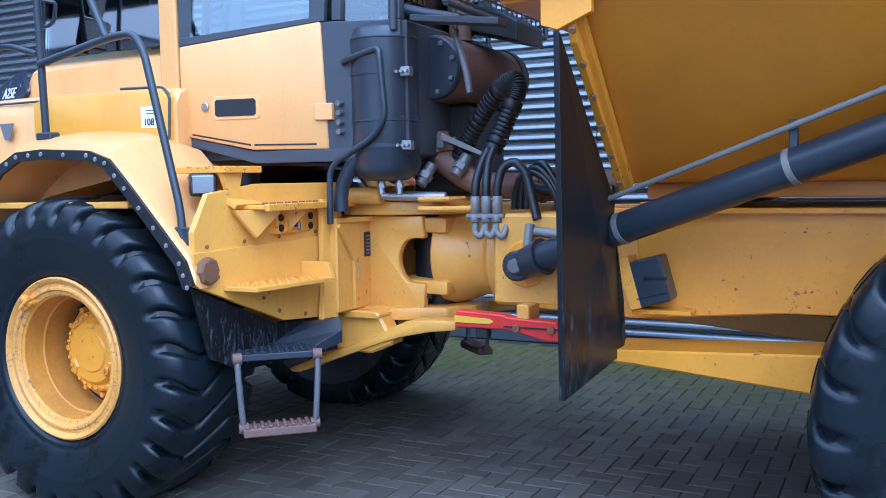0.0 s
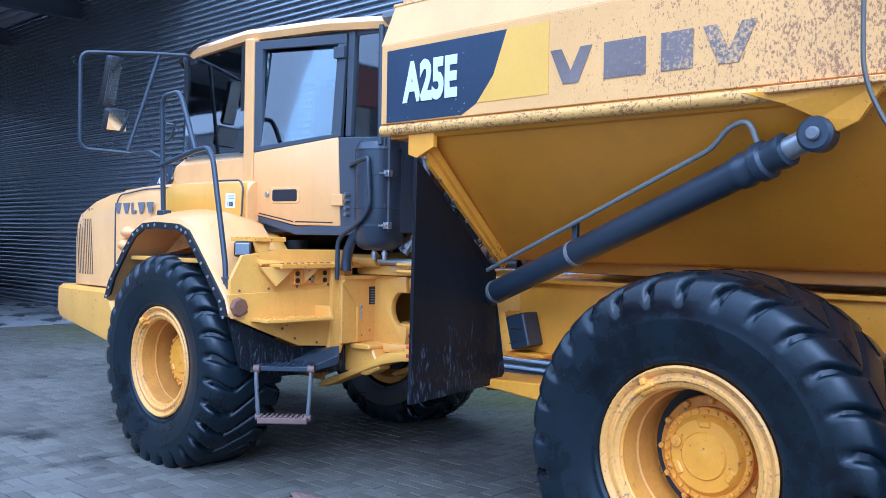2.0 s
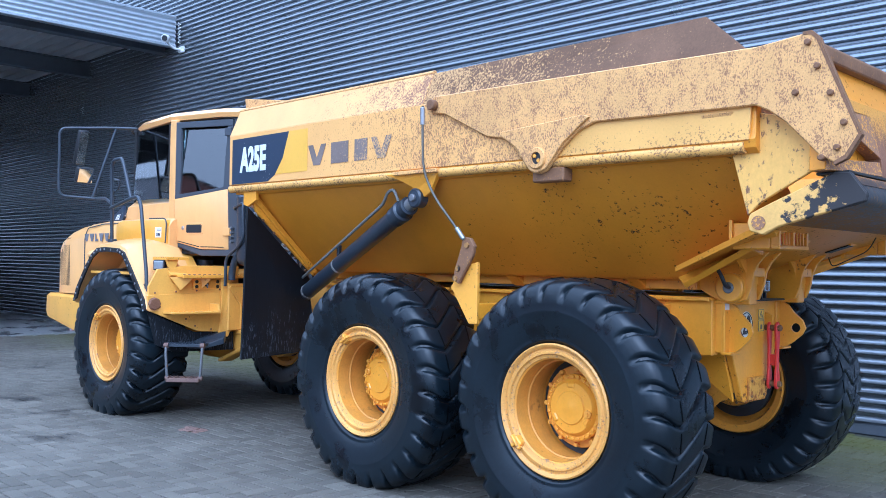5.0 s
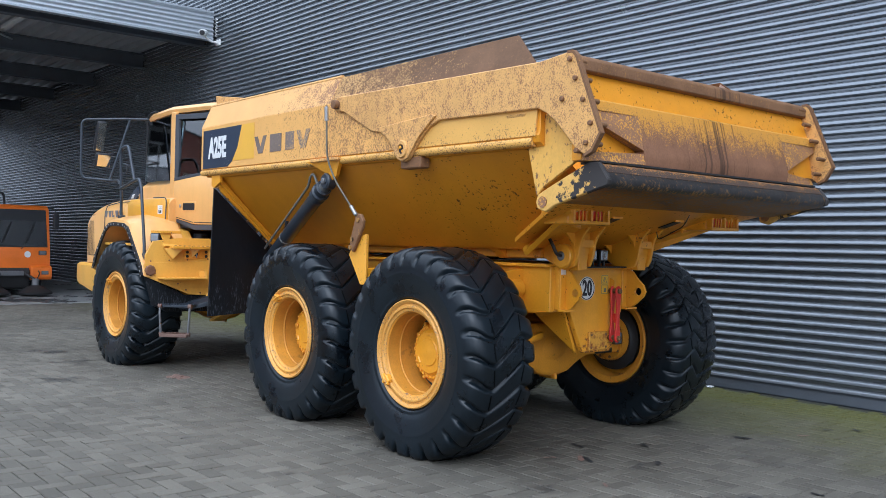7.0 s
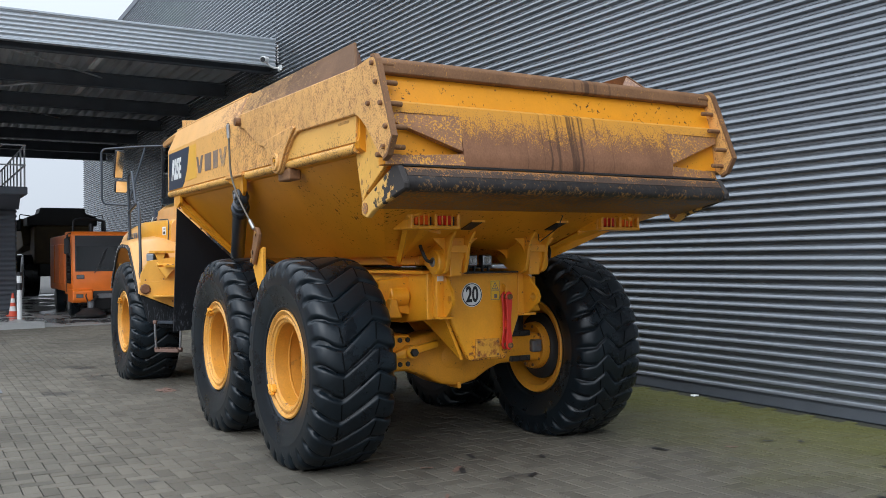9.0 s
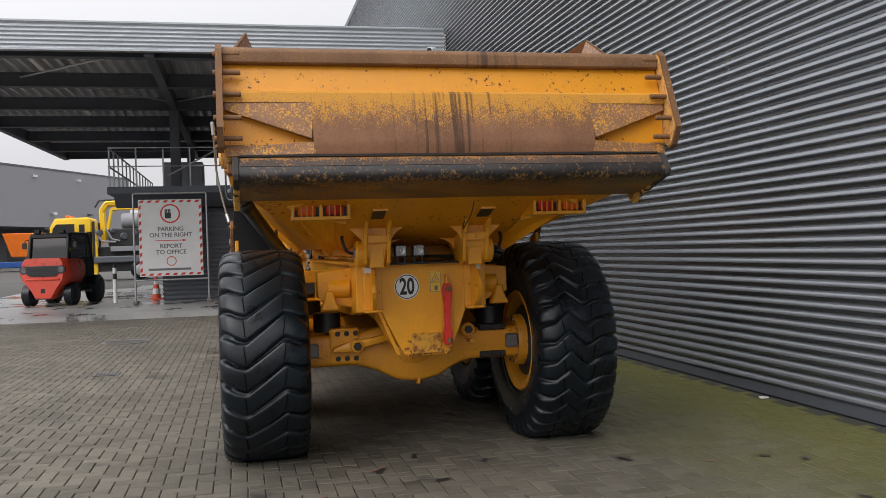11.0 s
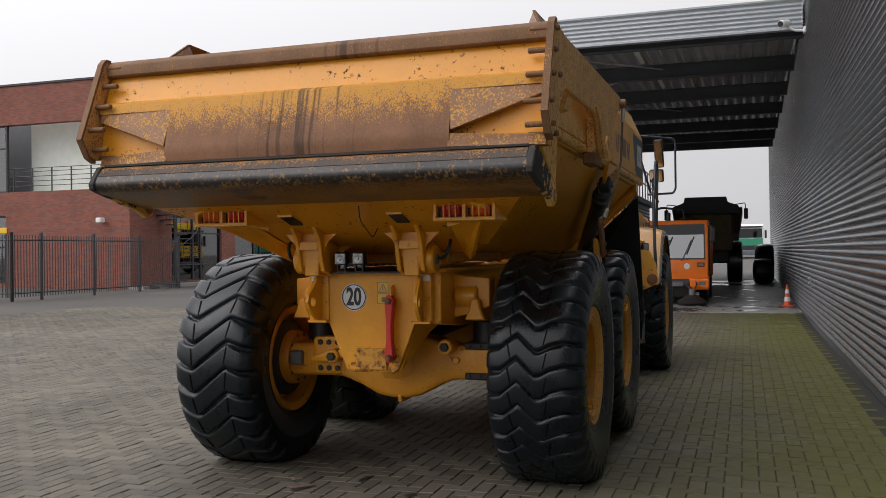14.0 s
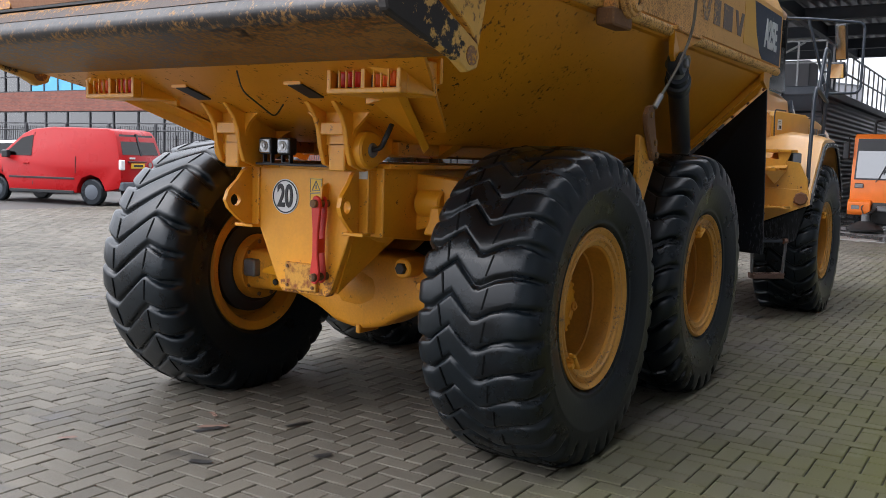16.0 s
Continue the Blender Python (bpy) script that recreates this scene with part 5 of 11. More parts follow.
        for x, z in ((1.475, 1.665), (1.40, 1.52), (1.375, 1.455)):
            bm = B()
            cyl(bm, (x, s * 1.31, z), (x, s * 1.26, z), 0.018, 10)
            part("latch_pin", bm, "worn_steel", r, smooth=40)
        bm = B()
        prism(bm, [(1.40, 1.53), (1.53, 1.56), (1.53, 1.17), (1.46, 1.17), (1.30, 1.40), (1.33, 1.44)], "y", s * 1.265, s * 1.235, 0.005)
        part("rope_stub", bm, "yellow_scuff", truck)
        bm = B()
        box(bm, 1.45, 1.53, min(s * 1.25, s * 0.45), max(s * 1.25, s * 0.45), 1.20, 1.30, 0.006)
        part("rope_stub_arm", bm, "yellow", truck)
    both(rope)


build_tail()


def build_marks():
    """Decals on the body sides: dark field with the type mark, and plain bars for the maker's name."""
    def side(s):
        y = s * 1.3045
        rz = 0 if s < 0 else 180
        bm = B()
        hull(bm, [(-1.245, y, 2.565), (-0.44, y, 2.565), (-0.52, y, 2.36), (-0.62, y, 2.24), (-0.72, y, 2.19), (-1.245, y, 2.19)], [(x, y - s * 0.003, z) for x, z in ((-1.245, 2.565), (-0.44, 2.565), (-0.52, 2.36), (-0.62, 2.24), (-0.72, 2.19), (-1.245, 2.19))], 0)
        part("type_decal", bm, "decal", truck, "scratched dark blue decal with white type mark")
        bm = B()
        hull(bm, [(-0.44, y, 2.565), (-0.20, y, 2.565), (-0.20, y, 2.24), (-0.62, y, 2.24), (-0.52, y, 2.36)], [(x, y - s * 0.002, z) for x, z in ((-0.44, 2.565), (-0.20, 2.565), (-0.20, 2.24), (-0.62, 2.24), (-0.52, 2.36))], 0)
        part("yellow_decal", bm, "decal_yellow", truck)
        m = pose(-0.93, s * 1.3075, 2.375, 90, 0, rz)
        text_mesh("type_mark", "A25E", 0.27, "white", truck, m, "worn white type mark", squeeze=0.62, bold=0.012)
        # maker's name as plain blocks
        blocks = ((-0.19, 0.03), (0.09, 0.29), (0.36, 0.50), (0.54, 0.76))
        for a, b in blocks:
            bm = B()
            prism(bm, [(a, 2.43), (a + 0.06, 2.43), ((a + b) / 2, 2.33), (b - 0.06, 2.43), (b, 2.43), ((a + b) / 2 + 0.04, 2.275), ((a + b) / 2 - 0.04, 2.275)] if b - a > 0.21 else [(a, 2.43), (b, 2.43), (b, 2.275), (a, 2.275)], "y", s * 1.3035, s * 1.3055, 0)
            part("name_block", bm, "mark", truck)
    both(side)


build_marks()


def build_rear_frame():
    def side(s):
        bm = B()
        prism(bm, [(-1.35, 1.36), (2.70, 1.36), (2.70, 1.02), (2.3, 0.98), (1.2, 0.95), (-0.4, 0.95), (-1.0, 0.90), (-1.45, 0.92)], "y", s * 0.46, s * 0.38, 0.006)
        part("frame_beam", bm, "yellow", truck, "yellow chassis beam")
        bm = B()
        box(bm, -1.2, 2.7, min(s * 0.50, s * 0.36), max(s * 0.50, s * 0.36), 1.345, 1.37, 0.004)
        part("frame_flange", bm, "yellow", truck)
        # walking beam of the bogie
        bm = B()
        prism(bm, [(-1.25, 0.80), (-0.94, 0.81), (-0.23, 0.84), (0.4, 0.86), (1.0, 0.82), (1.3, 0.90), (1.6, 0.82), (2.3, 0.80), (2.3, 0.64), (1.3, 0.58), (0.2, 0.64), (-0.23, 0.685), (-0.94, 0.75), (-1.25, 0.765)], "y", s * 0.70, s * 0.40, 0.008)
        part("bogie_beam", bm, "yellow", truck, smooth=30)
        bm = B()
        cyl(bm, (1.30, s * 0.72, 0.74), (1.30, s * 0.40, 0.74), 0.12, 20, chamfer=0.01)
        part("bogie_pivot", bm, "yellow", truck, smooth=40)
        # black rubber springs on the axles
        for x in (0.505, 2.185):
            bm = B()
            cyl(bm, (x, s * 0.62, 0.86), (x, s * 0.62, 1.0), 0.10, 16)
            part("rubber_spring", bm, "black", truck, smooth=40)
        bm = B()
        cyl(bm, (2.40, s * 0.47, 1.18), (2.40, s * 0.62, 1.18), 0.07, 18, chamfer=0.01)
        part("bump_stop", bm, "yellow", truck, smooth=40)
        # ears with lashing eyes that stand on the rear plate's side strips
        bm = B()
        ear = [(2.742, 1.335), (2.80, 1.335), (2.82, 1.29), (2.90, 1.215), (2.918, 1.165), (2.90, 1.125), (2.84, 1.07), (2.80, 1.04), (2.742, 1.04)]
        eye_plate(bm, ear, (2.858, 1.165), 0.030, s * 0.335, s * 0.357)
        for v in bm.verts:
            v.co.y += s * 0.022 * (v.co.x - 2.742) / 0.17
        part("lashing_ear", bm, "yellow", truck)
        bm = B()
        prism(bm, [(s * 0.29, 1.345), (s * 0.415, 1.345), (s * 0.415, 1.04), (s * 0.29, 1.04)], "x", 2.735, 2.757, 0.004)
        part("side_strip", bm, "yellow", truck)
        bm = B()
        box(bm, 2.735, 2.80, min(s * 0.29, s * 0.42), max(s * 0.29, s * 0.42), 1.026, 1.042, 0.003)
        part("strip_foot", bm, "yellow", truck)
        bm = B()
        prism(bm, [(2.25, 1.335), (2.74, 1.335), (2.74, 1.04), (2.25, 1.0)], "y", s * 0.415, s * 0.385, 0.004)
        part("rear_cheek", bm, "yellow", truck)
        bm = B()
        prism(bm, [(2.70, 1.33), (2.90, 1.33), (2.90, 1.46), (2.87, 1.49), (2.76, 1.49), (2.72, 1.44)], "y", s * 0.338 - 0.048, s * 0.338 + 0.048, 0.006)
        part("hinge_block", bm, "yellow", truck)
        bm = B()
        box(bm, 2.757, 2.760, s * 0.385 - 0.025, s * 0.385 + 0.025, 1.295, 1.332, 0)
        part("sticker", bm, "white", truck)
    both(side)
    bm = B()
    prism(bm, [(-0.40, 1.345), (0.40, 1.345), (0.40, 1.04), (0.305, 1.035), (0.185, 0.735), (0.165, 0.71), (-0.13, 0.71), (-0.155, 0.735), (-0.30, 1.035), (-0.40, 1.04)], "x", 2.70, 2.745, 0.005)
    rear = part("rear_plate", bm, "yellow_chipped", truck, "yellow tapered rear frame plate chipped along its foot")
    def webs(s):
        bm = B()
        hull(bm, [(2.70, s * 0.315 - 0.01, 1.04), (2.45, s * 0.36, 1.0), (2.45, s * 0.30, 0.95), (2.70, s * 0.19, 0.72)], [(2.70, s * 0.29 - 0.01, 1.04), (2.45, s * 0.33, 1.0), (2.45, s * 0.27, 0.95), (2.70, s * 0.165, 0.72)], 0)
        part("rear_web", bm, "yellow", truck)
    both(webs)
    def cross_box(s):
        bm = B()
        prism(bm, [(s * 0.40, 1.33), (s * 0.70, 1.30), (s * 0.70, 1.12), (s * 0.62, 1.08), (s * 0.40, 1.03)], "x", 2.28, 2.42, 0.006)
        part("cross_box", bm, "yellow", truck)
        bm = B()
        prism(bm, [(s * 0.55, 1.03), (s * 0.69, 1.03), (s * 0.66, 1.10), (s * 0.645, 1.17), (s * 0.595, 1.17), (s * 0.58, 1.10)], "x", 2.43, 2.50, 0.01)
        part("bump_stop", bm, "yellow", truck, smooth=30)
    both(cross_box)
    bm = B()
    box(bm, 2.40, 2.75, -0.42, 0.42, 1.33, 1.352, 0.004)
    part("rear_top_plate", bm, "yellow", truck)
    bm = B()
    box(bm, 2.745, 2.768, -0.095, 0.11, 0.728, 0.866, 0.004)
    pl = part("rusty_pad", bm, "rust_pad", truck, "rusty bolted pad plate")
    add_bolts(pl, [(2.768, y, z) for y in (-0.075, 0.09) for z in (0.75, 0.845)], (1, 0, 0), 0.009, 0.008, "rust_bar")
    # speed disc
    bm = B()
    lathe(bm, [(0, 0.088), (0.003, 0.088), (0.003, 0.001)], (2.746, -0.115, 1.19), (1, 0, 0), 32)
    d = part("speed_disc", bm, "white", truck, "round white speed sticker with black figures")
    bm = B()
    lathe(bm, [(0, 0.083), (0.005, 0.083), (0.005, 0.077), (0, 0.077)], (2.746, -0.115, 1.19), (1, 0, 0), 32, close=True)
    part("disc_rim", bm, "black", d)
    text_mesh("figures", "20", 0.158, "black", d, pose(2.751, -0.115, 1.188, 90, 0, 90), squeeze=0.66, bold=0.004)
    bm = B()
    box(bm, 2.746, 2.749, 0.047, 0.127, 1.145, 1.29, 0)
    w = part("warning_label", bm, "plate", truck, "yellow warning label with triangle")
    bm = B()
    for z0 in (1.148, 1.219):
        for y0, y1, za, zb in ((0.049, 0.125, z0, z0 + 0.003), (0.049, 0.125, z0 + 0.064, z0 + 0.067), (0.049, 0.052, z0, z0 + 0.067), (0.122, 0.125, z0, z0 + 0.067)):
            box(bm, 2.748, 2.7505, y0, y1, za, zb, 0)
    tri = [(0.062, 1.229), (0.112, 1.229), (0.087, 1.275)]
    for (p, q), (u, v) in zip(tri, tri[1:] + tri[:1]):
        cyl(bm, (2.7495, p, q), (2.7495, u, v), 0.0022, 6)
    box(bm, 2.748, 2.7505, 0.084, 0.090, 1.236, 1.256, 0)
    box(bm, 2.748, 2.7505, 0.078, 0.102, 1.160, 1.190, 0)
    part("label_lines", bm, "mark_clean", w)
    # red lock strut: two plates on two pins
    outline = [(0.128, 1.17), (0.138, 1.20), (0.158, 1.21), (0.178, 1.198), (0.186, 1.17), (0.180, 1.10), (0.172, 1.02), (0.172, 0.92), (0.182, 0.85), (0.180, 0.80), (0.160, 0.78), (0.136, 0.785), (0.126, 0.81), (0.128, 0.86), (0.138, 0.92), (0.138, 1.05)]
    bm = B()
    prism(bm, outline, "x", 2.815, 2.833, 0.004)
    st = part("lock_strut", bm, "red", truck, "red painted articulation lock strut", smooth=30)
    bm = B()
    prism(bm, [(y - 0.004, z) for y, z in outline], "x", 2.768, 2.784, 0.004)
    part("back_plate", bm, "red", st, smooth=30)
    bm = B()
    box(bm, 2.775, 2.825, 0.142, 0.170, 0.93, 1.0, 0.004)
    part("spacer", bm, "red", st)
    for z in (1.17, 0.815):
        bm = B()
        cyl(bm, (2.74, 0.156, z), (2.852, 0.156, z), 0.020, 14, chamfer=0.004)
        part("strut_pin", bm, "rust_bar", st, smooth=40)
    bm = B()
    hull(bm, [(2.745, 0.148, 1.27), (2.745, 0.165, 1.27), (2.745, 0.165, 1.15), (2.745, 0.148, 1.15)], [(2.79, 0.150, 1.25), (2.79, 0.163, 1.25), (2.80, 0.163, 1.15), (2.80, 0.150, 1.15)], 0.003)
    part("strut_bracket", bm, "yellow", truck)
    # reversing lamps
    for y in (-0.165, -0.042):
        bm = B()
        box(bm, 2.79, 2.845, y - 0.042, y + 0.042, 1.398, 1.480, 0.010, 2)
        b = part("work_lamp", bm, "black", truck, "small square work lamp with clear lens")
        bm = B()
        box(bm, 2.843, 2.851, y - 0.036, y + 0.036, 1.404, 1.474, 0.006)
        part("lens", bm, "lens_clear", b)
        bm = B()
        lathe(bm, [(0.0, 0.026), (0.004, 0.025), (0.001, 0.012), (0.006, 0.010), (0.007, 0.001)], (2.850, y, 1.439), (1, 0, 0), 18)
        part("reflector", bm, "steel", b, smooth=40)
        bm = B()
        prism(bm, [(y - 0.03, 1.402), (y - 0.03, 1.352), (y + 0.03, 1.352), (y + 0.03, 1.402), (y + 0.02, 1.402), (y + 0.02, 1.362), (y - 0.02, 1.362), (y - 0.02, 1.402)], "x", 2.805, 2.83, 0.002)
        part("foot", bm, "black", b)
    bm = B()
    box(bm, 2.60, 2.835, -0.24, 0.24, 1.345, 1.357, 0.003)
    part("lamp_rail", bm, "frame_dark", truck)
    # axles
    for x in (0.505, 2.185, -3.48):
        bm = B()
        prism(bm, [(-0.90, 0.61), (-0.42, 0.615), (-0.26, 0.56), (-0.14, 0.495), (-0.02, 0.475), (0.06, 0.475), (0.18, 0.50), (0.30, 0.57), (0.42, 0.615), (0.90, 0.61), (0.90, 0.84), (0.42, 0.84), (0.22, 0.90), (-0.20, 0.90), (-0.42, 0.84), (-0.90, 0.84)], "x", x - 0.125, x + 0.14, 0.035, 3)
        ax = part("axle", bm, "yellow_axle", truck, "yellow cast axle housing, grimy underneath", smooth=50)
        bm = B()
        lathe(bm, [(-0.26, 0.08), (-0.18, 0.15), (-0.08, 0.19), (0.02, 0.195), (0.12, 0.18), (0.20, 0.14), (0.26, 0.08)], (x - 0.03, 0, 0.70), (0, 1, 0), 28)
        part("differential", bm, "yellow_axle", ax, smooth=60)
        for s in (-1, 1):
            bm = B()
            lathe(bm, [(0.80, 0.11), (0.80, 0.185), (0.84, 0.195), (0.93, 0.195), (0.93, 0.11)], (x, 0, 0.725), (0, s, 0), 28)
            ho = part("hub_carrier", bm, "yellow_axle", ax, smooth=40)
            add_bolts(ho, [(x + 0.165 * math.cos(k * 0.628), s * 0.80, 0.725 + 0.165 * math.sin(k * 0.628)) for k in range(10)], (0, -s, 0), 0.013, 0.012, "rust_bar")
            bm = B()
            box(bm, x + 0.10, x + 0.19, min(s * 0.70, s * 0.79), max(s * 0.70, s * 0.79), 0.69, 0.79, 0.01)
            part("brake_cylinder", bm, "greysteel", ax, "bare grey brake cylinder")
        bm = B()
        box(bm, x - 0.03, x + 0.145, 0.015, 0.045, 0.45, 0.50, 0.006)
        part("drain_lug", bm, "yellow_axle", ax)
        bm = B()
        cyl(bm, (x, -0.02, 0.80), (x - 0.5, -0.02, 0.98), 0.13, 18, r1=0.07)
        part("pinion_housing", bm, "yellow", ax, smooth=40)
        for s in (-1, 1):
            if x > 1 and s > 0:
                # bolted dark straps and the torque rod eye
                for z in (0.845, 0.645):
                    bm = B()
                    box(bm, x - 0.14, x + 0.155, 0.50, 0.70, z - 0.022, z + 0.022, 0.006)
                    sp = part("spring_strap", bm, "frame_dark", ax, "black bolted strap")
                    add_bolts(sp, [(x + 0.155, 0.53 + 0.07 * k, z) for k in range(3)], (1, 0, 0), 0.015, 0.012, "frame_dark")
                bm = B()
                cyl(bm, (x + 0.08, 0.39, 0.845), (x + 0.25, 0.39, 0.845), 0.052, 18, chamfer=0.008)
                re = part("rod_end", bm, "yellow", ax, smooth=40)
                bm = B()
                cyl(bm, (x + 0.24, 0.39, 0.845), (x + 0.275, 0.39, 0.845), 0.030, 6, chamfer=0.004)
                part("rod_bolt", bm, "frame_dark", re)
                bm = B()
                cyl(bm, (x + 0.10, 0.44, 0.75), (x + 0.165, 0.44, 0.75), 0.022, 14, chamfer=0.004)
                part("filler_plug", bm, "yellow", ax, smooth=40)
                continue
            if x > 1:
                bm = B()
                box(bm, x - 0.14, x + 0.15, -0.62, -0.40, 0.63, 0.89, 0.02, 2)
                part("spring_seat", bm, "yellow", ax)
                add_bolts(ax, [(x + 0.15, -0.43 - 0.065 * k, z) for k in range(3) for z in (0.672, 0.852)], (1, 0, 0), 0.02, 0.016, "frame_dark")
                bm = B()
                prism(bm, [(-0.61, 0.725), (-0.60, 0.755), (-0.50, 0.79), (-0.40, 0.805), (-0.20, 0.84), (-0.20, 0.79), (-0.40, 0.745), (-0.50, 0.72)], "x", x + 0.17, x + 0.225, 0.012, 2)
                part("torque_rod", bm, "yellow", ax, smooth=40)
                bm = B()
                cyl(bm, (x + 0.14, -0.43, 0.765), (x + 0.25, -0.43, 0.765), 0.050, 18, chamfer=0.008)
                re = part("rod_end", bm, "yellow", ax, smooth=40)
                bm = B()
                cyl(bm, (x + 0.24, -0.43, 0.765), (x + 0.28, -0.43, 0.765), 0.030, 6, chamfer=0.004)
                part("rod_bolt", bm, "frame_dark", re)
                continue
            bm = B()
            box(bm, x - 0.14, x + 0.15, min(s * 0.42, s * 0.68), max(s * 0.42, s * 0.68), 0.64, 0.88, 0.02, 2)
            part("spring_seat", bm, "yellow", ax)
            add_bolts(ax, [(x + 0.15, s * (0.47 + 0.08 * k), z) for k in range(3) for z in (0.68, 0.84)], (1, 0, 0), 0.016, 0.014, "yellow_scuff")
    # plain dark block filling the space between the beams, with dark shaft and hoses
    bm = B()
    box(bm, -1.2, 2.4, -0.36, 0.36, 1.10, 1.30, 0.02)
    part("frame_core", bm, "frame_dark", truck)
    bm = B()
    cyl(bm, (-1.2, 0, 0.98), (2.0, 0, 0.84), 0.06, 14)
    part("drive_shaft", bm, "frame_dark", truck, smooth=40)
    for k, y in enumerate((-0.30, 0.30, 0.50)):
        bm = B()
        tube(bm, [(-1.0, y, 1.28 - 0.04 * k), (0.3, y, 1.27 - 0.04 * k), (1.2, y * 0.98, 1.30 - 0.04 * k), (2.2, y * 0.9, 1.27)], 0.014, 6, 0.1)
        part("frame_hose", bm, "hose", truck, smooth=60)


build_rear_frame()


def build_cylinders():
    def side(s):
        a, b = Vector((-1.50, s * 0.53, 1.12)), Vector((0.97, s * 1.25, 1.985))
        d = (b - a).normalized()
        L = (b - a).length
        bm = B()
        cyl(bm, a + d * 0.09, a + d * (L - 0.36), 0.064, 24, chamfer=0.01)
        c = part("hoist_cylinder", bm, "navy", truck, "blue-grey hydraulic tipping cylinder", smooth=40)
        bm = B()
        lathe(bm, [(0, 0.06), (0.0, 0.070), (0.04, 0.073), (0.05, 0.068), (0.09, 0.068), (0.10, 0.078), (0.14, 0.078), (0.15, 0.062), (0.19, 0.062), (0.20, 0.066), (0.235, 0.066), (0.24, 0.05)], a + d * (L - 0.37), d, 24)
        part("gland", bm, "navy", c, smooth=35)
        bm = B()
        cyl(bm, a + d * (L - 0.14), a + d * (L - 0.04), 0.045, 20)
        part("rod", bm, "steel", c, smooth=40)
        bm = B()
        cyl(bm, b + Vector((0, -0.045, 0)), b + Vector((0, 0.045, 0)), 0.066, 22, chamfer=0.012)
        part("top_eye", bm, "navy", c, smooth=40)
        bm = B()
        cyl(bm, b + Vector((0, -0.065, 0)), b + Vector((0, 0.065, 0)), 0.026, 14, chamfer=0.006)
        part("top_pin", bm, "greysteel", c, smooth=40)
        bm = B()
        cyl(bm, a + Vector((0, -0.05, 0)), a + Vector((0, 0.05, 0)), 0.068, 20, chamfer=0.01)
        cyl(bm, a, a + d * 0.14, 0.062, 20, r1=0.083)
        part("base_eye", bm, "navy", c, smooth=40)
        bm = B()
        cyl(bm, a + Vector((0, -0.075, 0)), a + Vector((0, 0.075, 0)), 0.036, 8, chamfer=0.008)
        part("base_pin", bm, "greysteel", c)
        for k in (0.47, 0.205):
            bm = B()
            cyl(bm, a + d * (L * k - 0.012), a + d * (L * k + 0.012), 0.067, 24)
            part("strap", bm, "zinc", c, smooth=40)
        up = Vector((0, s * 0.04, 0.135))
        bm = B()
        tube(bm, [a + d * 0.30 + up * 0.6, a + d * 0.36 + up, a + d * (L - 0.50) + up * 1.05, a + d * (L - 0.40) + up * 1.4, a + d * (L - 0.30) + up * 1.3, a + d * (L - 0.27) + up * 0.5], 0.0115, 8, 0.05)
        part("oil_pipe", bm, "zinc", c, "thin grey steel oil pipe", smooth=60)
        for k in (0.47,):
            bm = B()
            p = a + d * L * k
            box(bm, p.x - 0.015, p.x + 0.015, p.y - 0.015, p.y + 0.015, p.z + 0.06, p.z + 0.16, 0.003)
            part("pipe_clip", bm, "navy", c)
        # bracket on the body rail
        bm = B()
        hull(bm, [(0.70, s * 1.31, 2.155), (1.22, s * 1.31, 2.155), (1.20, s * 1.31, 2.12), (1.12, s * 1.28, 2.02), (1.04, s * 1.26, 1.99), (0.98, s * 1.27, 2.04), (0.86, s * 1.30, 2.10)],
             [(0.70, s * 1.275, 2.155), (1.22, s * 1.275, 2.155), (1.20, s * 1.275, 2.12), (1.12, s * 1.25, 2.02), (1.04, s * 1.235, 1.99), (0.98, s * 1.24, 2.04), (0.86, s * 1.27, 2.10)], 0.004)
        part("hoist_bracket", bm, "yellow", truck)
        bm = B()
        box(bm, 0.80, 1.22, min(s * 1.28, s * 1.335), max(s * 1.28, s * 1.335), 2.14, 2.165, 0.004)
        part("hoist_bracket_cap", bm, "yellow_mud", truck)
        # bearing block of the lower pin
        bm = B()
        prism(bm, [(-1.72, 1.34), (-1.15, 1.36), (-1.0, 1.20), (-1.20, 0.92), (-1.5, 0.90), (-1.62, 1.02), (-1.62, 1.20)], "y", s * 0.26, s * 0.42, 0.015, 2)
        part("cylinder_seat", bm, "yellow", truck, smooth=30)
        bm = B()
        cyl(bm, (-1.50, s * 0.36, 1.12), (-1.50, s * 0.47, 1.12), 0.11, 20, chamfer=0.01)
        part("cylinder_boss", bm, "yellow", truck, smooth=40)
        # electric box on the beam
        bm = B()
        lean = pose(-0.91, 0, 1.075, 0, -15, 0)
        box(bm, -0.065, 0.065, min(s * 0.46, s * 0.60), max(s * 0.46, s * 0.60), -0.095, 0.095, 0.008)
        e = part("junction_box", bm, "navy", truck, "blue-grey box with a small lever", at=lean)
        bm = B()
        tube(bm, [(0.0, s * 0.60, 0.02), (0.0, s * 0.65, 0.02), (0.09, s * 0.67, 0.0)], 0.007, 6, 0.01)
        part("lever", bm, "black", e)
        bm = B()
        box(bm, -0.066, 0.066, min(s * 0.602, s * 0.606), max(s * 0.602, s * 0.606), -0.06, -0.056, 0)
        part("lid_seam", bm, "black", e)
        bm = B()
        hull(bm, [(-1.055, s * 0.46, 1.16), (-1.0, s * 0.46, 1.18), (-0.94, s * 0.46, 0.965), (-0.985, s * 0.46, 0.955)], [(-1.055, s * 0.60, 1.16), (-1.0, s * 0.60, 1.18), (-0.94, s * 0.60, 0.965), (-0.985, s * 0.60, 0.955)], 0.004)
        part("box_cheek", bm, "yellow_scuff", truck)
        bm = B()
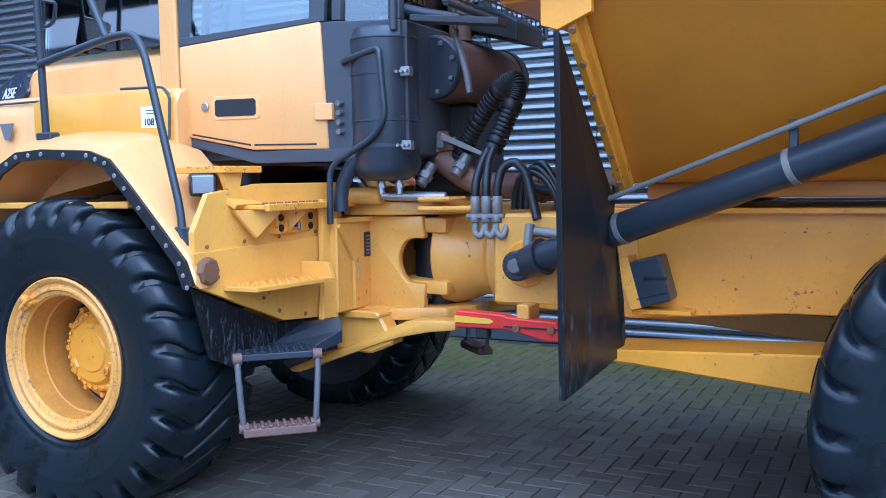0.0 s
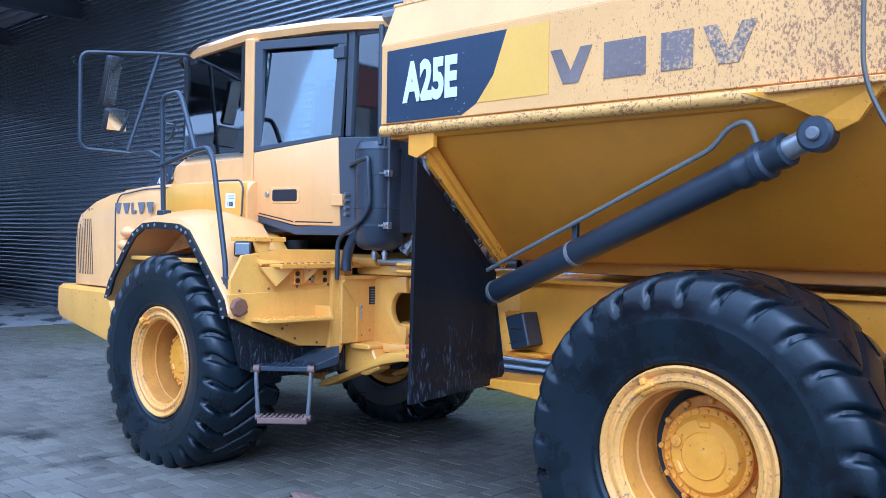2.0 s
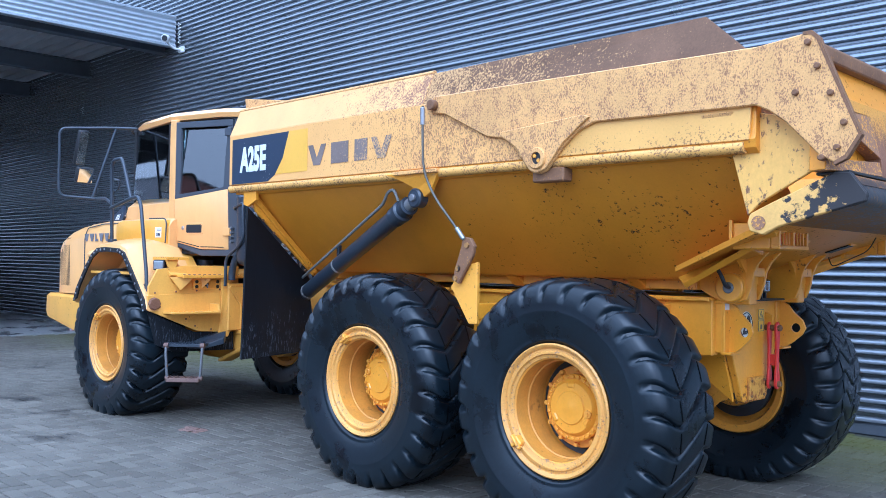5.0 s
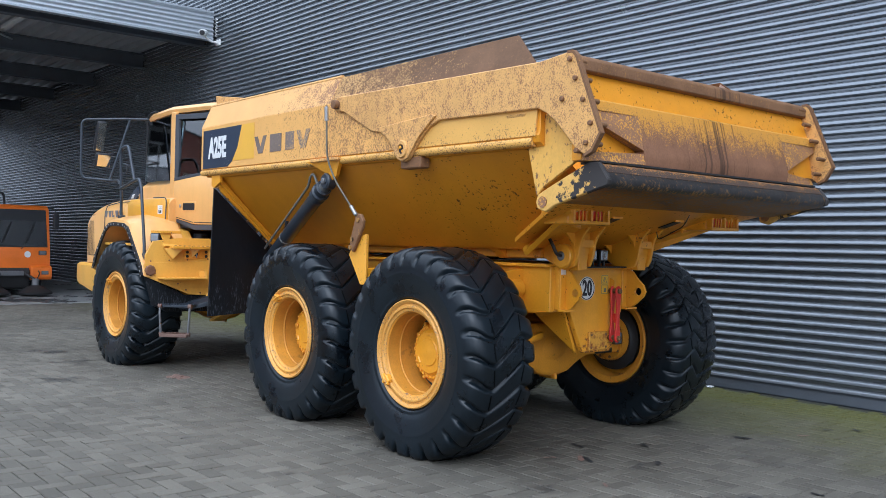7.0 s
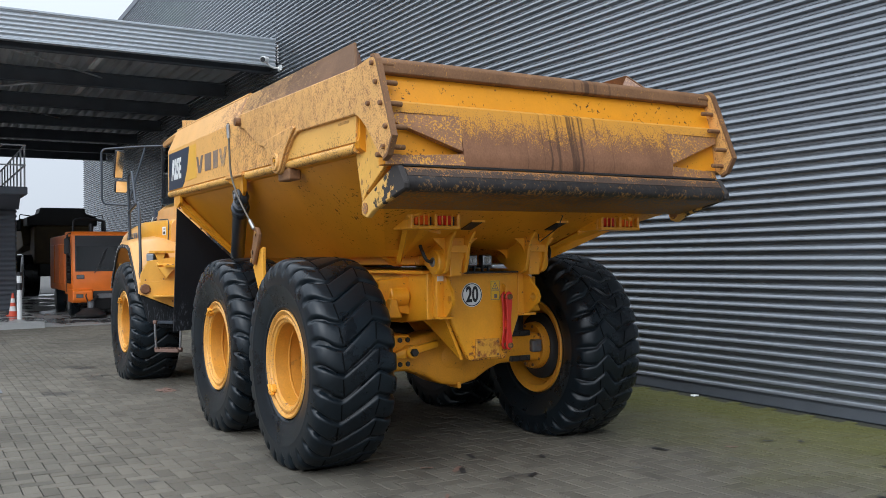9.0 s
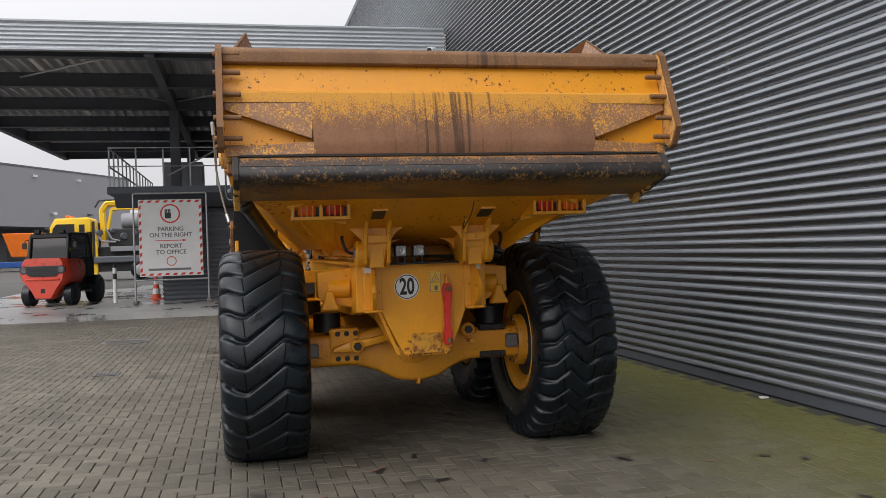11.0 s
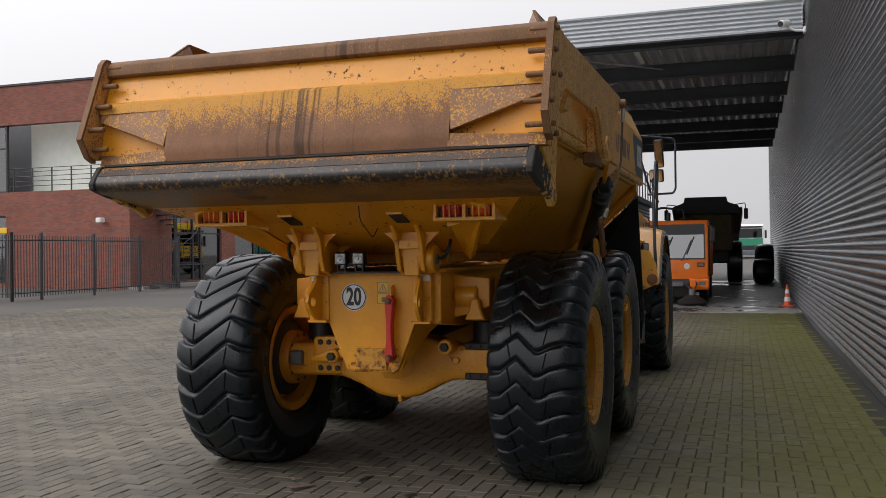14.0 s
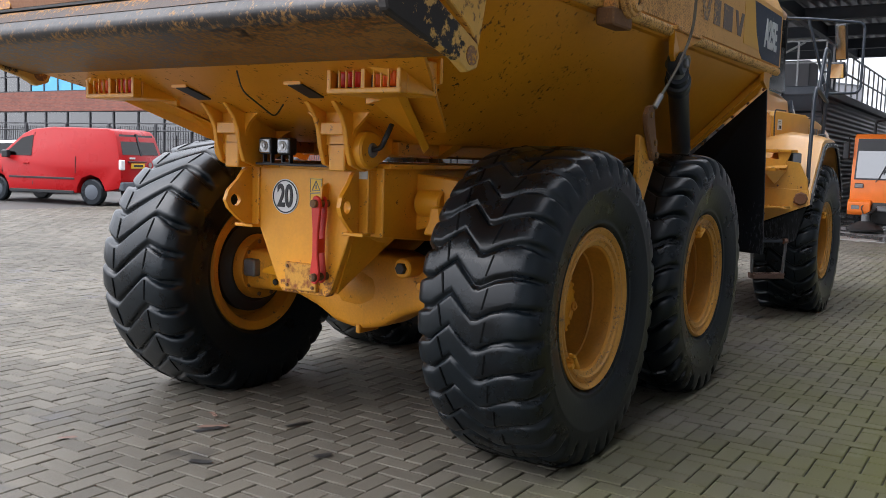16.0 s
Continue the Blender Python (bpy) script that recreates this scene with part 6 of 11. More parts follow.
        box(bm, -0.99, -0.75, min(s * 0.46, s * 0.56), max(s * 0.46, s * 0.56), 0.935, 0.955, 0.004)
        part("box_bracket", bm, "yellow", truck)
    both(side)


build_cylinders()

# ---- front unit: bonnet, fenders, cab ----


def build_bonnet():
    # bonnet: rounded section swept from the nose to the cab
    def sec(x, zt, zb, hw, rnd=0.16):
        o = [(-hw, zb), (-hw, zt - rnd), (-hw + 0.03, zt - rnd * 0.45), (-hw + 0.09, zt - rnd * 0.12), (-hw + 0.22, zt)]
        left = [(x, s, z) for s, z in o]
        return left + [(x, -s, z) for _, s, z in left[::-1]]
    bm = B()
    loft(bm, [sec(-5.60, 1.55, 1.16, 0.90, 0.12), sec(-5.55, 1.70, 1.15, 0.97), sec(-5.44, 1.82, 1.15, 1.01), sec(-5.25, 1.88, 1.15, 1.025), sec(-4.95, 1.935, 1.15, 1.03), sec(-4.72, 1.955, 1.15, 1.03)])
    skin = BVHTree.FromBMesh(bm)
    nose = part("bonnet_nose", bm, "yellow_clean", truck, "yellow bonnet nose with slotted grille", smooth=35)
    bm = B()
    loft(bm, [sec(-4.715, 1.962, 1.15, 1.034, 0.15), sec(-4.3, 1.985, 1.2, 1.03, 0.13), sec(-3.95, 1.995, 1.45, 0.985, 0.12), sec(-3.5, 2.0, 1.55, 0.875, 0.12), sec(-3.2, 2.0, 1.6, 0.81, 0.10)])
    bon = part("bonnet", bm, "yellow_clean", truck, "yellow engine bonnet", smooth=35)
    # raised cowl between bonnet and windscreen, with the dark type panel
    bm = B()
    def sec2(x, zt, hw):
        return [(x, -hw, 1.9), (x, -hw + 0.04, zt - 0.08), (x, -hw + 0.14, zt), (x, hw - 0.14, zt), (x, hw - 0.04, zt - 0.08), (x, hw, 1.9)]
    loft(bm, [sec2(-5.0, 1.93, 0.62), sec2(-4.65, 2.06, 0.70), sec2(-4.42, 2.16, 0.73), sec2(-4.36, 2.22, 0.74), sec2(-3.4, 2.24, 0.745), sec2(-3.30, 2.22, 0.745)])
    part("cowl", bm, "yellow_clean", truck, smooth=35)
    def side(s):
        bm = B()
        hull(bm, [(-4.98, s * 0.66, 1.965), (-4.40, s * 0.742, 2.16), (-4.36, s * 0.752, 2.03), (-4.40, s * 0.76, 1.985), (-4.9, s * 0.70, 1.965)],
             [(-4.98, s * 0.63, 1.965), (-4.40, s * 0.712, 2.16), (-4.36, s * 0.722, 2.03), (-4.40, s * 0.73, 1.985), (-4.9, s * 0.67, 1.965)], 0)
        part("cowl_decal", bm, "decal", truck, "dark blue-grey type panel")
        text_mesh("cowl_mark", "A25E", 0.09, "white", truck, pose(-4.50, s * 0.752, 2.03, 72, 0, -6 if s < 0 else 186), squeeze=0.6)
        # grille slots: slanting black strips on the nose flank in place of shaded recesses
        for k in range(9):
            rows = []
            for q in range(7):
                z = (1.80 - 0.16 * max(0, 3 - k) / 3) * (1 - q / 6) + 1.24 * q / 6
                x = -5.45 + 0.035 * k + 0.058 * q / 6
                row = []
                for dx in (-0.0065, 0.0065):
                    place = skin.ray_cast(Vector((x + dx, s * 2.0, z)), Vector((0, -s, 0)))[0]
                    y = place.y if place else s * 1.0
                    row += [(x + dx, y + s * 0.0015, z), (x + dx, y - s * 0.01, z)]
                rows.append([row[0], row[2], row[3], row[1]])
            bm = B()
            loft(bm, rows)
            part("grille_slot", bm, "black", nose)
        # panel gap and edge line of the bonnet lid
        bm = B()
        tube(bm, [(-4.71, s * 1.038, 1.20), (-4.71, s * 1.038, 1.80), (-4.66, s * 1.025, 1.90), (-4.3, s * 1.0, 1.94), (-3.95, s * 0.97, 1.945), (-3.25, s * 0.815, 1.95)], 0.006, 6, 0.04)
        part("lid_gap", bm, "cab_grey", bon)
        for a, b in ((-4.72, -4.61), (-4.585, -4.475), (-4.45, -4.375), (-4.35, -4.24), (-4.215, -4.105)):
            bm = B()
            m = (a + b) / 2
            y0, y1 = s * 1.036, s * 1.0385
            if b - a < 0.1:
                prism(bm, [(a, 1.835), (a + 0.03, 1.835), (a + 0.03, 1.775), (b, 1.775), (b, 1.75), (a, 1.75)], "y", y0, y1, 0)
            else:
                prism(bm, [(a, 1.835), (b, 1.835), (m + 0.02, 1.75), (m - 0.02, 1.75)], "y", y0, y1, 0)
            part("name_block", bm, "mark_clean", bon)
        # rounded blisters beside the wheel arch
        for x, z in ((-4.48, 1.60), (-4.53, 1.50)):
            bm = B()
            bmesh.ops.create_uvsphere(bm, u_segments=16, v_segments=10, radius=1, matrix=Matrix.Translation((x, s * 1.03, z)) @ Matrix.Diagonal((0.085, 0.07, 0.05, 1)))
            part("blister", bm, "yellow_clean", bon, smooth=60)
        # lid over the fender with inspection sticker; it narrows towards the cab
        def ly(x):
            return s * (1.015 - 0.235 * (x + 3.98))
        bm = B()
        out = [(-3.98, 1.70), (-3.26, 1.665), (-3.22, 1.70), (-3.22, 1.93), (-3.26, 1.97), (-3.9, 1.965), (-3.98, 1.93)]
        hull(bm, [(x, ly(x) + s * 0.006, z) for x, z in out], [(x, ly(x) - s * 0.10, z) for x, z in out], 0.015)
        part("fender_lid", bm, "yellow_lid", truck, "deep yellow lid over the fender", smooth=40)
        bm = B()
        out = [(-3.372, 1.785), (-3.285, 1.785), (-3.285, 1.89), (-3.372, 1.89)]
        hull(bm, [(x, ly(x) + s * 0.0085, z) for x, z in out], [(x, ly(x) + s * 0.005, z) for x, z in out], 0)
        st = part("sticker", bm, "white", truck, "white inspection sticker with number")
        turn = 0 if s < 0 else 180
        text_mesh("sticker_number", "108", 0.05, "black", st, pose(-3.3285, ly(-3.3285) + s * 0.010, 1.812, 90, 0, turn + (13.2 if s < 0 else -13.2)), squeeze=0.8)
        bm = B()
        for z0 in (1.852, 1.868):
            out = [(-3.345, z0), (-3.292, z0), (-3.292, z0 + 0.006), (-3.345, z0 + 0.006)]
            hull(bm, [(x, ly(x) + s * 0.0095, z) for x, z in out], [(x, ly(x) + s * 0.008, z) for x, z in out], 0)
        part("sticker_bars", bm, "mark_clean", st)
        bm = B()
        tube(bm, [(-3.27, ly(-3.27) + s * 0.008, 1.68), (-3.225, ly(-3.22) + s * 0.008, 1.72), (-3.215, ly(-3.22) + s * 0.004, 1.94), (-3.26, ly(-3.26) - s * 0.01, 1.985), (-3.5, ly(-3.5) - s * 0.02, 1.985)], 0.007, 6, 0.03)
        part("seal_strip", bm, "cab_grey", truck)
    both(side)
    # bumper: deep rounded nose block
    bm = B()
    def bsec(x, zt, zb, hw):
        return [(x, -hw, zb), (x, -hw - 0.015, zb + 0.06), (x, -hw - 0.01, zt - 0.03), (x, -hw + 0.03, zt), (x, hw - 0.03, zt), (x, hw + 0.01, zt - 0.03), (x, hw + 0.015, zb + 0.06), (x, hw, zb)]
    loft(bm, [bsec(-5.79, 1.10, 0.96, 0.88), bsec(-5.77, 1.125, 0.90, 0.98), bsec(-5.69, 1.14, 0.865, 1.05), bsec(-5.56, 1.14, 0.85, 1.075), bsec(-4.75, 1.135, 0.72, 1.08), bsec(-4.52, 0.80, 0.66, 1.08)])
    part("bumper", bm, "yellow_front", truck, "deep yellow front bumper block", smooth=30)
    bm = B()
    box(bm, -5.4, -4.4, -0.85, 0.85, 0.9, 1.25, 0.02)
    part("front_frame", bm, "frame_dark", truck)


build_bonnet()


def build_fenders():
    arc = [(-4.26, 1.10), (-4.19, 1.24), (-3.98, 1.47), (-3.84, 1.60), (-3.70, 1.665), (-3.52, 1.675), (-3.22, 1.66), (-3.10, 1.62), (-2.98, 1.50), (-2.82, 1.33), (-2.68, 1.18), (-2.64, 1.08)]
    inn = [(-4.10, 1.16), (-4.03, 1.28), (-3.89, 1.43), (-3.78, 1.53), (-3.67, 1.585), (-3.52, 1.59), (-3.25, 1.58), (-3.16, 1.55), (-3.07, 1.46), (-2.91, 1.29), (-2.78, 1.14), (-2.74, 1.04)]
    inn = [(x * 0.55 + a * 0.45, z * 0.55 + b * 0.45) for (x, z), (a, b) in zip(inn, arc)]
    def side(s):
        # curved sheet from the bonnet out to the edge
        bm = B()
        rows = []
        for (x, z), up in zip(arc, (0.0, 0.02, 0.05, 0.07, 0.07, 0.06, 0.05, 0.05, 0.06, 0.07, 0.06, 0.03)):
            sx = 1 if x < -3.5 else -1
            rows.append([(x, s * 1.335, z), (x + 0.002 * sx, s * 1.325, z + 0.03), (x + 0.01 * sx, s * 1.22, z + 0.035 + up * 0.5), (x + 0.02 * sx, s * 0.96, z + 0.04 + up), (x + 0.02 * sx, s * 0.74, z + 0.05), (x, s * 0.74, z - 0.02), (x, s * 1.31, z - 0.02)])
        loft(bm, rows)
        f = part("fender", bm, "yellow_clean", truck, "angular yellow front fender", smooth=25)
        bm = B()
        rows = []
        for (x, z), (u, w) in zip(arc, inn):
            rows.append([(x, s * 1.352, z), (x, s * 1.335, z), (u, s * 1.335, w), (u, s * 1.352, w)])
        loft(bm, rows)
        t = part("fender_edge", bm, "black", f, "black rubber fender edging with bolts", smooth=20)
        places = [((a[0] + b[0]) / 2, s * 1.352, (a[1] + b[1]) / 2) for a, b in zip(arc, inn)]
        mids = [tuple((p + q) / 2 for p, q in zip(u, v)) for u, v in zip(places, places[1:])]
        add_bolts(t, places + mids, (0, s, 0), 0.011, 0.008, "steel")
        # inner wheel arch sheets
        bm = B()
        rows = [[(x, s * 0.88, z - 0.02), (x, s * 0.88, z - 0.04), (x, s * 0.60, z - 0.05), (x, s * 0.60, z - 0.03)] for x, z in arc]
        loft(bm, rows)
        part("wheel_arch", bm, "yellow_front", f, smooth=25)
        # plain dark plate closing the space inside the wheel arch
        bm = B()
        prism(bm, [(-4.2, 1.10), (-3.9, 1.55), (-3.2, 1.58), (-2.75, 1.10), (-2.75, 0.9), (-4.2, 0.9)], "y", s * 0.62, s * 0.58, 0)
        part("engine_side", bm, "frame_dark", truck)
        bm = B()
        box(bm, -3.95, -3.05, min(s * 1.3, s * 0.62), max(s * 1.3, s * 0.62), 1.40, 1.43, 0.005)
        part("arch_stay", bm, "yellow_front", f)
        # rear wall of the fender, slanting slightly inwards, in two overlapping sheets
        def w(y, z, o=0.0):
            t = (abs(y) - 0.5) / 0.79
            return (-2.52 - 0.15 * t + o, s * abs(y), z)
        up = [(1.30, 1.20), (1.30, 1.30), (1.22, 1.46), (0.95, 1.50), (0.42, 1.50), (0.42, 1.24)]
        bm = B()
        hull(bm, [w(y, z) for y, z in up], [w(y, z, -0.03) for y, z in up], 0.003)
        part("rear_sheet", bm, "yellow_front", truck)
        lo = [(1.315, 1.21), (0.42, 1.25), (0.42, 0.86), (0.60, 0.845), (0.83, 0.86), (1.315, 1.07)]
        bm = B()
        hull(bm, [w(y, z, 0.012) for y, z in lo], [w(y, z, -0.02) for y, z in lo], 0.003)
        part("lower_sheet", bm, "yellow_front", truck)
        add_bolts(truck, [w(y, z, 0.014) for y, z in ((1.25, 1.235), (1.05, 1.245), (0.85, 1.255), (0.62, 1.265), (1.2, 1.10), (1.05, 1.04), (0.95, 0.98), (0.86, 0.91), (0.7, 0.875), (0.55, 0.87))], (1, 0, 0), 0.010, 0.008, "rust")
        bm = B()
        lathe(bm, [(0, 0.062), (0.022, 0.062), (0.03, 0.05), (0.03, 0.001)], w(1.255, 1.13, 0.012), (1, 0, 0), 8)
        part("reflector", bm, "rust", truck, "rust-brown reflector plate")
        # step pad of folded tread plate
        bm = B()
        hull(bm, [w(1.17, 1.055, 0.015), w(0.72, 1.06, 0.015), w(0.72, 1.06, 0.20), w(1.17, 1.055, 0.20)], [w(1.17, 1.035, 0.015), w(0.72, 1.04, 0.015), w(0.72, 1.04, 0.20), w(1.17, 1.035, 0.20)], 0.003)
        st = part("step_pad", bm, "yellow_front", truck, "yellow folded tread step")
        bm = B()
        hull(bm, [w(0.72, 1.045, 0.015), w(0.72, 1.13, 0.015), w(0.72, 1.13, 0.17), w(0.72, 1.045, 0.20)], [w(0.70, 1.045, 0.015), w(0.70, 1.13, 0.015), w(0.70, 1.13, 0.17), w(0.70, 1.045, 0.20)], 0.003)
        part("pad_cheek", bm, "yellow_front", st)
        for k in range(9):
            for j in range(3):
                bm = B()
                cyl(bm, w(1.12 - 0.045 * k, 1.055, 0.05 + 0.05 * j), w(1.12 - 0.045 * k, 1.064, 0.05 + 0.05 * j), 0.012, 6)
                part("pad_stud", bm, "yellow_scuff", st)
        # upright bracket beside the pad
        bm = B()
        hull(bm, [w(0.62, 1.42, 0.03), w(0.52, 1.42, 0.03), w(0.52, 0.88, 0.03), w(0.56, 0.80, 0.05), w(0.66, 0.80, 0.05), w(0.62, 0.95, 0.03)], [w(0.62, 1.42, 0.06), w(0.52, 1.42, 0.06), w(0.52, 0.88, 0.06), w(0.56, 0.80, 0.08), w(0.66, 0.80, 0.08), w(0.62, 0.95, 0.06)], 0.004)
        part("upright_bracket", bm, "yellow_front", truck)
        # walkway deck and its gussets
        bm = B()
        box(bm, -3.05, -2.47, min(s * 1.06, s * 0.36), max(s * 1.06, s * 0.36), 1.385, 1.405, 0.004)
        dk = part("walkway", bm, "yellow_scuff", truck, "worn yellow tread-plate walkway")
        bm = B()
        box(bm, -2.48, -2.455, min(s * 1.06, s * 0.36), max(s * 1.06, s * 0.36), 1.378, 1.41, 0.003)
        part("walkway_edge", bm, "yellow_scuff", dk)
        for y in (1.03, 0.82):
            bm = B()
            hull(bm, [(-2.60, s * (y + 0.09), 1.385), (-2.47, s * (y - 0.09), 1.385), (-2.55, s * y, 1.26)], [(-2.62, s * (y + 0.09), 1.385), (-2.49, s * (y - 0.09), 1.385), (-2.57, s * y, 1.26)], 0.002)
            part("gusset", bm, "yellow_front", dk)
        for k in range(12):
            bm = B()
            cyl(bm, (-2.51, s * (1.02 - 0.055 * k), 1.405), (-2.51, s * (1.02 - 0.055 * k), 1.416), 0.014, 6)
            part("deck_stud", bm, "step_rust", dk)
        # sloping cover beside the lamp
        bm = B()
        hull(bm, [(-2.90, s * 1.15, 1.58), (-2.62, s * 1.15, 1.58), (-2.60, s * 0.92, 1.58), (-2.9, s * 0.92, 1.58)], [(-2.90, s * 1.15, 1.55), (-2.62, s * 1.15, 1.55), (-2.60, s * 0.92, 1.55), (-2.9, s * 0.92, 1.55)], 0.003)
        part("upper_step", bm, "yellow_scuff", dk)
        bm = B()
        hull(bm, [(-2.64, s * 1.14, 1.55), (-2.63, s * 1.02, 1.55), (-2.62, s * 1.08, 1.38)], [(-2.67, s * 1.14, 1.55), (-2.66, s * 1.02, 1.55), (-2.65, s * 1.08, 1.38)], 0.002)
        part("upper_gusset", bm, "yellow_front", dk)
        bm = B()
        hull(bm, [(-2.85, s * 1.12, 1.55), (-2.85, s * 0.94, 1.55), (-2.58, s * 0.94, 1.41), (-2.58, s * 1.12, 1.41)], [(-2.87, s * 1.12, 1.53), (-2.87, s * 0.94, 1.53), (-2.60, s * 0.94, 1.39), (-2.60, s * 1.12, 1.39)], 0.002)
        part("sloping_cover", bm, "yellow_front", dk)
        # side lamp on its bracket, turned outwards
        at = Matrix.Translation((-2.745, s * 1.15, 1.50)) @ Matrix.Rotation(radians(s * 48), 4, "Z")
        bm = B()
        box(bm, -0.05, 0.04, -0.06, 0.06, -0.052, 0.052, 0.018, 2)
        lm = part("side_lamp", bm, "black", truck, "square black work lamp with clear lens", smooth=40, at=at)
        bm = B()
        box(bm, 0.038, 0.048, -0.048, 0.048, -0.040, 0.040, 0.008)
        part("lens", bm, "lens_clear", lm)
        bm = B()
        box(bm, -0.02, 0.01, -0.012, 0.012, -0.14, -0.045, 0.003)
        part("foot", bm, "black", lm)
        # bracket with round socket ports under the walkway's edge
        bm = B()
        box(bm, -2.60, -2.545, min(s * 0.89, s * 0.61), max(s * 0.89, s * 0.61), 1.268, 1.368, 0.005)
        vb = part("valve_block", bm, "yellow_scuff", truck, "yellow bracket with round socket ports")
        for y, z in ((0.865, 1.295), (0.865, 1.342), (0.635, 1.295), (0.635, 1.342), (0.76, 1.318)):
            bm = B()
            cyl(bm, (-2.548, s * y, z), (-2.539, s * y, z), 0.017 if y != 0.76 else 0.024, 14)
            part("port", bm, "frame_dark", vb)
        bm = B()
        tube(bm, [(-2.54, s * 0.76, 1.318), (-2.52, s * 0.76, 1.318), (-2.515, s * 0.765, 1.28)], 0.008, 6, 0.01)
        part("plug_cap", bm, "greysteel", vb, smooth=60)
        for y in (0.70, 0.82):
            bm = B()
            box(bm, -2.547, -2.538, s * y - 0.012, s * y + 0.012, 1.276, 1.36, 0.002)
            part("clip", bm, "yellow_scuff", vb)
        # mudguard skirt below the sheets
        sk = [(1.30, 1.06), (0.85, 0.85), (0.45, 0.84), (0.45, 0.66), (1.05, 0.66), (1.22, 0.74)]
        bm = B()
        hull(bm, [w(y, z, -0.02) for y, z in sk], [w(y, z, -0.035) for y, z in sk], 0.002)
        part("skirt", bm, "flap", truck, "black rubber skirt")
        # hanging step: platform, hangers and rung, set aslant
        m = pose(-2.455, s * 1.035, 0.735, 0, 0, s * -42.6 if s < 0 else -42.6)
        m = Matrix.Translation((-2.455, s * 1.035, 0.735)) @ Matrix.Rotation(radians(42.6 if s < 0 else -42.6), 4, "Z")
        q = 1 if s < 0 else -1
        bm = B()
        box(bm, -0.185, 0.185, min(0, q * 0.36), max(0, q * 0.36), -0.015, 0.015, 0.004)
        plat = part("step_platform", bm, "navy", truck, "grey grated steel access step", at=m)
        for k in range(10):
            for j in range(6):
                bm = B()
                cyl(bm, (-0.16 + 0.035 * k, q * (0.04 + 0.055 * j), 0.015), (-0.16 + 0.035 * k, q * (0.04 + 0.055 * j), 0.023), 0.011, 6)
                part("grip_stud", bm, "navy", plat)
        for x in (-0.175, 0.175):
            bm = B()
            tube(bm, [(x, 0, 0.02), (x, -q * 0.012, -0.06), (x * 0.92, -q * 0.01, -0.28), (x * 0.88, 0, -0.33)], 0.014, 8, 0.05)
            part("hanger", bm, "greysteel", plat, smooth=50)
            bm = B()
            cyl(bm, (x - 0.02, 0, 0.0), (x + 0.02, 0, 0.0), 0.026, 10)
            part("hanger_knuckle", bm, "step_rust", plat, smooth=40)
            bm = B()
            cyl(bm, (x * 0.9 - 0.02, 0, -0.31), (x * 0.9 + 0.02, 0, -0.31), 0.024, 10)
            part("hanger_knuckle", bm, "step_rust", plat, smooth=40)
        bm = B()
        box(bm, -0.16, 0.16, -0.05, 0.05, -0.345, -0.305, 0.006)
        part("rung", bm, "step_rust", plat, "rusty lower rung")
        for k in range(9):
            bm = B()
            box(bm, -0.15 + 0.033 * k, -0.135 + 0.033 * k, -0.05, 0.05, -0.305, -0.295, 0.002)
            part("tread_cleat", bm, "step_rust", plat)
        bm = B()
        hull(bm, [(-2.75, s * 0.72, 0.80), (-2.40, s * 0.62, 0.86), (-2.36, s * 0.66, 0.80), (-2.45, s * 0.85, 0.72), (-2.70, s * 0.95, 0.72)], [(-2.75, s * 0.72, 0.72), (-2.40, s * 0.62, 0.76), (-2.36, s * 0.66, 0.74), (-2.45, s * 0.85, 0.69), (-2.70, s * 0.95, 0.69)], 0.004)
        part("step_arm", bm, "navy", truck)
        # handrail over the fender
        bm = B()
        tube(bm, [(-3.64, s * 1.22, 1.70), (-3.64, s * 1.24, 2.50), (-3.60, s * 1.24, 2.57), (-3.42, s * 1.24, 2.58), (-3.37, s * 1.24, 2.52), (-3.20, s * 1.24, 2.17)], 0.018, 10, 0.06)
        hr = part("handrail", bm, "navy", truck, "blue-grey tubular handrail", smooth=60)
        bm = B()
        tube(bm, [(-3.64, s * 1.24, 2.08), (-3.18, s * 1.24, 2.165), (-3.02, s * 1.25, 2.17), (-2.96, s * 1.25, 2.08), (-2.76, s * 1.28, 1.40), (-2.74, s * 1.29, 1.27)], 0.018, 10, 0.07)
        part("rail_bow", bm, "navy", hr, smooth=60)
        bm = B()
        box(bm, -3.68, -3.58, min(s * 1.19, s * 1.25), max(s * 1.19, s * 1.25), 1.66, 1.76, 0.006)
        part("rail_foot", bm, "navy", hr)
        bm = B()
        box(bm, -2.78, -2.70, s * 1.295 - 0.008, s * 1.295 + 0.008, 1.24, 1.32, 0.005)
        part("rail_foot", bm, "navy", hr)
        bm = B()
        tube(bm, [(-3.64, s * 1.24, 2.26), (-3.64, s * 1.19, 2.26), (-3.60, s * 1.18, 2.28), (-3.58, s * 1.18, 2.37), (-3.62, s * 1.22, 2.38)], 0.010, 6, 0.02)
        part("rail_catch", bm, "navy", hr, smooth=60)
        # mirror frame and mirrors
        o = Vector((-4.58, s * 1.40, 0))
        i = Vector((-4.22, s * 0.60, 0))
        def P(t, z):
            p = o.lerp(i, t)
            return (p.x, p.y, z)
        bm = B()
        tube(bm, [P(0.98, 3.03), P(0.6, 3.02), P(0.04, 2.985), P(0, 2.94), P(0, 2.30), P(0.04, 2.24), P(0.45, 2.22), (-3.95, s * 1.16, 2.20), (-3.66, s * 1.23, 2.13)], 0.015, 8, 0.05)
        mf = part("mirror_frame", bm, "navy", truck, "tubular mirror frame", smooth=60)
        bm = B()
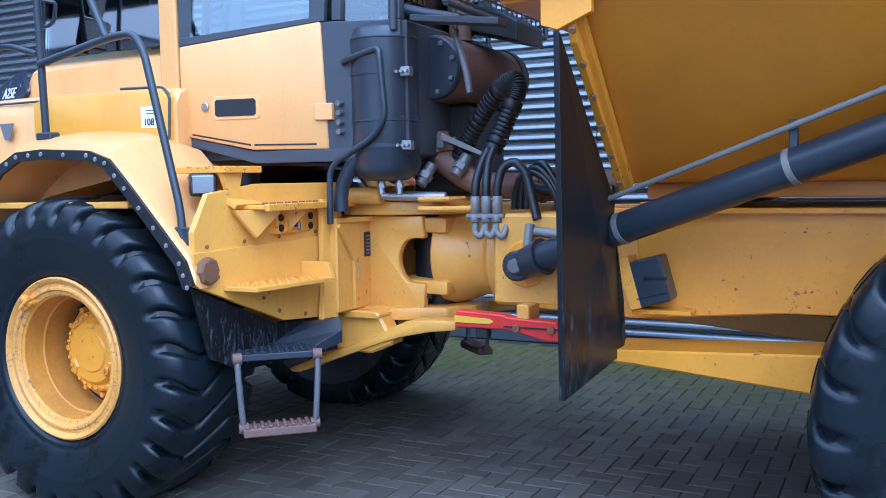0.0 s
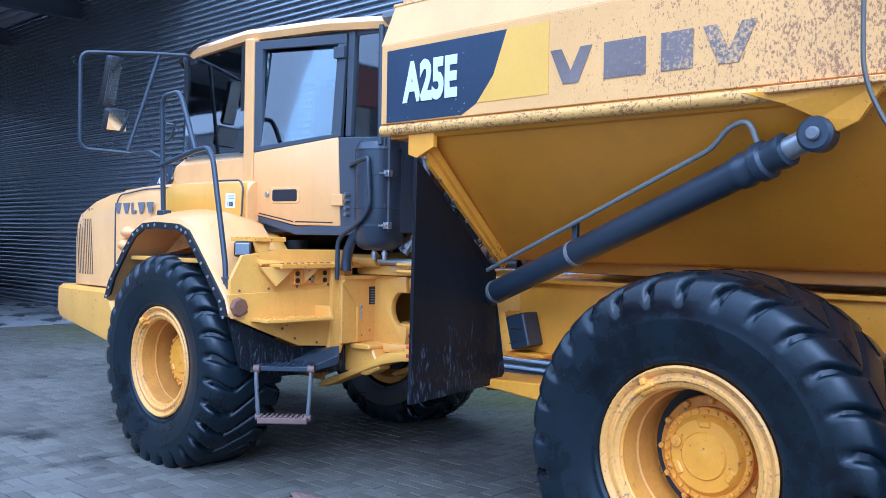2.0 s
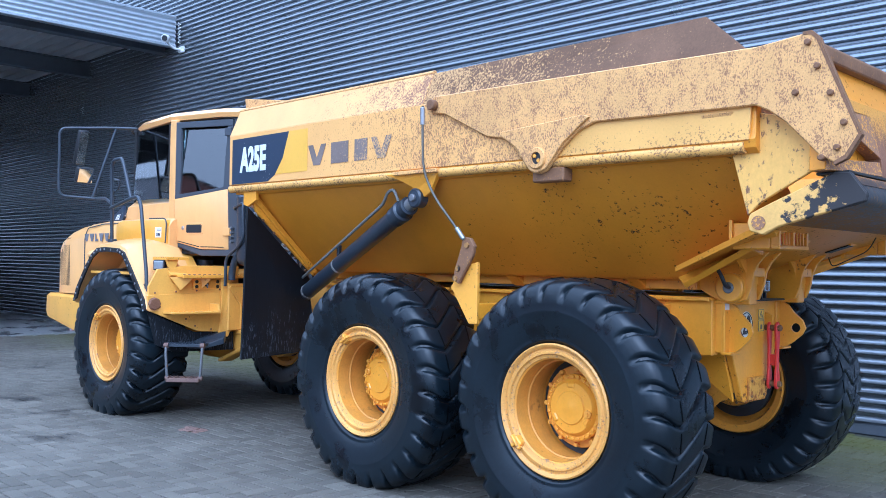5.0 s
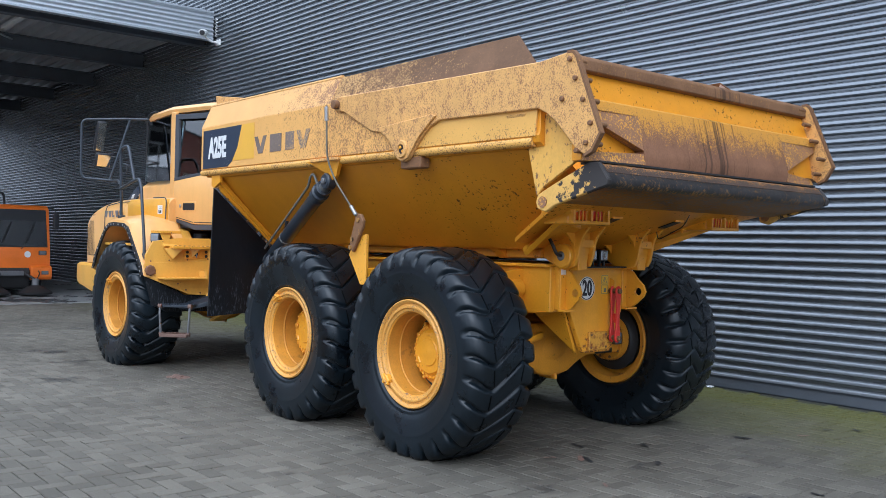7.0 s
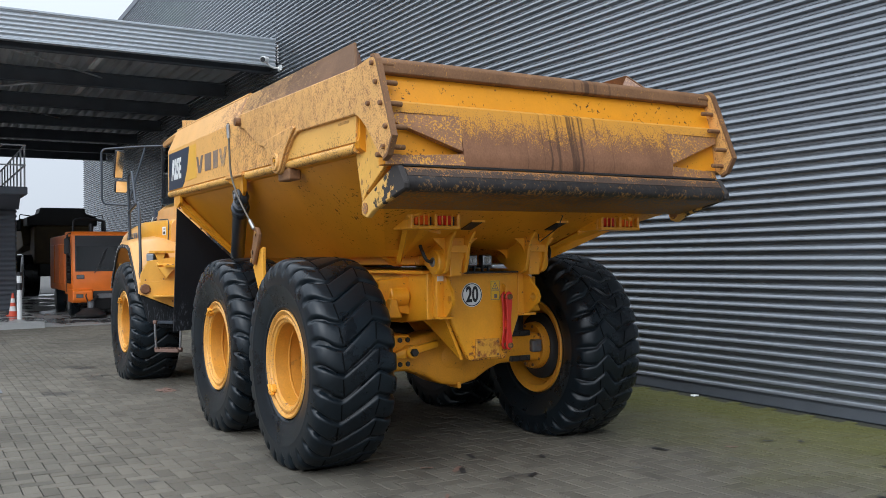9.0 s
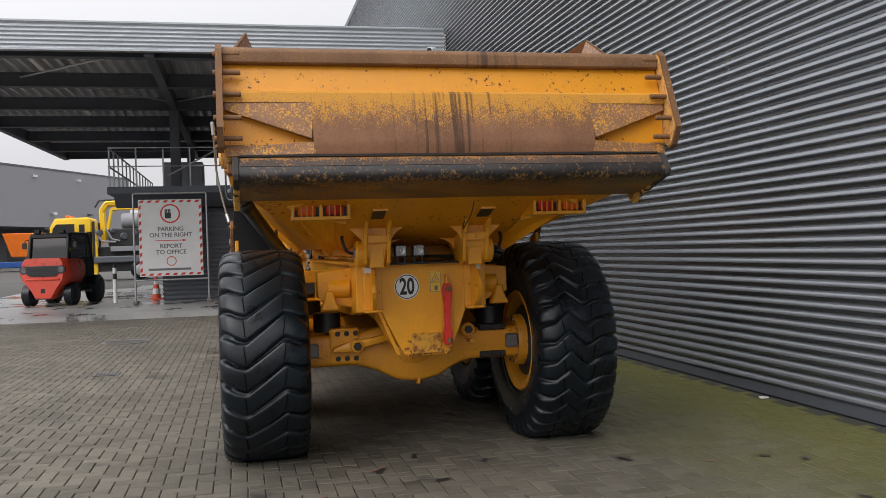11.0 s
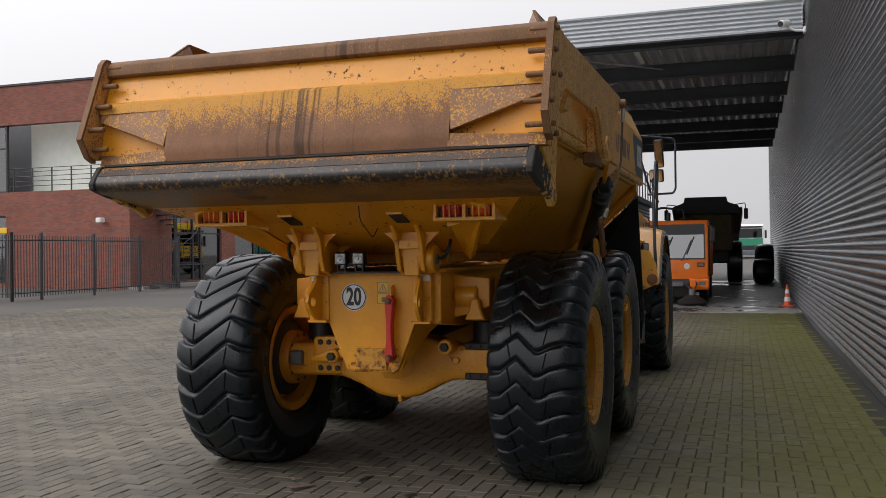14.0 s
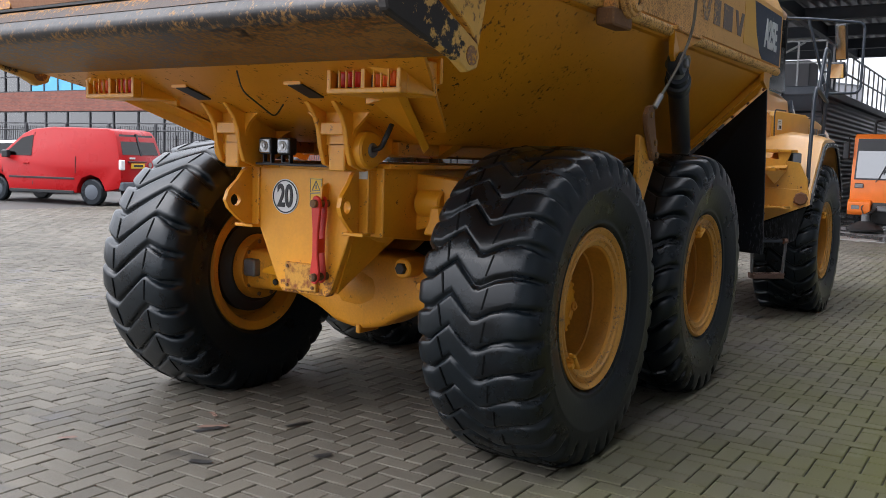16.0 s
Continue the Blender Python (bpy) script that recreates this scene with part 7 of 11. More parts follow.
        tube(bm, [P(0.66, 3.01), P(0.40, 2.24)], 0.016, 8, 0)
        part("mirror_stay", bm, "navy", mf, smooth=60)
        for a, b, z0, z1 in ((0.20, 0.34, 2.58, 2.97), (0.20, 0.42, 2.38, 2.56)):
            pa, pb = Vector(P(a, 0)), Vector(P(b, 0))
            d = (pb - pa).normalized()
            nrm = Vector((0.95, s * -0.10, -0.28)).normalized()
            w2 = (pb - pa).length / 2
            c = (pa + pb) / 2
            side_v = Vector((0, 0, 1)).cross(nrm).normalized()
            up_v = nrm.cross(side_v)
            mm = Matrix(((-side_v.x, nrm.x, up_v.x, c.x), (-side_v.y, nrm.y, up_v.y, c.y), (-side_v.z, nrm.z, up_v.z, (z0 + z1) / 2), (0, 0, 0, 1)))
            bm = B()
            box(bm, -w2, w2, -0.07, 0.0, -(z1 - z0) / 2, (z1 - z0) / 2, 0.025, 3)
            mh = part("mirror_head", bm, "black", mf, "black mirror housing", smooth=40, at=mm)
            bm = B()
            box(bm, -w2 + 0.012, w2 - 0.012, 0.0, 0.004, -(z1 - z0) / 2 + 0.015, (z1 - z0) / 2 - 0.015, 0.0)
            g = part("mirror_glass", bm, "mirror", mf, at=mm)
        bm = B()
        box(bm, -4.30, -4.14, min(s * 0.66, s * 0.54), max(s * 0.66, s * 0.54), 2.94, 3.04, 0.012)
        part("mirror_bracket", bm, "black", mf)
    both(side)


build_fenders()


def build_cab():
    cab = None
    # side outline points: (x, half width)
    def hw(x):
        pts = ((-4.45, 0.58), (-4.30, 0.66), (-3.38, 0.70), (-3.26, 0.70), (-2.45, 0.52), (-2.08, 0.49))
        for (a, p), (b, q) in zip(pts, pts[1:]):
            if x <= b:
                return p + (q - p) * (max(x, a) - a) / (b - a)
        return 0.49
    def plate(name, pts, mat, parent, s, t0=0.0, t1=0.03, bev=0.003, label="", smooth=None):
        """A plate in the cab's side: (x, z) corners, from t0 out to t1."""
        bm = B()
        hull(bm, [(x, s * (hw(x) + t1), z) for x, z in pts], [(x, s * (hw(x) + t0), z) for x, z in pts], bev)
        return part(name, bm, mat, parent, label, smooth=smooth)
    bm = B()
    rows = [[(x, -hw(x), 1.62), (x, -hw(x), 1.72), (x, hw(x), 1.72), (x, hw(x), 1.62)] for x in (-4.2, -3.38, -2.45, -2.08)]
    loft(bm, rows)
    cab = part("cab_floor", bm, "cab_grey", truck, "glazed operator's cab, yellow and dark grey")
    # roof cap
    bm = B()
    def rs(x, zt, w, th=0.10):
        return [(x, -w, zt - th), (x, -w - 0.015, zt - th * 0.55), (x, -w + 0.02, zt - th * 0.15), (x, -w + 0.12, zt), (x, w - 0.12, zt), (x, w - 0.02, zt - th * 0.15), (x, w + 0.015, zt - th * 0.55), (x, w, zt - th)]
    loft(bm, [rs(-4.42, 3.03, 0.56, 0.05), rs(-4.36, 3.06, 0.62, 0.08), rs(-4.1, 3.10, 0.68), rs(-3.4, 3.12, 0.71), rs(-2.6, 3.10, 0.60), rs(-2.12, 3.06, 0.53), rs(-2.06, 3.03, 0.5, 0.06)])
    part("cab_roof", bm, "yellow_clean", truck, "yellow cab roof", smooth=35)
    bm = B()
    tube(bm, [(-4.52, -0.55, 2.99), (-4.50, -0.60, 3.03), (-4.1, -0.70, 3.08), (-3.9, -0.71, 3.09)], 0.015, 8, 0.04)
    part("roof_bow", bm, "black", truck, smooth=60)
    # pale lining added under the roof to lighten the cab's inside
    bm = B()
    box(bm, -4.25, -2.2, -0.52, 0.52, 2.965, 2.985, 0)
    part("headliner", bm, "hall_grey", cab)
    def side(s):
        # door: lower panel, frame, glass, handle
        dr = plate("cab_door", [(-3.24, 1.745), (-2.86, 1.665), (-2.47, 1.66), (-2.50, 2.27), (-3.24, 2.19)], "yellow_clean", truck, s, 0.01, 0.045, 0.012, "yellow cab door with tall window", smooth=40)
        plate("door_skirt", [(-3.24, 1.70), (-2.86, 1.60), (-2.10, 1.60), (-2.10, 1.66), (-2.86, 1.66), (-3.24, 1.745)], "cab_grey", truck, s, 0.0, 0.03)
        plate("door_frame", [(-3.24, 2.19), (-3.17, 2.197), (-3.17, 2.95), (-3.24, 2.99)], "cab_grey", dr, s, 0.012, 0.04)
        plate("door_frame", [(-2.56, 2.262), (-2.48, 2.27), (-2.44, 2.90), (-2.51, 2.90)], "cab_grey", dr, s, 0.012, 0.04)
        plate("door_frame", [(-3.24, 2.99), (-2.44, 2.965), (-2.44, 2.90), (-3.24, 2.93)], "cab_grey", dr, s, 0.012, 0.04)
        plate("door_frame", [(-3.24, 2.19), (-2.49, 2.27), (-2.49, 2.295), (-3.24, 2.23)], "cab_grey", dr, s, 0.012, 0.042)
        g = plate("door_glass", [(-3.18, 2.22), (-2.54, 2.285), (-2.50, 2.91), (-3.18, 2.94)], "glass", dr, s, 0.018, 0.024, 0)
        lean = Matrix.Translation((0, s * 0.6, 2.45)) @ Matrix.Rotation(radians(4.6 * s), 4, "X") @ Matrix.Translation((0, -s * 0.6, -2.45))
        steep = Matrix.Translation((0, s * 0.66, 2.6)) @ Matrix.Rotation(radians(2.5 * s), 4, "X") @ Matrix.Translation((0, -s * 0.66, -2.6))
        g.matrix_basis = lean
        bm = B()
        x0 = -3.07
        def hx(x, z, t):
            return (x, s * (hw(x) + t), z)
        hull(bm, [hx(-3.07, 1.832, 0.05), hx(-3.055, 1.818, 0.05), hx(-2.83, 1.818, 0.05), hx(-2.815, 1.832, 0.05), hx(-2.815, 1.922, 0.05), hx(-2.83, 1.936, 0.05), hx(-3.055, 1.936, 0.05), hx(-3.07, 1.922, 0.05)], [hx(-3.07, 1.832, 0.03), hx(-3.055, 1.818, 0.03), hx(-2.83, 1.818, 0.03), hx(-2.815, 1.832, 0.03), hx(-2.815, 1.922, 0.03), hx(-2.83, 1.936, 0.03), hx(-3.055, 1.936, 0.03), hx(-3.07, 1.922, 0.03)], 0.004)
        hd = part("door_handle", bm, "yellow_clean", dr, "recessed black handle in a yellow surround")
        bm = B()
        hull(bm, [hx(-3.05, 1.845, 0.053), hx(-3.04, 1.835, 0.053), hx(-2.845, 1.835, 0.053), hx(-2.835, 1.845, 0.053), hx(-2.835, 1.908, 0.053), hx(-2.845, 1.918, 0.053), hx(-3.04, 1.918, 0.053), hx(-3.05, 1.908, 0.053)], [hx(-3.05, 1.845, 0.03), hx(-3.04, 1.835, 0.03), hx(-2.845, 1.835, 0.03), hx(-2.835, 1.845, 0.03), hx(-2.835, 1.908, 0.03), hx(-2.845, 1.918, 0.03), hx(-3.04, 1.918, 0.03), hx(-3.05, 1.908, 0.03)], 0)
        part("handle_recess", bm, "black", hd)
        bm = B()
        cyl(bm, hx(-3.105, 1.885, 0.045), hx(-3.105, 1.885, 0.055), 0.022, 16, chamfer=0.003)
        part("lock", bm, "steel", hd, smooth=40)
        # swage lines
        for pts in ([(-3.18, 1.755), (-2.87, 1.695), (-2.87, 1.687), (-3.18, 1.747)], [(-2.85, 1.695), (-2.53, 1.69), (-2.53, 1.682), (-2.85, 1.687)]):
            plate("swage_line", pts, "black", dr, s, 0.04, 0.0475, 0)
        for z in (1.80, 2.80):
            plate("hinge", [(-2.53, z), (-2.44, z), (-2.44, z + 0.08), (-2.53, z + 0.08)], "yellow_clean" if z < 2 else "cab_grey", dr, s, 0.03, 0.06, 0.004)
        # pillars
        plate("front_pillar", [(-3.38, 1.62), (-3.255, 1.62), (-3.255, 3.02), (-3.37, 3.03)], "yellow_clean", truck, s, -0.02, 0.035, 0.012)
        plate("rear_panel", [(-2.53, 1.62), (-2.09, 1.62), (-2.09, 2.25), (-2.53, 2.27)], "cab_grey", truck, s, -0.01, 0.03, 0.006)
        plate("rear_pillar", [(-2.15, 2.25), (-2.09, 2.25), (-2.09, 3.0), (-2.15, 3.0)], "cab_grey", truck, s, -0.02, 0.03, 0.005)
        plate("rear_pillar", [(-2.45, 2.27), (-2.40, 2.27), (-2.37, 2.98), (-2.43, 2.98)], "cab_grey", truck, s, -0.02, 0.03, 0.005)
        plate("rear_side_glass", [(-2.41, 2.26), (-2.14, 2.25), (-2.14, 2.99), (-2.38, 2.99)], "glass", truck, s, 0.0, 0.006, 0)
        plate("top_rail", [(-4.35, 2.99), (-2.09, 2.94), (-2.09, 3.0), (-4.35, 3.03)], "cab_grey", truck, s, -0.02, 0.02, 0.004)
        # front side window with its corner post
        fg = plate("front_side_glass", [(-4.28, 2.22), (-3.38, 2.20), (-3.37, 3.0), (-4.24, 3.0)], "glass_dark", truck, s, 0.0, 0.006, 0)
        fg.matrix_basis = steep
        plate("window_post", [(-3.46, 2.20), (-3.38, 2.20), (-3.37, 3.0), (-3.45, 3.0)], "black", truck, s, -0.01, 0.01, 0.002)
        plate("window_post", [(-4.34, 2.20), (-4.28, 2.20), (-4.24, 3.0), (-4.30, 3.0)], "black", truck, s, -0.01, 0.012, 0.002)
        bm = B()
        tube(bm, [(-2.12, s * 0.53, 2.20), (-2.12, s * 0.53, 2.98)], 0.02, 8, 0)
        part("rear_corner", bm, "cab_grey", truck, smooth=60)
    both(side)
    # windscreen, rear window, dash, seat, wheel
    bm = B()
    hull(bm, [(-4.42, -0.60, 2.22), (-4.42, 0.60, 2.22), (-4.34, 0.60, 3.0), (-4.34, -0.60, 3.0)], [(-4.414, -0.60, 2.22), (-4.414, 0.60, 2.22), (-4.334, 0.60, 3.0), (-4.334, -0.60, 3.0)], 0)
    part("windscreen", bm, "glass_dark", truck)
    bm = B()
    box(bm, -2.10, -2.094, -0.46, 0.46, 2.25, 2.97, 0)
    part("rear_window", bm, "glass", truck)
    bm = B()
    box(bm, -2.11, -2.07, -0.50, 0.50, 1.62, 2.25, 0.01)
    part("rear_wall", bm, "cab_grey", truck)
    bm = B()
    prism(bm, [(-4.30, 1.72), (-3.85, 1.72), (-3.80, 2.10), (-3.95, 2.22), (-4.30, 2.24)], "y", -0.6, 0.6, 0.02)
    part("dashboard", bm, "interior", truck)
    bm = B()
    lathe(bm, [(-0.015, 0.17), (0, 0.155), (0.015, 0.17), (0, 0.19)], (-3.72, -0.0, 2.28), (0.45, 0, 0.9), 24, close=True)
    cyl(bm, (-3.90, 0, 2.02), (-3.72, 0, 2.28), 0.025, 8)
    part("steering_wheel", bm, "black", truck, smooth=50)
    bm = B()
    box(bm, -3.30, -2.80, -0.25, 0.25, 1.72, 2.12, 0.05, 3)
    seat = part("operator_seat", bm, "seat", truck, "dark fabric operator's seat", smooth=50)
    bm = B()
    hull(bm, [(-2.90, -0.24, 2.08), (-2.90, 0.24, 2.08), (-2.66, 0.22, 2.62), (-2.66, -0.22, 2.62)], [(-2.76, -0.24, 2.08), (-2.76, 0.24, 2.08), (-2.55, 0.22, 2.62), (-2.55, -0.22, 2.62)], 0.04)
    part("seat_back", bm, "seat", seat, smooth=50)
    bm = B()
    box(bm, -2.64, -2.55, -0.12, 0.12, 2.64, 2.82, 0.03, 3)
    part("headrest", bm, "seat", seat, smooth=50)
    # mesh guard behind the rear window
    bm = B()
    for k in range(19):
        y = -0.60 + 1.2 * k / 18
        box(bm, -1.803, -1.797, y - 0.004, y + 0.004, 2.30, 2.98, 0)
    for k in range(14):
        z = 2.31 + 0.66 * k / 13
        box(bm, -1.803, -1.797, -0.60, 0.60, z - 0.004, z + 0.004, 0)
    mg = part("mesh_guard", bm, "black", truck, "black wire mesh window guard")
    bm = B()
    tube(bm, [(-1.80, -0.62, 2.28), (-1.80, -0.62, 3.0), (-1.80, 0.62, 3.0), (-1.80, 0.62, 2.28), (-1.80, -0.62, 2.28)], 0.016, 8, 0.03)
    part("guard_frame", bm, "cab_grey", mg, smooth=60)
    bm = B()
    hull(bm, [(-2.10, -0.55, 3.02), (-1.78, -0.64, 2.98), (-1.78, -0.60, 2.94), (-2.10, -0.51, 2.98)], [(-2.10, -0.55, 3.05), (-1.78, -0.64, 3.02), (-1.78, -0.60, 2.98), (-2.10, -0.51, 3.0)], 0)
    part("guard_stay", bm, "steel", mg)
    bm = B()
    hull(bm, [(-2.05, -0.50, 2.27), (-1.55, -0.62, 2.19), (-1.55, -0.52, 2.19), (-2.05, -0.40, 2.27)], [(-2.05, -0.50, 2.24), (-1.55, -0.62, 2.16), (-1.55, -0.52, 2.16), (-2.05, -0.40, 2.24)], 0.004)
    part("guard_shelf", bm, "cab_grey", mg)
    for y in (-0.45, 0.45):
        bm = B()
        cyl(bm, (-3.1, y, 1.46), (-3.1, y, 1.56), 0.09, 16)
        part("cab_mount", bm, "black", truck, smooth=40)
        bm = B()
        box(bm, -3.3, -2.6, y - 0.14, y + 0.14, 1.40, 1.47, 0.006)
        part("mount_plate", bm, "yellow_front", truck)
    # plain dark block filling the space under the cab
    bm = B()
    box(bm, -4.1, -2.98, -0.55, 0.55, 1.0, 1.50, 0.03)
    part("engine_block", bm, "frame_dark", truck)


build_cab()


def build_joint():
    # front frame fork and the rotating hitch
    def side(s):
        bm = B()
        box(bm, -2.95, -2.44, min(s * 0.57, s * 0.178), max(s * 0.57, s * 0.178), 0.86, 1.31, 0.008)
        fb = part("frame_box", bm, "yellow_front", truck, "yellow front frame box with type plates")
        bm = B()
        hull(bm, [(-2.44, s * 0.57, 1.325), (-2.40, s * 0.17, 1.325), (-2.40, s * 0.17, 1.30), (-2.44, s * 0.57, 1.30)], [(-2.6, s * 0.57, 1.325), (-2.6, s * 0.17, 1.325), (-2.6, s * 0.17, 1.30), (-2.6, s * 0.57, 1.30)], 0.003)
        part("box_cap", bm, "yellow_front", fb)
        bm = B()
        box(bm, -2.46, -2.425, min(s * 0.178, s * 0.156), max(s * 0.178, s * 0.156), 0.85, 1.315, 0.004)
        part("box_rib", bm, "yellow_front", fb)
        bm = B()
        hull(bm, [(-2.437, s * 0.56, 1.30), (-2.437, s * 0.42, 1.12), (-2.437, s * 0.42, 0.87), (-2.437, s * 0.44, 0.87), (-2.437, s * 0.44, 1.11), (-2.437, s * 0.57, 1.28)], [(-2.42, s * 0.56, 1.30), (-2.42, s * 0.42, 1.12), (-2.42, s * 0.42, 0.87), (-2.42, s * 0.44, 0.87), (-2.42, s * 0.44, 1.11), (-2.42, s * 0.57, 1.28)], 0)
        part("box_fold", bm, "yellow_front", fb)
        bm = B()
        box(bm, -2.44, -2.435, min(s * 0.32, s * 0.20), max(s * 0.32, s * 0.20), 1.12, 1.245, 0)
        tp = part("type_plate", bm, "black", fb, "black type plate with bars of writing")
        bm = B()
        for k in range(6):
            box(bm, -2.436, -2.433, min(s * 0.31, s * 0.21), max(s * 0.31, s * 0.21), 1.13 + 0.018 * k, 1.138 + 0.018 * k, 0)
        part("plate_bars", bm, "mark_clean", tp)
        bm = B()
        box(bm, -2.44, -2.435, min(s * 0.435, s * 0.385), max(s * 0.435, s * 0.385), 1.02, 1.125, 0)
        part("label", bm, "worn_label", fb, "worn white label")
        bm = B()
        prism(bm, [(-2.50, 0.86), (-2.30, 0.86), (-2.28, 0.84), (-2.30, 0.82), (-2.5, 0.82)], "y", s * 0.45, s * 0.10, 0.008)
        part("box_foot", bm, "yellow_front", fb)
    both(side)
    # cheeks of the fork with the rounded opening that shows the pin
    def cheek(s):
        bow = [(-2.185 - 0.085 * math.sin(a), 1.10 - 0.112 * math.cos(a)) for a in (math.pi * k / 12 for k in range(13))]
        out = [(-2.50, 0.85), (-2.13, 0.85), (-2.12, 0.988)] + bow + [(-2.12, 1.212), (-2.13, 1.325), (-2.50, 1.325)]
        bm = B()
        prism(bm, out, "y", s * 0.268, s * 0.215, 0.012, 2)
        part("fork_cheek", bm, "yellow_front", truck, "yellow fork cheek with a rounded opening", smooth=30)
        # dark blocks stand in for the shaded gaps between cheek and hitch
        bm = B()
        box(bm, -2.16, -2.105, min(s * 0.20, s * 0.24), max(s * 0.20, s * 0.24), 1.245, 1.315, 0.01)
        box(bm, -2.17, -2.105, min(s * 0.20, s * 0.24), max(s * 0.20, s * 0.24), 0.905, 0.965, 0.01)
        part("seal_block", bm, "frame_dark", truck)
    both(cheek)
    for z0, z1 in ((1.33, 1.40), (0.80, 0.865)):
        bm = B()
        prism(bm, [(-2.55, -0.34), (-2.55, 0.34), (-2.25, 0.32), (-2.02, 0.22), (-1.93, 0.08), (-1.93, -0.08), (-2.02, -0.22), (-2.25, -0.32)], "z", z0, z1, 0.012, 2)
        part("fork_plate", bm, "yellow_front", truck, smooth=30)
    bm = B()
    cyl(bm, (-2.17, 0, 0.86), (-2.17, 0, 1.36), 0.13, 24)
    part("joint_pin", bm, "black", truck, "black articulation pin housing", smooth=40)
    bm = B()
    lathe(bm, [(-2.10, 0.12), (-2.10, 0.246), (-2.09, 0.256), (-2.05, 0.258), (-1.97, 0.235), (-1.89, 0.207), (-1.83, 0.207), (-1.80, 0.235), (-1.785, 0.262), (-1.72, 0.262), (-1.70, 0.25), (-1.69, 0.25), (-1.68, 0.268), (-1.50, 0.268), (-1.48, 0.24), (-1.40, 0.22), (-1.40, 0.05)], (0, 0, 1.12), (1, 0, 0), 36)
    part("rotating_hitch", bm, "yellow_front", truck, "yellow round rotating hitch", smooth=35)
    for z0, z1 in ((1.24, 1.315), (0.93, 1.0)):
        bm = B()
        prism(bm, [(-2.0, -0.26), (-2.0, 0.26), (-2.22, 0.23), (-2.34, 0.10), (-2.34, -0.10), (-2.22, -0.23)], "z", z0, z1, 0.012, 2)
        part("hitch_lug", bm, "yellow_front", truck, smooth=30)
    bm = B()
    box(bm, -1.66, -0.98, -0.462, 0.462, 0.93, 1.345, 0.015)
    part("frame_head", bm, "yellow_front", truck)
    def arms(s):
        bm = B()
        prism(bm, [(-1.87, 0.835), (-2.02, 0.835), (-2.14, 0.82), (-2.22, 0.785), (-2.30, 0.742), (-2.52, 0.658), (-2.75, 0.575), (-2.845, 0.535), (-2.84, 0.515), (-2.785, 0.515), (-2.60, 0.585), (-2.41, 0.655), (-2.28, 0.705), (-2.16, 0.742), (-2.02, 0.772), (-1.87, 0.79)], "y", s * 0.44, s * 0.29, 0.012, 2)
        part("lower_arm", bm, "yellow_front", truck, smooth=30)
        bm = B()
        prism(bm, [(-2.62, 0.84), (-2.30, 0.84), (-2.22, 0.70), (-2.36, 0.64), (-2.62, 0.66)], "y", s * 0.42, s * 0.30, 0.012)
        part("lower_casting", bm, "yellow_front", truck)
        # steering cylinder beside the joint
        bm = B()
        cyl(bm, (-2.75, s * 0.40, 1.43), (-2.30, s * 0.36, 1.43), 0.045, 14, chamfer=0.006)
        sc = part("steering_cylinder", bm, "yellow_front", truck, "yellow steering cylinder with chromed rod", smooth=40)
        bm = B()
        cyl(bm, (-2.30, s * 0.36, 1.43), (-1.98, s * 0.30, 1.42), 0.024, 12)
        part("rod", bm, "steel", sc, smooth=40)
        bm = B()
        box(bm, -2.08, -1.74, min(s * 0.42, s * 0.22), max(s * 0.42, s * 0.22), 1.352, 1.378, 0.01)
        box(bm, -2.08, -1.90, min(s * 0.42, s * 0.22), max(s * 0.42, s * 0.22), 1.40, 1.422, 0.01)
        part("rod_fork", bm, "yellow_front", sc)
    both(arms)
    # red lock bar along the joint
    bm = B()
    prism(bm, [(-1.79, 0.915), (-1.56, 0.905), (-1.53, 0.895), (-1.31, 0.885), (-1.27, 0.84), (-1.29, 0.80), (-1.36, 0.80), (-1.50, 0.835), (-1.56, 0.84), (-1.79, 0.838)], "y", -0.60, -0.53, 0.006)
    lb = part("lock_bar", bm, "red", truck, "red joint lock bar with yellow wedge")
    bm = B()
    prism(bm, [(-1.79, 0.893), (-1.62, 0.885), (-1.60, 0.872), (-1.62, 0.862), (-1.79, 0.862)], "y", -0.606, -0.598, 0)
    part("wedge", bm, "plate", lb)
    bm = B()
    box(bm, -1.55, -1.30, -0.608, -0.598, 0.852, 0.858, 0)
    part("bar_slot", bm, "frame_dark", lb)
    for x in (-1.49, -1.33):
        bm = B()
        cyl(bm, (x, -0.615, 0.85), (x, -0.52, 0.85), 0.018, 12, chamfer=0.003)
        part("bar_pin", bm, "rust_bar", lb, smooth=40)
    bm = B()
    box(bm, -1.70, -1.64, -0.58, -0.53, 0.79, 0.84, 0.006)
    part("bar_catch", bm, "frame_dark", lb)
    bm = B()
    box(bm, -1.50, -1.44, -0.58, -0.45, 0.84, 0.95, 0.005)
    part("bar_bracket", bm, "yellow_front", truck)
    # dark tyre-width clutter between cab and body: tank, silencer, hoses
    bm = B()
    lathe(bm, [(1.50, 0.03), (1.505, 0.10), (1.53, 0.145), (1.57, 0.166), (1.78, 0.166), (1.782, 0.170), (1.787, 0.170), (1.789, 0.166), (2.165, 0.166), (2.168, 0.169), (2.173, 0.169), (2.176, 0.165), (2.22, 0.15), (2.25, 0.10), (2.255, 0.03)], (-2.23, -0.43, 0), (0, 0, 1), 28)
    tk = part("air_tank", bm, "navy", truck, "upright blue-grey air tank", smooth=35)
    for z in (1.66, 2.0):
        bm = B()
        cyl(bm, (-2.23, -0.43, z), (-2.23, -0.43, z + 0.018), 0.170, 28)
        part("tank_band", bm, "navy", tk, smooth=40)
        bm = B()
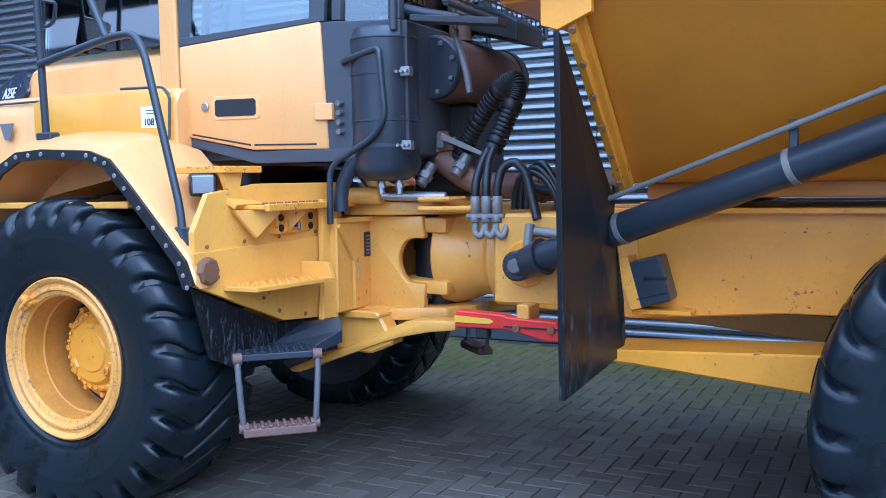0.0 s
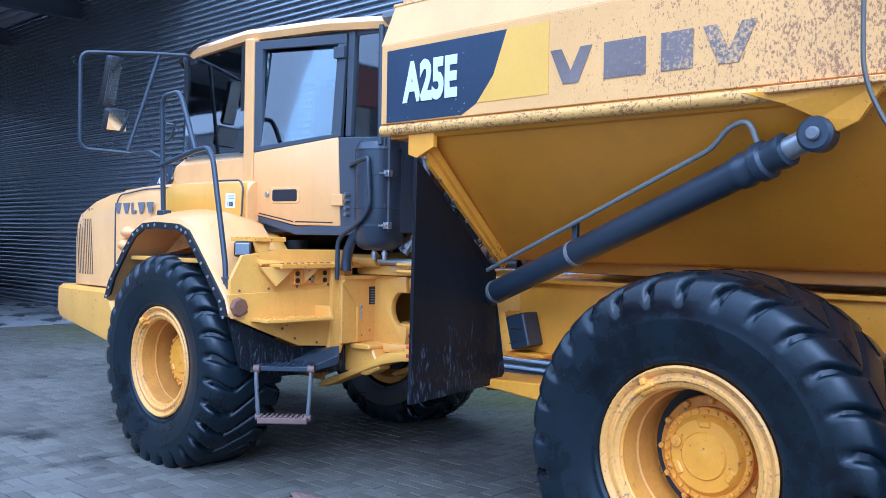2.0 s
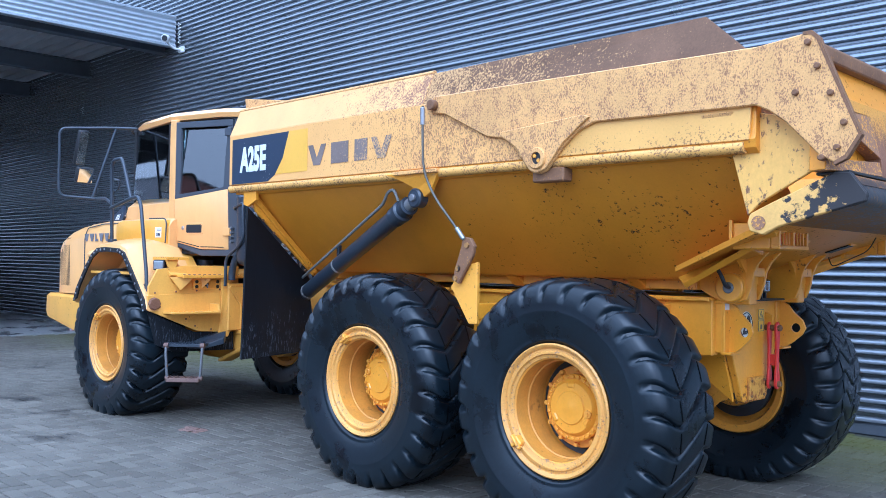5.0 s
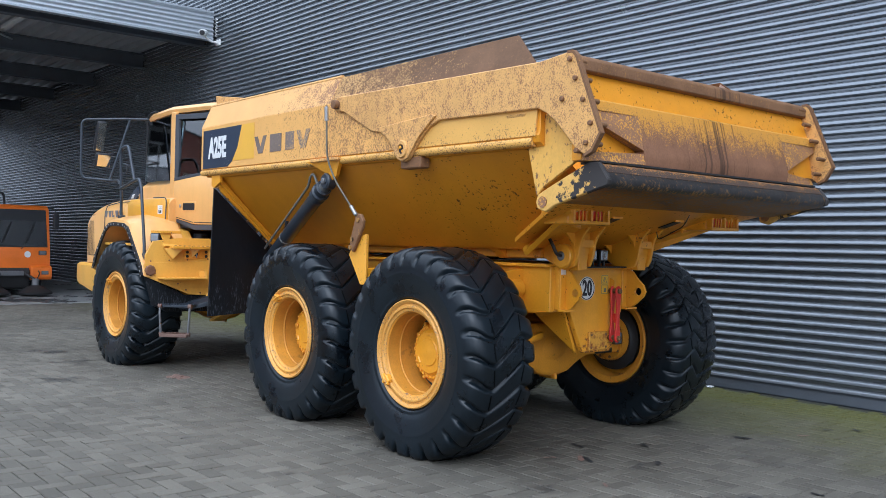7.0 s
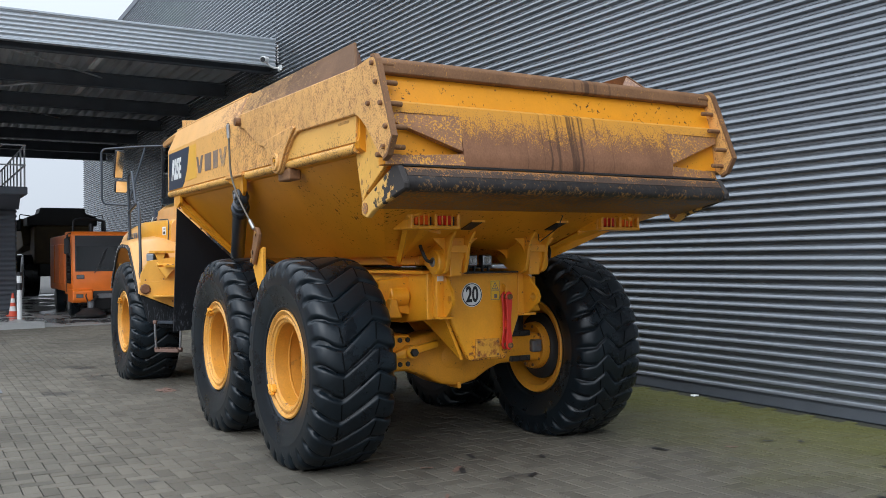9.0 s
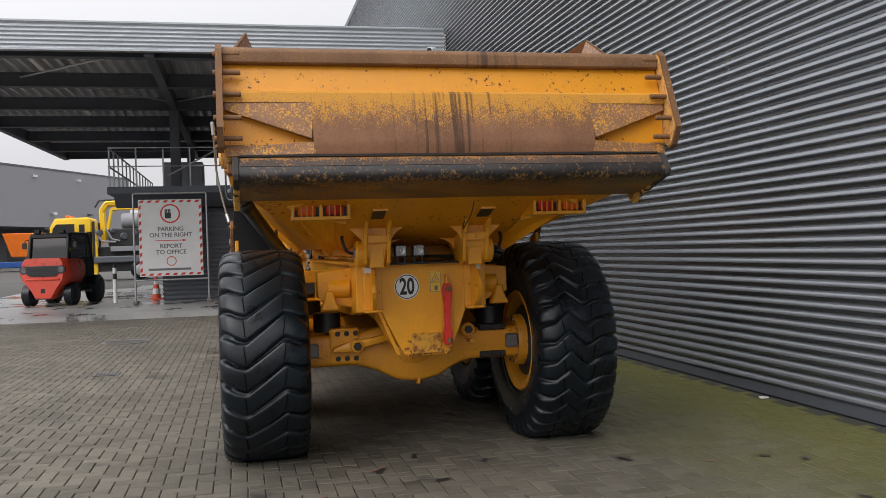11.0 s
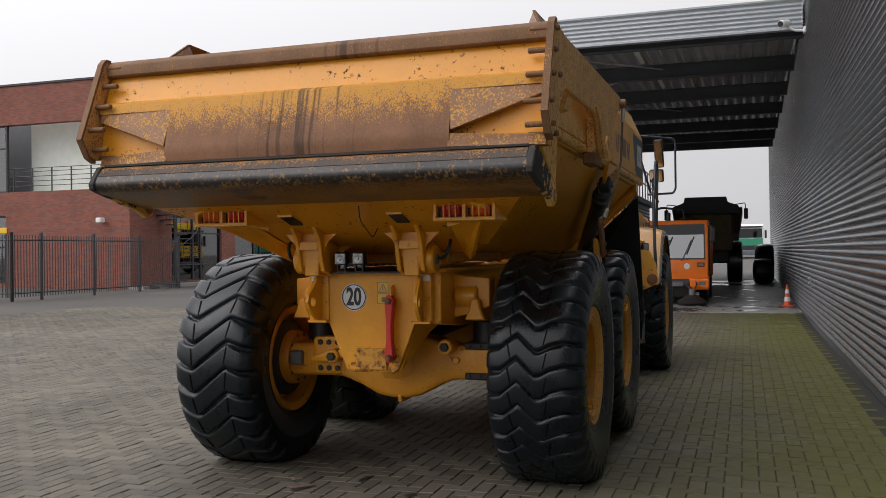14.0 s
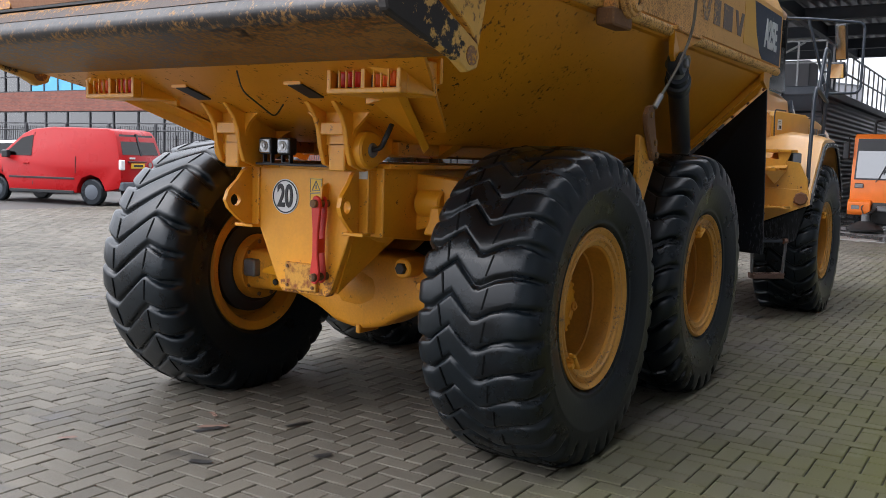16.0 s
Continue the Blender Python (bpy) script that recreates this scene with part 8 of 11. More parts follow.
        box(bm, -2.09, -2.04, -0.53, -0.49, z - 0.015, z + 0.03, 0.004)
        for k in range(3):
            cyl(bm, (-2.10 + 0.025 * k, -0.53, z + 0.007), (-2.10 + 0.025 * k, -0.55, z + 0.007), 0.008, 8)
        part("band_clamp", bm, "steel", tk)
    bm = B()
    cyl(bm, (-2.22, -0.47, 2.235), (-2.22, -0.47, 2.275), 0.022, 10)
    cyl(bm, (-2.27, -0.47, 2.268), (-2.16, -0.47, 2.268), 0.013, 8)
    part("top_valve", bm, "steel", tk, smooth=40)
    for x in (-2.25, -2.15):
        bm = B()
        cyl(bm, (x, -0.45, 1.44), (x, -0.45, 1.52), 0.016, 8)
        cyl(bm, (x, -0.45, 1.47), (x, -0.45, 1.49), 0.024, 6)
        part("drain_fitting", bm, "steel", tk, smooth=40)
    bm = B()
    tube(bm, [(-2.42, -0.48, 2.06), (-2.37, -0.58, 2.072), (-2.16, -0.60, 2.115), (-2.15, -0.61, 2.06), (-2.125, -0.61, 1.79), (-2.20, -0.61, 1.70), (-2.40, -0.61, 1.60), (-2.44, -0.61, 1.55), (-2.445, -0.61, 1.30)], 0.0155, 10, 0.05)
    part("grab_rail", bm, "navy", truck, "blue-grey tubular grab rail", smooth=60)
    bm = B()
    tube(bm, [(-2.28, -0.52, 1.66), (-2.36, -0.55, 1.58), (-2.42, -0.55, 1.46), (-2.42, -0.55, 1.36)], 0.035, 10, 0.08)
    part("intake_pipe", bm, "navy", truck, smooth=60)
    bm = B()
    for k in range(4):
        cyl(bm, (-2.40, -0.55, 1.74 + 0.045 * k), (-2.40, -0.59, 1.74 + 0.045 * k), 0.014, 8)
    box(bm, -2.42, -2.38, -0.55, -0.53, 1.71, 1.91, 0.003)
    part("connector_strip", bm, "greysteel", truck)
    # silencer drum lying across the machine, its near end bolted to a dark plate
    c, axis = Vector((-2.06, -0.24, 2.05)), Vector((0.03, 1, 0.0))
    bm = B()
    lathe(bm, [(0, 0.05), (0, 0.15), (0.02, 0.163), (0.10, 0.163), (0.70, 0.163), (0.705, 0.168), (0.76, 0.168), (0.765, 0.163), (0.80, 0.15), (0.80, 0.05)], c, axis, 32)
    si = part("silencer", bm, "exhaust", truck, "heat-browned exhaust silencer drum", smooth=35)
    bm = B()
    lathe(bm, [(0.70, 0.1665), (0.70, 0.171), (0.775, 0.171), (0.775, 0.1665)], c, axis, 32, close=True)
    part("drum_band", bm, "frame_dark", si, smooth=40)
    bm = B()
    lathe(bm, [(-0.03, 0.04), (-0.03, 0.145), (-0.02, 0.155), (0.02, 0.158), (0.02, 0.04)], c, axis, 28)
    fl = part("end_flange", bm, "navy", si, "dark bolted end plate", smooth=35)
    add_bolts(fl, [(c.x + 0.125 * math.cos(k * 0.785 + 0.3), c.y - 0.032, c.z + 0.125 * math.sin(k * 0.785 + 0.3)) for k in range(8)], (0, -1, 0), 0.014, 0.018, "greysteel")
    bm = B()
    tube(bm, [(-1.86, -0.40, 2.17), (-1.84, -0.41, 2.12), (-1.80, -0.41, 1.98), (-1.79, -0.41, 1.90)], 0.017, 8, 0.03)
    part("drum_strap", bm, "greysteel", si, "grey hanging strap", smooth=50)
    bm = B()
    tube(bm, [(-2.02, -0.02, 2.2), (-2.03, -0.02, 2.42), (-2.05, 0.0, 2.62)], 0.058, 14, 0.08)
    part("exhaust_stack", bm, "exhaust", si, smooth=60)
    # flexible bellows, clamp and the thick pipe that drops towards the body
    bm = B()
    lathe(bm, [(0.0 + 0.016 * k, 0.070 if k % 2 else 0.056) for k in range(12)], (-2.15, -0.14, 1.90), (0.10, 0, -1), 18)
    part("flexible_pipe", bm, "exhaust", si, smooth=60)
    bm = B()
    lathe(bm, [(0, 0.06), (0.005, 0.082), (0.03, 0.086), (0.035, 0.070), (0.075, 0.070), (0.08, 0.088), (0.105, 0.088), (0.11, 0.06)], (-2.128, -0.14, 1.735), (0.22, 0, -1), 18)
    part("pipe_clamp", bm, "rust", si, "rusty band clamp", smooth=40)
    bm = B()
    box(bm, -2.06, -2.02, -0.235, -0.20, 1.66, 1.72, 0.004)
    cyl(bm, (-2.06, -0.22, 1.70), (-1.96, -0.22, 1.70), 0.012, 8)
    part("clamp_bolt", bm, "greysteel", si)
    bm = B()
    tube(bm, [(-2.115, -0.14, 1.66), (-2.07, -0.14, 1.60), (-1.90, -0.15, 1.49), (-1.76, -0.15, 1.465), (-1.45, -0.15, 1.475), (-1.15, -0.15, 1.475)], 0.064, 16, 0.14, 6)
    part("exhaust_pipe", bm, "exhaust", si, smooth=60)
    bm = B()
    cyl(bm, (-1.58, -0.15, 1.472), (-1.45, -0.15, 1.475), 0.080, 16, chamfer=0.008)
    cyl(bm, (-1.545, -0.15, 1.473), (-1.525, -0.15, 1.473), 0.090, 16)
    part("pipe_sleeve", bm, "rust", si, smooth=40)
    bm = B()
    hull(bm, [(-2.03, -0.24, 1.735), (-1.80, -0.24, 1.63), (-1.80, -0.24, 1.61), (-2.03, -0.24, 1.70)], [(-2.03, -0.225, 1.735), (-1.80, -0.225, 1.63), (-1.80, -0.225, 1.61), (-2.03, -0.225, 1.70)], 0.002)
    part("pipe_bracket", bm, "zinc", si)
    # dark sheet hood above the silencer
    bm = B()
    hull(bm, [(-2.10, -0.02, 2.37), (-1.86, -0.02, 2.37), (-1.71, -0.02, 2.28), (-1.71, -0.02, 2.18), (-1.83, -0.02, 2.215), (-2.10, -0.02, 2.29)],
         [(-2.10, 0.34, 2.37), (-1.86, 0.34, 2.37), (-1.71, 0.34, 2.28), (-1.71, 0.34, 2.18), (-1.83, 0.34, 2.215), (-2.10, 0.34, 2.29)], 0.008)
    part("heat_hood", bm, "black", truck, "black sheet hood over the silencer")
    bm = B()
    tube(bm, [(-2.36, -0.46, 2.38), (-1.98, -0.46, 2.27), (-1.76, -0.44, 2.22)], 0.026, 10, 0.05)
    part("guard_tube", bm, "navy", truck, smooth=60)
    # plain dark block for the clutter behind the tank
    bm = B()
    box(bm, -2.30, -1.98, -0.05, 0.45, 1.42, 1.90, 0.03)
    part("gear_housing", bm, "frame_dark", truck, "dark block among the clutter behind the tank")
    # hose bundle looping over the joint, with its steel couplings
    for k, x in enumerate((-1.75, -1.695, -1.64)):
        bm = B()
        tube(bm, [(x, -0.45, 1.38), (x, -0.45, 1.48), (-1.74 + 0.03 * k, -0.38, 1.60), (-1.70 + 0.02 * k, -0.31, 1.70)] if k < 2 else
             [(x, -0.45, 1.38), (x, -0.45, 1.47), (-1.625, -0.43, 1.55), (-1.57, -0.42, 1.585), (-1.51, -0.42, 1.53), (-1.475, -0.44, 1.42), (-1.44, -0.47, 1.32)], 0.021, 8, 0.07)
        part("hydraulic_hose", bm, "hose", truck, "black hydraulic hose", smooth=60)
        bm = B()
        cyl(bm, (x, -0.45, 1.345), (x, -0.45, 1.425), 0.023, 10, chamfer=0.003)
        cyl(bm, (x, -0.45, 1.305), (x, -0.45, 1.34), 0.030, 6, chamfer=0.003)
        tube(bm, [(x, -0.45, 1.31), (x, -0.46, 1.255), (x + 0.035, -0.475, 1.238), (x + 0.045, -0.46, 1.27), (x + 0.045, -0.44, 1.31)], 0.016, 8, 0.025)
        part("hose_fitting", bm, "zinc", truck, smooth=50)
    bm = B()
    box(bm, -1.79, -1.60, -0.475, -0.42, 1.325, 1.345, 0.003)
    part("coupling_rail", bm, "zinc", truck)
    # spiral-wrapped part of the bundle
    bm = B()
    path = bend([(-1.715, -0.33, 1.63), (-1.66, -0.30, 1.76), (-1.605, -0.28, 1.90), (-1.61, -0.27, 1.965), (-1.68, -0.25, 1.955), (-1.78, -0.22, 1.86), (-1.90, -0.18, 1.71), (-1.98, -0.14, 1.60)], 0.07, 6)
    for i in range(0, len(path) - 1):
        p, q = path[i], path[i + 1]
        n = max(1, int((q - p).length / 0.034))
        for k in range(n):
            u, v = p.lerp(q, k / n), p.lerp(q, (k + 0.84) / n)
            if (v - u).length > 0.004:
                cyl(bm, u, v, 0.046, 12, chamfer=0.002)
    part("hose_sleeve", bm, "black", truck, "black spiral hose sleeve", smooth=60)
    bm = B()
    tube(bm, [path[0], path[len(path) // 3], path[len(path) * 2 // 3], path[-1]], 0.03, 8, 0.08)
    part("hydraulic_hose", bm, "hose", truck, smooth=60)
    for k in range(3):
        bm = B()
        tube(bm, [(-1.62 + 0.03 * k, -0.30, 1.36), (-1.61 + 0.03 * k, -0.31, 1.46 + 0.02 * k), (-1.54 + 0.03 * k, -0.33, 1.545 + 0.025 * k), (-1.44 + 0.02 * k, -0.35, 1.50), (-1.38 + 0.015 * k, -0.36, 1.40), (-1.36, -0.36, 1.28)], 0.016, 8, 0.07)
        part("hydraulic_hose", bm, "hose", truck, smooth=60)
    bm = B()
    tube(bm, [(-1.62, -0.24, 1.50), (-1.50, -0.26, 1.445), (-1.35, -0.28, 1.435), (-1.15, -0.28, 1.44)], 0.028, 10, 0.06)
    part("ribbed_conduit", bm, "hose", truck, smooth=60)
    for p, q in (((-1.47, -0.48, 1.30), (-1.475, -0.50, 1.20)), ((-1.47, -0.47, 1.27), (-1.30, -0.48, 1.25))):
        bm = B()
        cyl(bm, p, q, 0.022, 10, chamfer=0.003)
        part("hose_fitting", bm, "zinc", truck, smooth=40)
    bm = B()
    for k in range(7):
        lathe(bm, [(-0.005, 0.011), (0, 0.007), (0.005, 0.011), (0, 0.016)], (-1.855 + 0.006 * math.sin(k * 2), -0.41, 2.165 + 0.022 * k), (1, 0, 0) if k % 2 else (0, 1, 0), 10, close=True)
    part("chain", bm, "greysteel", truck, smooth=60)
    for k, (x, y, z) in enumerate(((-2.3, -0.28, 1.50), (-2.2, -0.25, 1.56), (-2.12, -0.3, 1.48), (-1.95, -0.25, 1.52))):
        bm = B()
        cyl(bm, (x, y, z), (x + 0.04, y + 0.06, z + 0.10), 0.03, 10, chamfer=0.004)
        cyl(bm, (x + 0.01, y + 0.015, z + 0.03), (x + 0.02, y + 0.03, z + 0.055), 0.04, 6)
        part("pipe_union", bm, "greysteel", truck, smooth=40)


build_joint()

# ---- the yard ----


def slab_sheet(name, x0, x1, y0, y1, lift, mat, label, n=12, category="pavement"):
    bm = B()
    gx = [x0 + (x1 - x0) * i / n for i in range(n + 1)]
    gy = [y0 + (y1 - y0) * i / n for i in range(n + 1)]
    top = [[bm.verts.new((x, y, rise(x, y) + lift)) for y in gy] for x in gx]
    for a, b in zip(top, top[1:]):
        for i in range(n):
            bm.faces.new((a[i], b[i], b[i + 1], a[i + 1]))
    bound = [e for e in bm.edges if len(e.link_faces) == 1]
    ext = bmesh.ops.extrude_edge_only(bm, edges=bound)
    for v in ext["geom"]:
        if isinstance(v, bmesh.types.BMVert):
            v.co.z -= lift + 0.08
    return tagged(part(name, bm, mat, label=label), category=category, kind="structure")


slab_sheet("pavement_slab", -29.5, -12.9, -5.4, 7.66, 0.012, "concrete", "pale damp concrete slab under the canopy")
slab_sheet("kerb_island", -29.0, -12.7, -0.9, 3.0, 0.13, "concrete", "raised pale concrete kerb island", category="kerb")
slab_sheet("kerb_strip", -36.2, -22.0, -16.95, -16.2, 0.10, "concrete", "raised concrete kerb along the brick building", category="kerb")


def build_block():
    b = thing("wash_building", (-23, 1.3, 0.1), "low dark ribbed steel building with a railed roof deck", "building")
    bm = B()
    box(bm, -6, 5.6, -0.45, 1.55, 0, 3.05, 0)
    part("core", bm, "canopy_steel", b)
    for y, sg in ((1.56, 1), (-0.46, -1)):
        bm = B()
        corrugated(bm, -6, 5.6, 0.05, 3.05, 0.125, 0.03, lambda u, o, z: (u, y + sg * o, z))
        part("side_cladding", bm, "sheet_dark", b, smooth=50)
    bm = B()
    corrugated(bm, -0.45, 1.55, 0.05, 3.05, 0.125, 0.03, lambda u, o, z: (5.61 + o, u, z))
    part("end_cladding", bm, "sheet_dark", b, smooth=50)
    bm = B()
    box(bm, -6.1, 6.6, -1.75, 1.75, 3.05, 3.25, 0.02)
    d = part("roof_deck", bm, "canopy_steel", b, "dark steel roof deck")
    bm = B()
    prism(bm, [(6.0, 3.05), (6.5, 3.05), (6.1, 2.75), (6.0, 2.7)], "y", -1.6, 1.6, 0.01)
    part("deck_corbel", bm, "canopy_steel", b)
    rail = [(-6.0, 1.7), (6.5, 1.7), (6.5, -1.7), (-6.0, -1.7)]
    for z in (3.8, 4.3):
        bm = B()
        tube(bm, [(x, y, z) for x, y in rail], 0.025, 6, 0)
        part("rail", bm, "galvanised", d)
    for k in range(14):
        for y in (1.7, -1.7):
            bm = B()
            box(bm, -6 + 12.4 * k / 13 - 0.02, -6 + 12.4 * k / 13 + 0.02, y - 0.02, y + 0.02, 3.25, 4.3, 0)
            part("post", bm, "galvanised", d)
    for y in (-1.0, -0.3, 0.4, 1.1):
        bm = B()
        box(bm, 6.48, 6.52, y - 0.02, y + 0.02, 3.25, 4.3, 0)
        part("post", bm, "galvanised", d)
    # stair rail climbing past the end
    bm = B()
    tube(bm, [(6.3, 1.2, 4.3), (6.35, -0.2, 3.55)], 0.025, 6, 0)
    part("stair_rail", bm, "galvanised", d)
    bm = B()
    box(bm, 1.4, 2.6, -0.6, 0.6, 3.25, 4.3, 0.03)
    part("roof_unit", bm, "hall_grey", d, "grey unit on the roof deck")


build_block()


def build_bollard(x, y):
    z = rise(x, y) + (0.12 if -0.9 < y < 3.0 and x < -12.7 else 0)
    t = thing("bollard", (x, y, z), "white steel bollard with black band", "bollard", "bollards")
    for z0, z1, m in ((0, 0.66, "white"), (0.66, 0.82, "black"), (0.82, 0.98, "white"), (0.98, 1.06, "black")):
        bm = B()
        cyl(bm, (0, 0, z0), (0, 0, z1), 0.055, 16)
        part("band", bm, m, t, smooth=40)


def build_cone(x, y, size=1.0):
    z = rise(x, y) + (0.12 if -0.9 < y < 3.0 and x < -12.7 else 0.012)
    t = thing("traffic_cone", (x, y, z), "orange-red traffic cone with white bands", "traffic cone", "traffic cones")
    t.matrix_basis = t.matrix_basis @ Matrix.Diagonal((size, size, size, 1))
    bm = B()
    box(bm, -0.2, 0.2, -0.2, 0.2, 0, 0.03, 0.008)
    part("base", bm, "cone_red", t)
    for z0, z1, m in ((0.03, 0.16, "cone_red"), (0.16, 0.32, "white"), (0.32, 0.44, "cone_red"), (0.44, 0.58, "white"), (0.58, 0.75, "cone_red")):
        bm = B()
        cyl(bm, (0, 0, z0), (0, 0, z1), 0.135 - 0.14 * z0, 16, r1=0.135 - 0.14 * z1)
        part("band", bm, m, t, smooth=40)


build_bollard(-13.95, 2.62)
build_bollard(-17.4, -0.45)
build_cone(-15.3, 2.60, 0.72)
build_cone(-15.1, 7.44, 0.68)
build_cone(-18.4, 0.55)


def build_sign():
    x, y = -16.4, 1.15
    z = rise(x, y) + 0.13
    t = thing("parking_sign", (x, y, z), "white parking sign board with red striped border on a tube frame", "sign")
    bm = B()
    tube(bm, [(0, -0.95, 0.0), (0, -0.95, 2.95), (0, 0.95, 2.95), (0, 0.95, 0.0)], 0.025, 8, 0.06)
    part("frame", bm, "steel", t, smooth=60)
    bm = B()
    tube(bm, [(0, -0.95, 0.62), (0, 0.95, 0.62)], 0.02, 8, 0)
    part("cross_bar", bm, "steel", t)
    for y0 in (-0.95, 0.95):
        bm = B()
        box(bm, -0.3, 0.3, y0 - 0.06, y0 + 0.06, 0, 0.08, 0.01)
        part("foot", bm, "concrete", t)
    bm = B()
    box(bm, 0.02, 0.04, -0.82, 0.82, 0.72, 2.78, 0.004)
    bd = part("board", bm, "white", t)
    for k in range(8):
        for z0 in (0.74, 2.70):
            bm = B()
            yy = -0.80 + 0.205 * k
            hull(bm, [(0.041, yy, z0), (0.041, yy + 0.10, z0), (0.041, yy + 0.14, z0 + 0.06), (0.041, yy + 0.04, z0 + 0.06)], [(0.044, yy, z0), (0.044, yy + 0.10, z0), (0.044, yy + 0.14, z0 + 0.06), (0.044, yy + 0.04, z0 + 0.06)], 0)
            part("stripe", bm, "red", bd)
    for k in range(9):
        for y0 in (-0.81, 0.75):
            bm = B()
            zz = 0.82 + 0.21 * k
            hull(bm, [(0.041, y0, zz), (0.041, y0 + 0.06, zz + 0.04), (0.041, y0 + 0.06, zz + 0.14), (0.041, y0, zz + 0.10)], [(0.044, y0, zz), (0.044, y0 + 0.06, zz + 0.04), (0.044, y0 + 0.06, zz + 0.14), (0.044, y0, zz + 0.10)], 0)
            part("stripe", bm, "red", bd)
    bm = B()
    lathe(bm, [(0, 0.26), (0.004, 0.26), (0.004, 0.22), (0, 0.22)], (0.041, 0, 2.40), (1, 0, 0), 28, close=True)
    part("stop_ring", bm, "red", bd)
    bm = B()
    box(bm, 0.041, 0.045, -0.14, 0.02, 2.27, 2.42, 0)
    for k in range(4):
        box(bm, 0.041, 0.045, -0.14 + 0.04 * k, -0.11 + 0.04 * k, 2.42, 2.52, 0)
    part("palm_mark", bm, "black", bd)
    for body, zz, sz in (("PARKING", 1.98, 0.16), ("ON THE RIGHT", 1.82, 0.16), ("REPORT", 1.52, 0.16), ("TO OFFICE", 1.36, 0.16)):
        text_mesh("lettering", body, sz, "mark_clean", bd, pose(0.042, 0, zz, 90, 0, 90), bold=0.004)
    bm = B()
    prism(bm, [(-0.40, 1.665), (0.30, 1.665), (0.30, 1.64), (0.42, 1.675), (0.30, 1.71), (0.30, 1.685), (-0.40, 1.685)], "x", 0.041, 0.044, 0)
    part("arrow", bm, "red", bd)
    bm = B()
    lathe(bm, [(0, 0.13), (0.004, 0.13), (0.004, 0.11), (0, 0.11)], (0.041, 0, 1.12), (1, 0, 0), 20, close=True)
    part("speed_ring", bm, "red", bd)
    bm = B()
    box(bm, 0.041, 0.044, -0.6, 0.5, 0.87, 0.93, 0)
    part("name_bar", bm, "mark_clean", bd)


build_sign()


def road_wheel(parent, p, r, w, axis=(0, 1, 0), rim="steel"):
    a = Vector(axis)
    bm = B()
    lathe(bm, [(-w / 2, r * 0.62), (-w / 2, r * 0.9), (-w / 2 + 0.03, r), (w / 2 - 0.03, r), (w / 2, r * 0.9), (w / 2, r * 0.62)], p, a, 24)
    t = part("wheel", bm, "rubber", parent, smooth=40)
    bm = B()
    lathe(bm, [(-w / 2 - 0.004, 0.02), (-w / 2 - 0.004, r * 0.55), (-w / 2 + 0.01, r * 0.62), (w / 2 - 0.01, r * 0.62), (w / 2 + 0.004, r * 0.55), (w / 2 + 0.004, 0.02)], p, a, 20)
    part("rim", bm, rim, t, smooth=40)


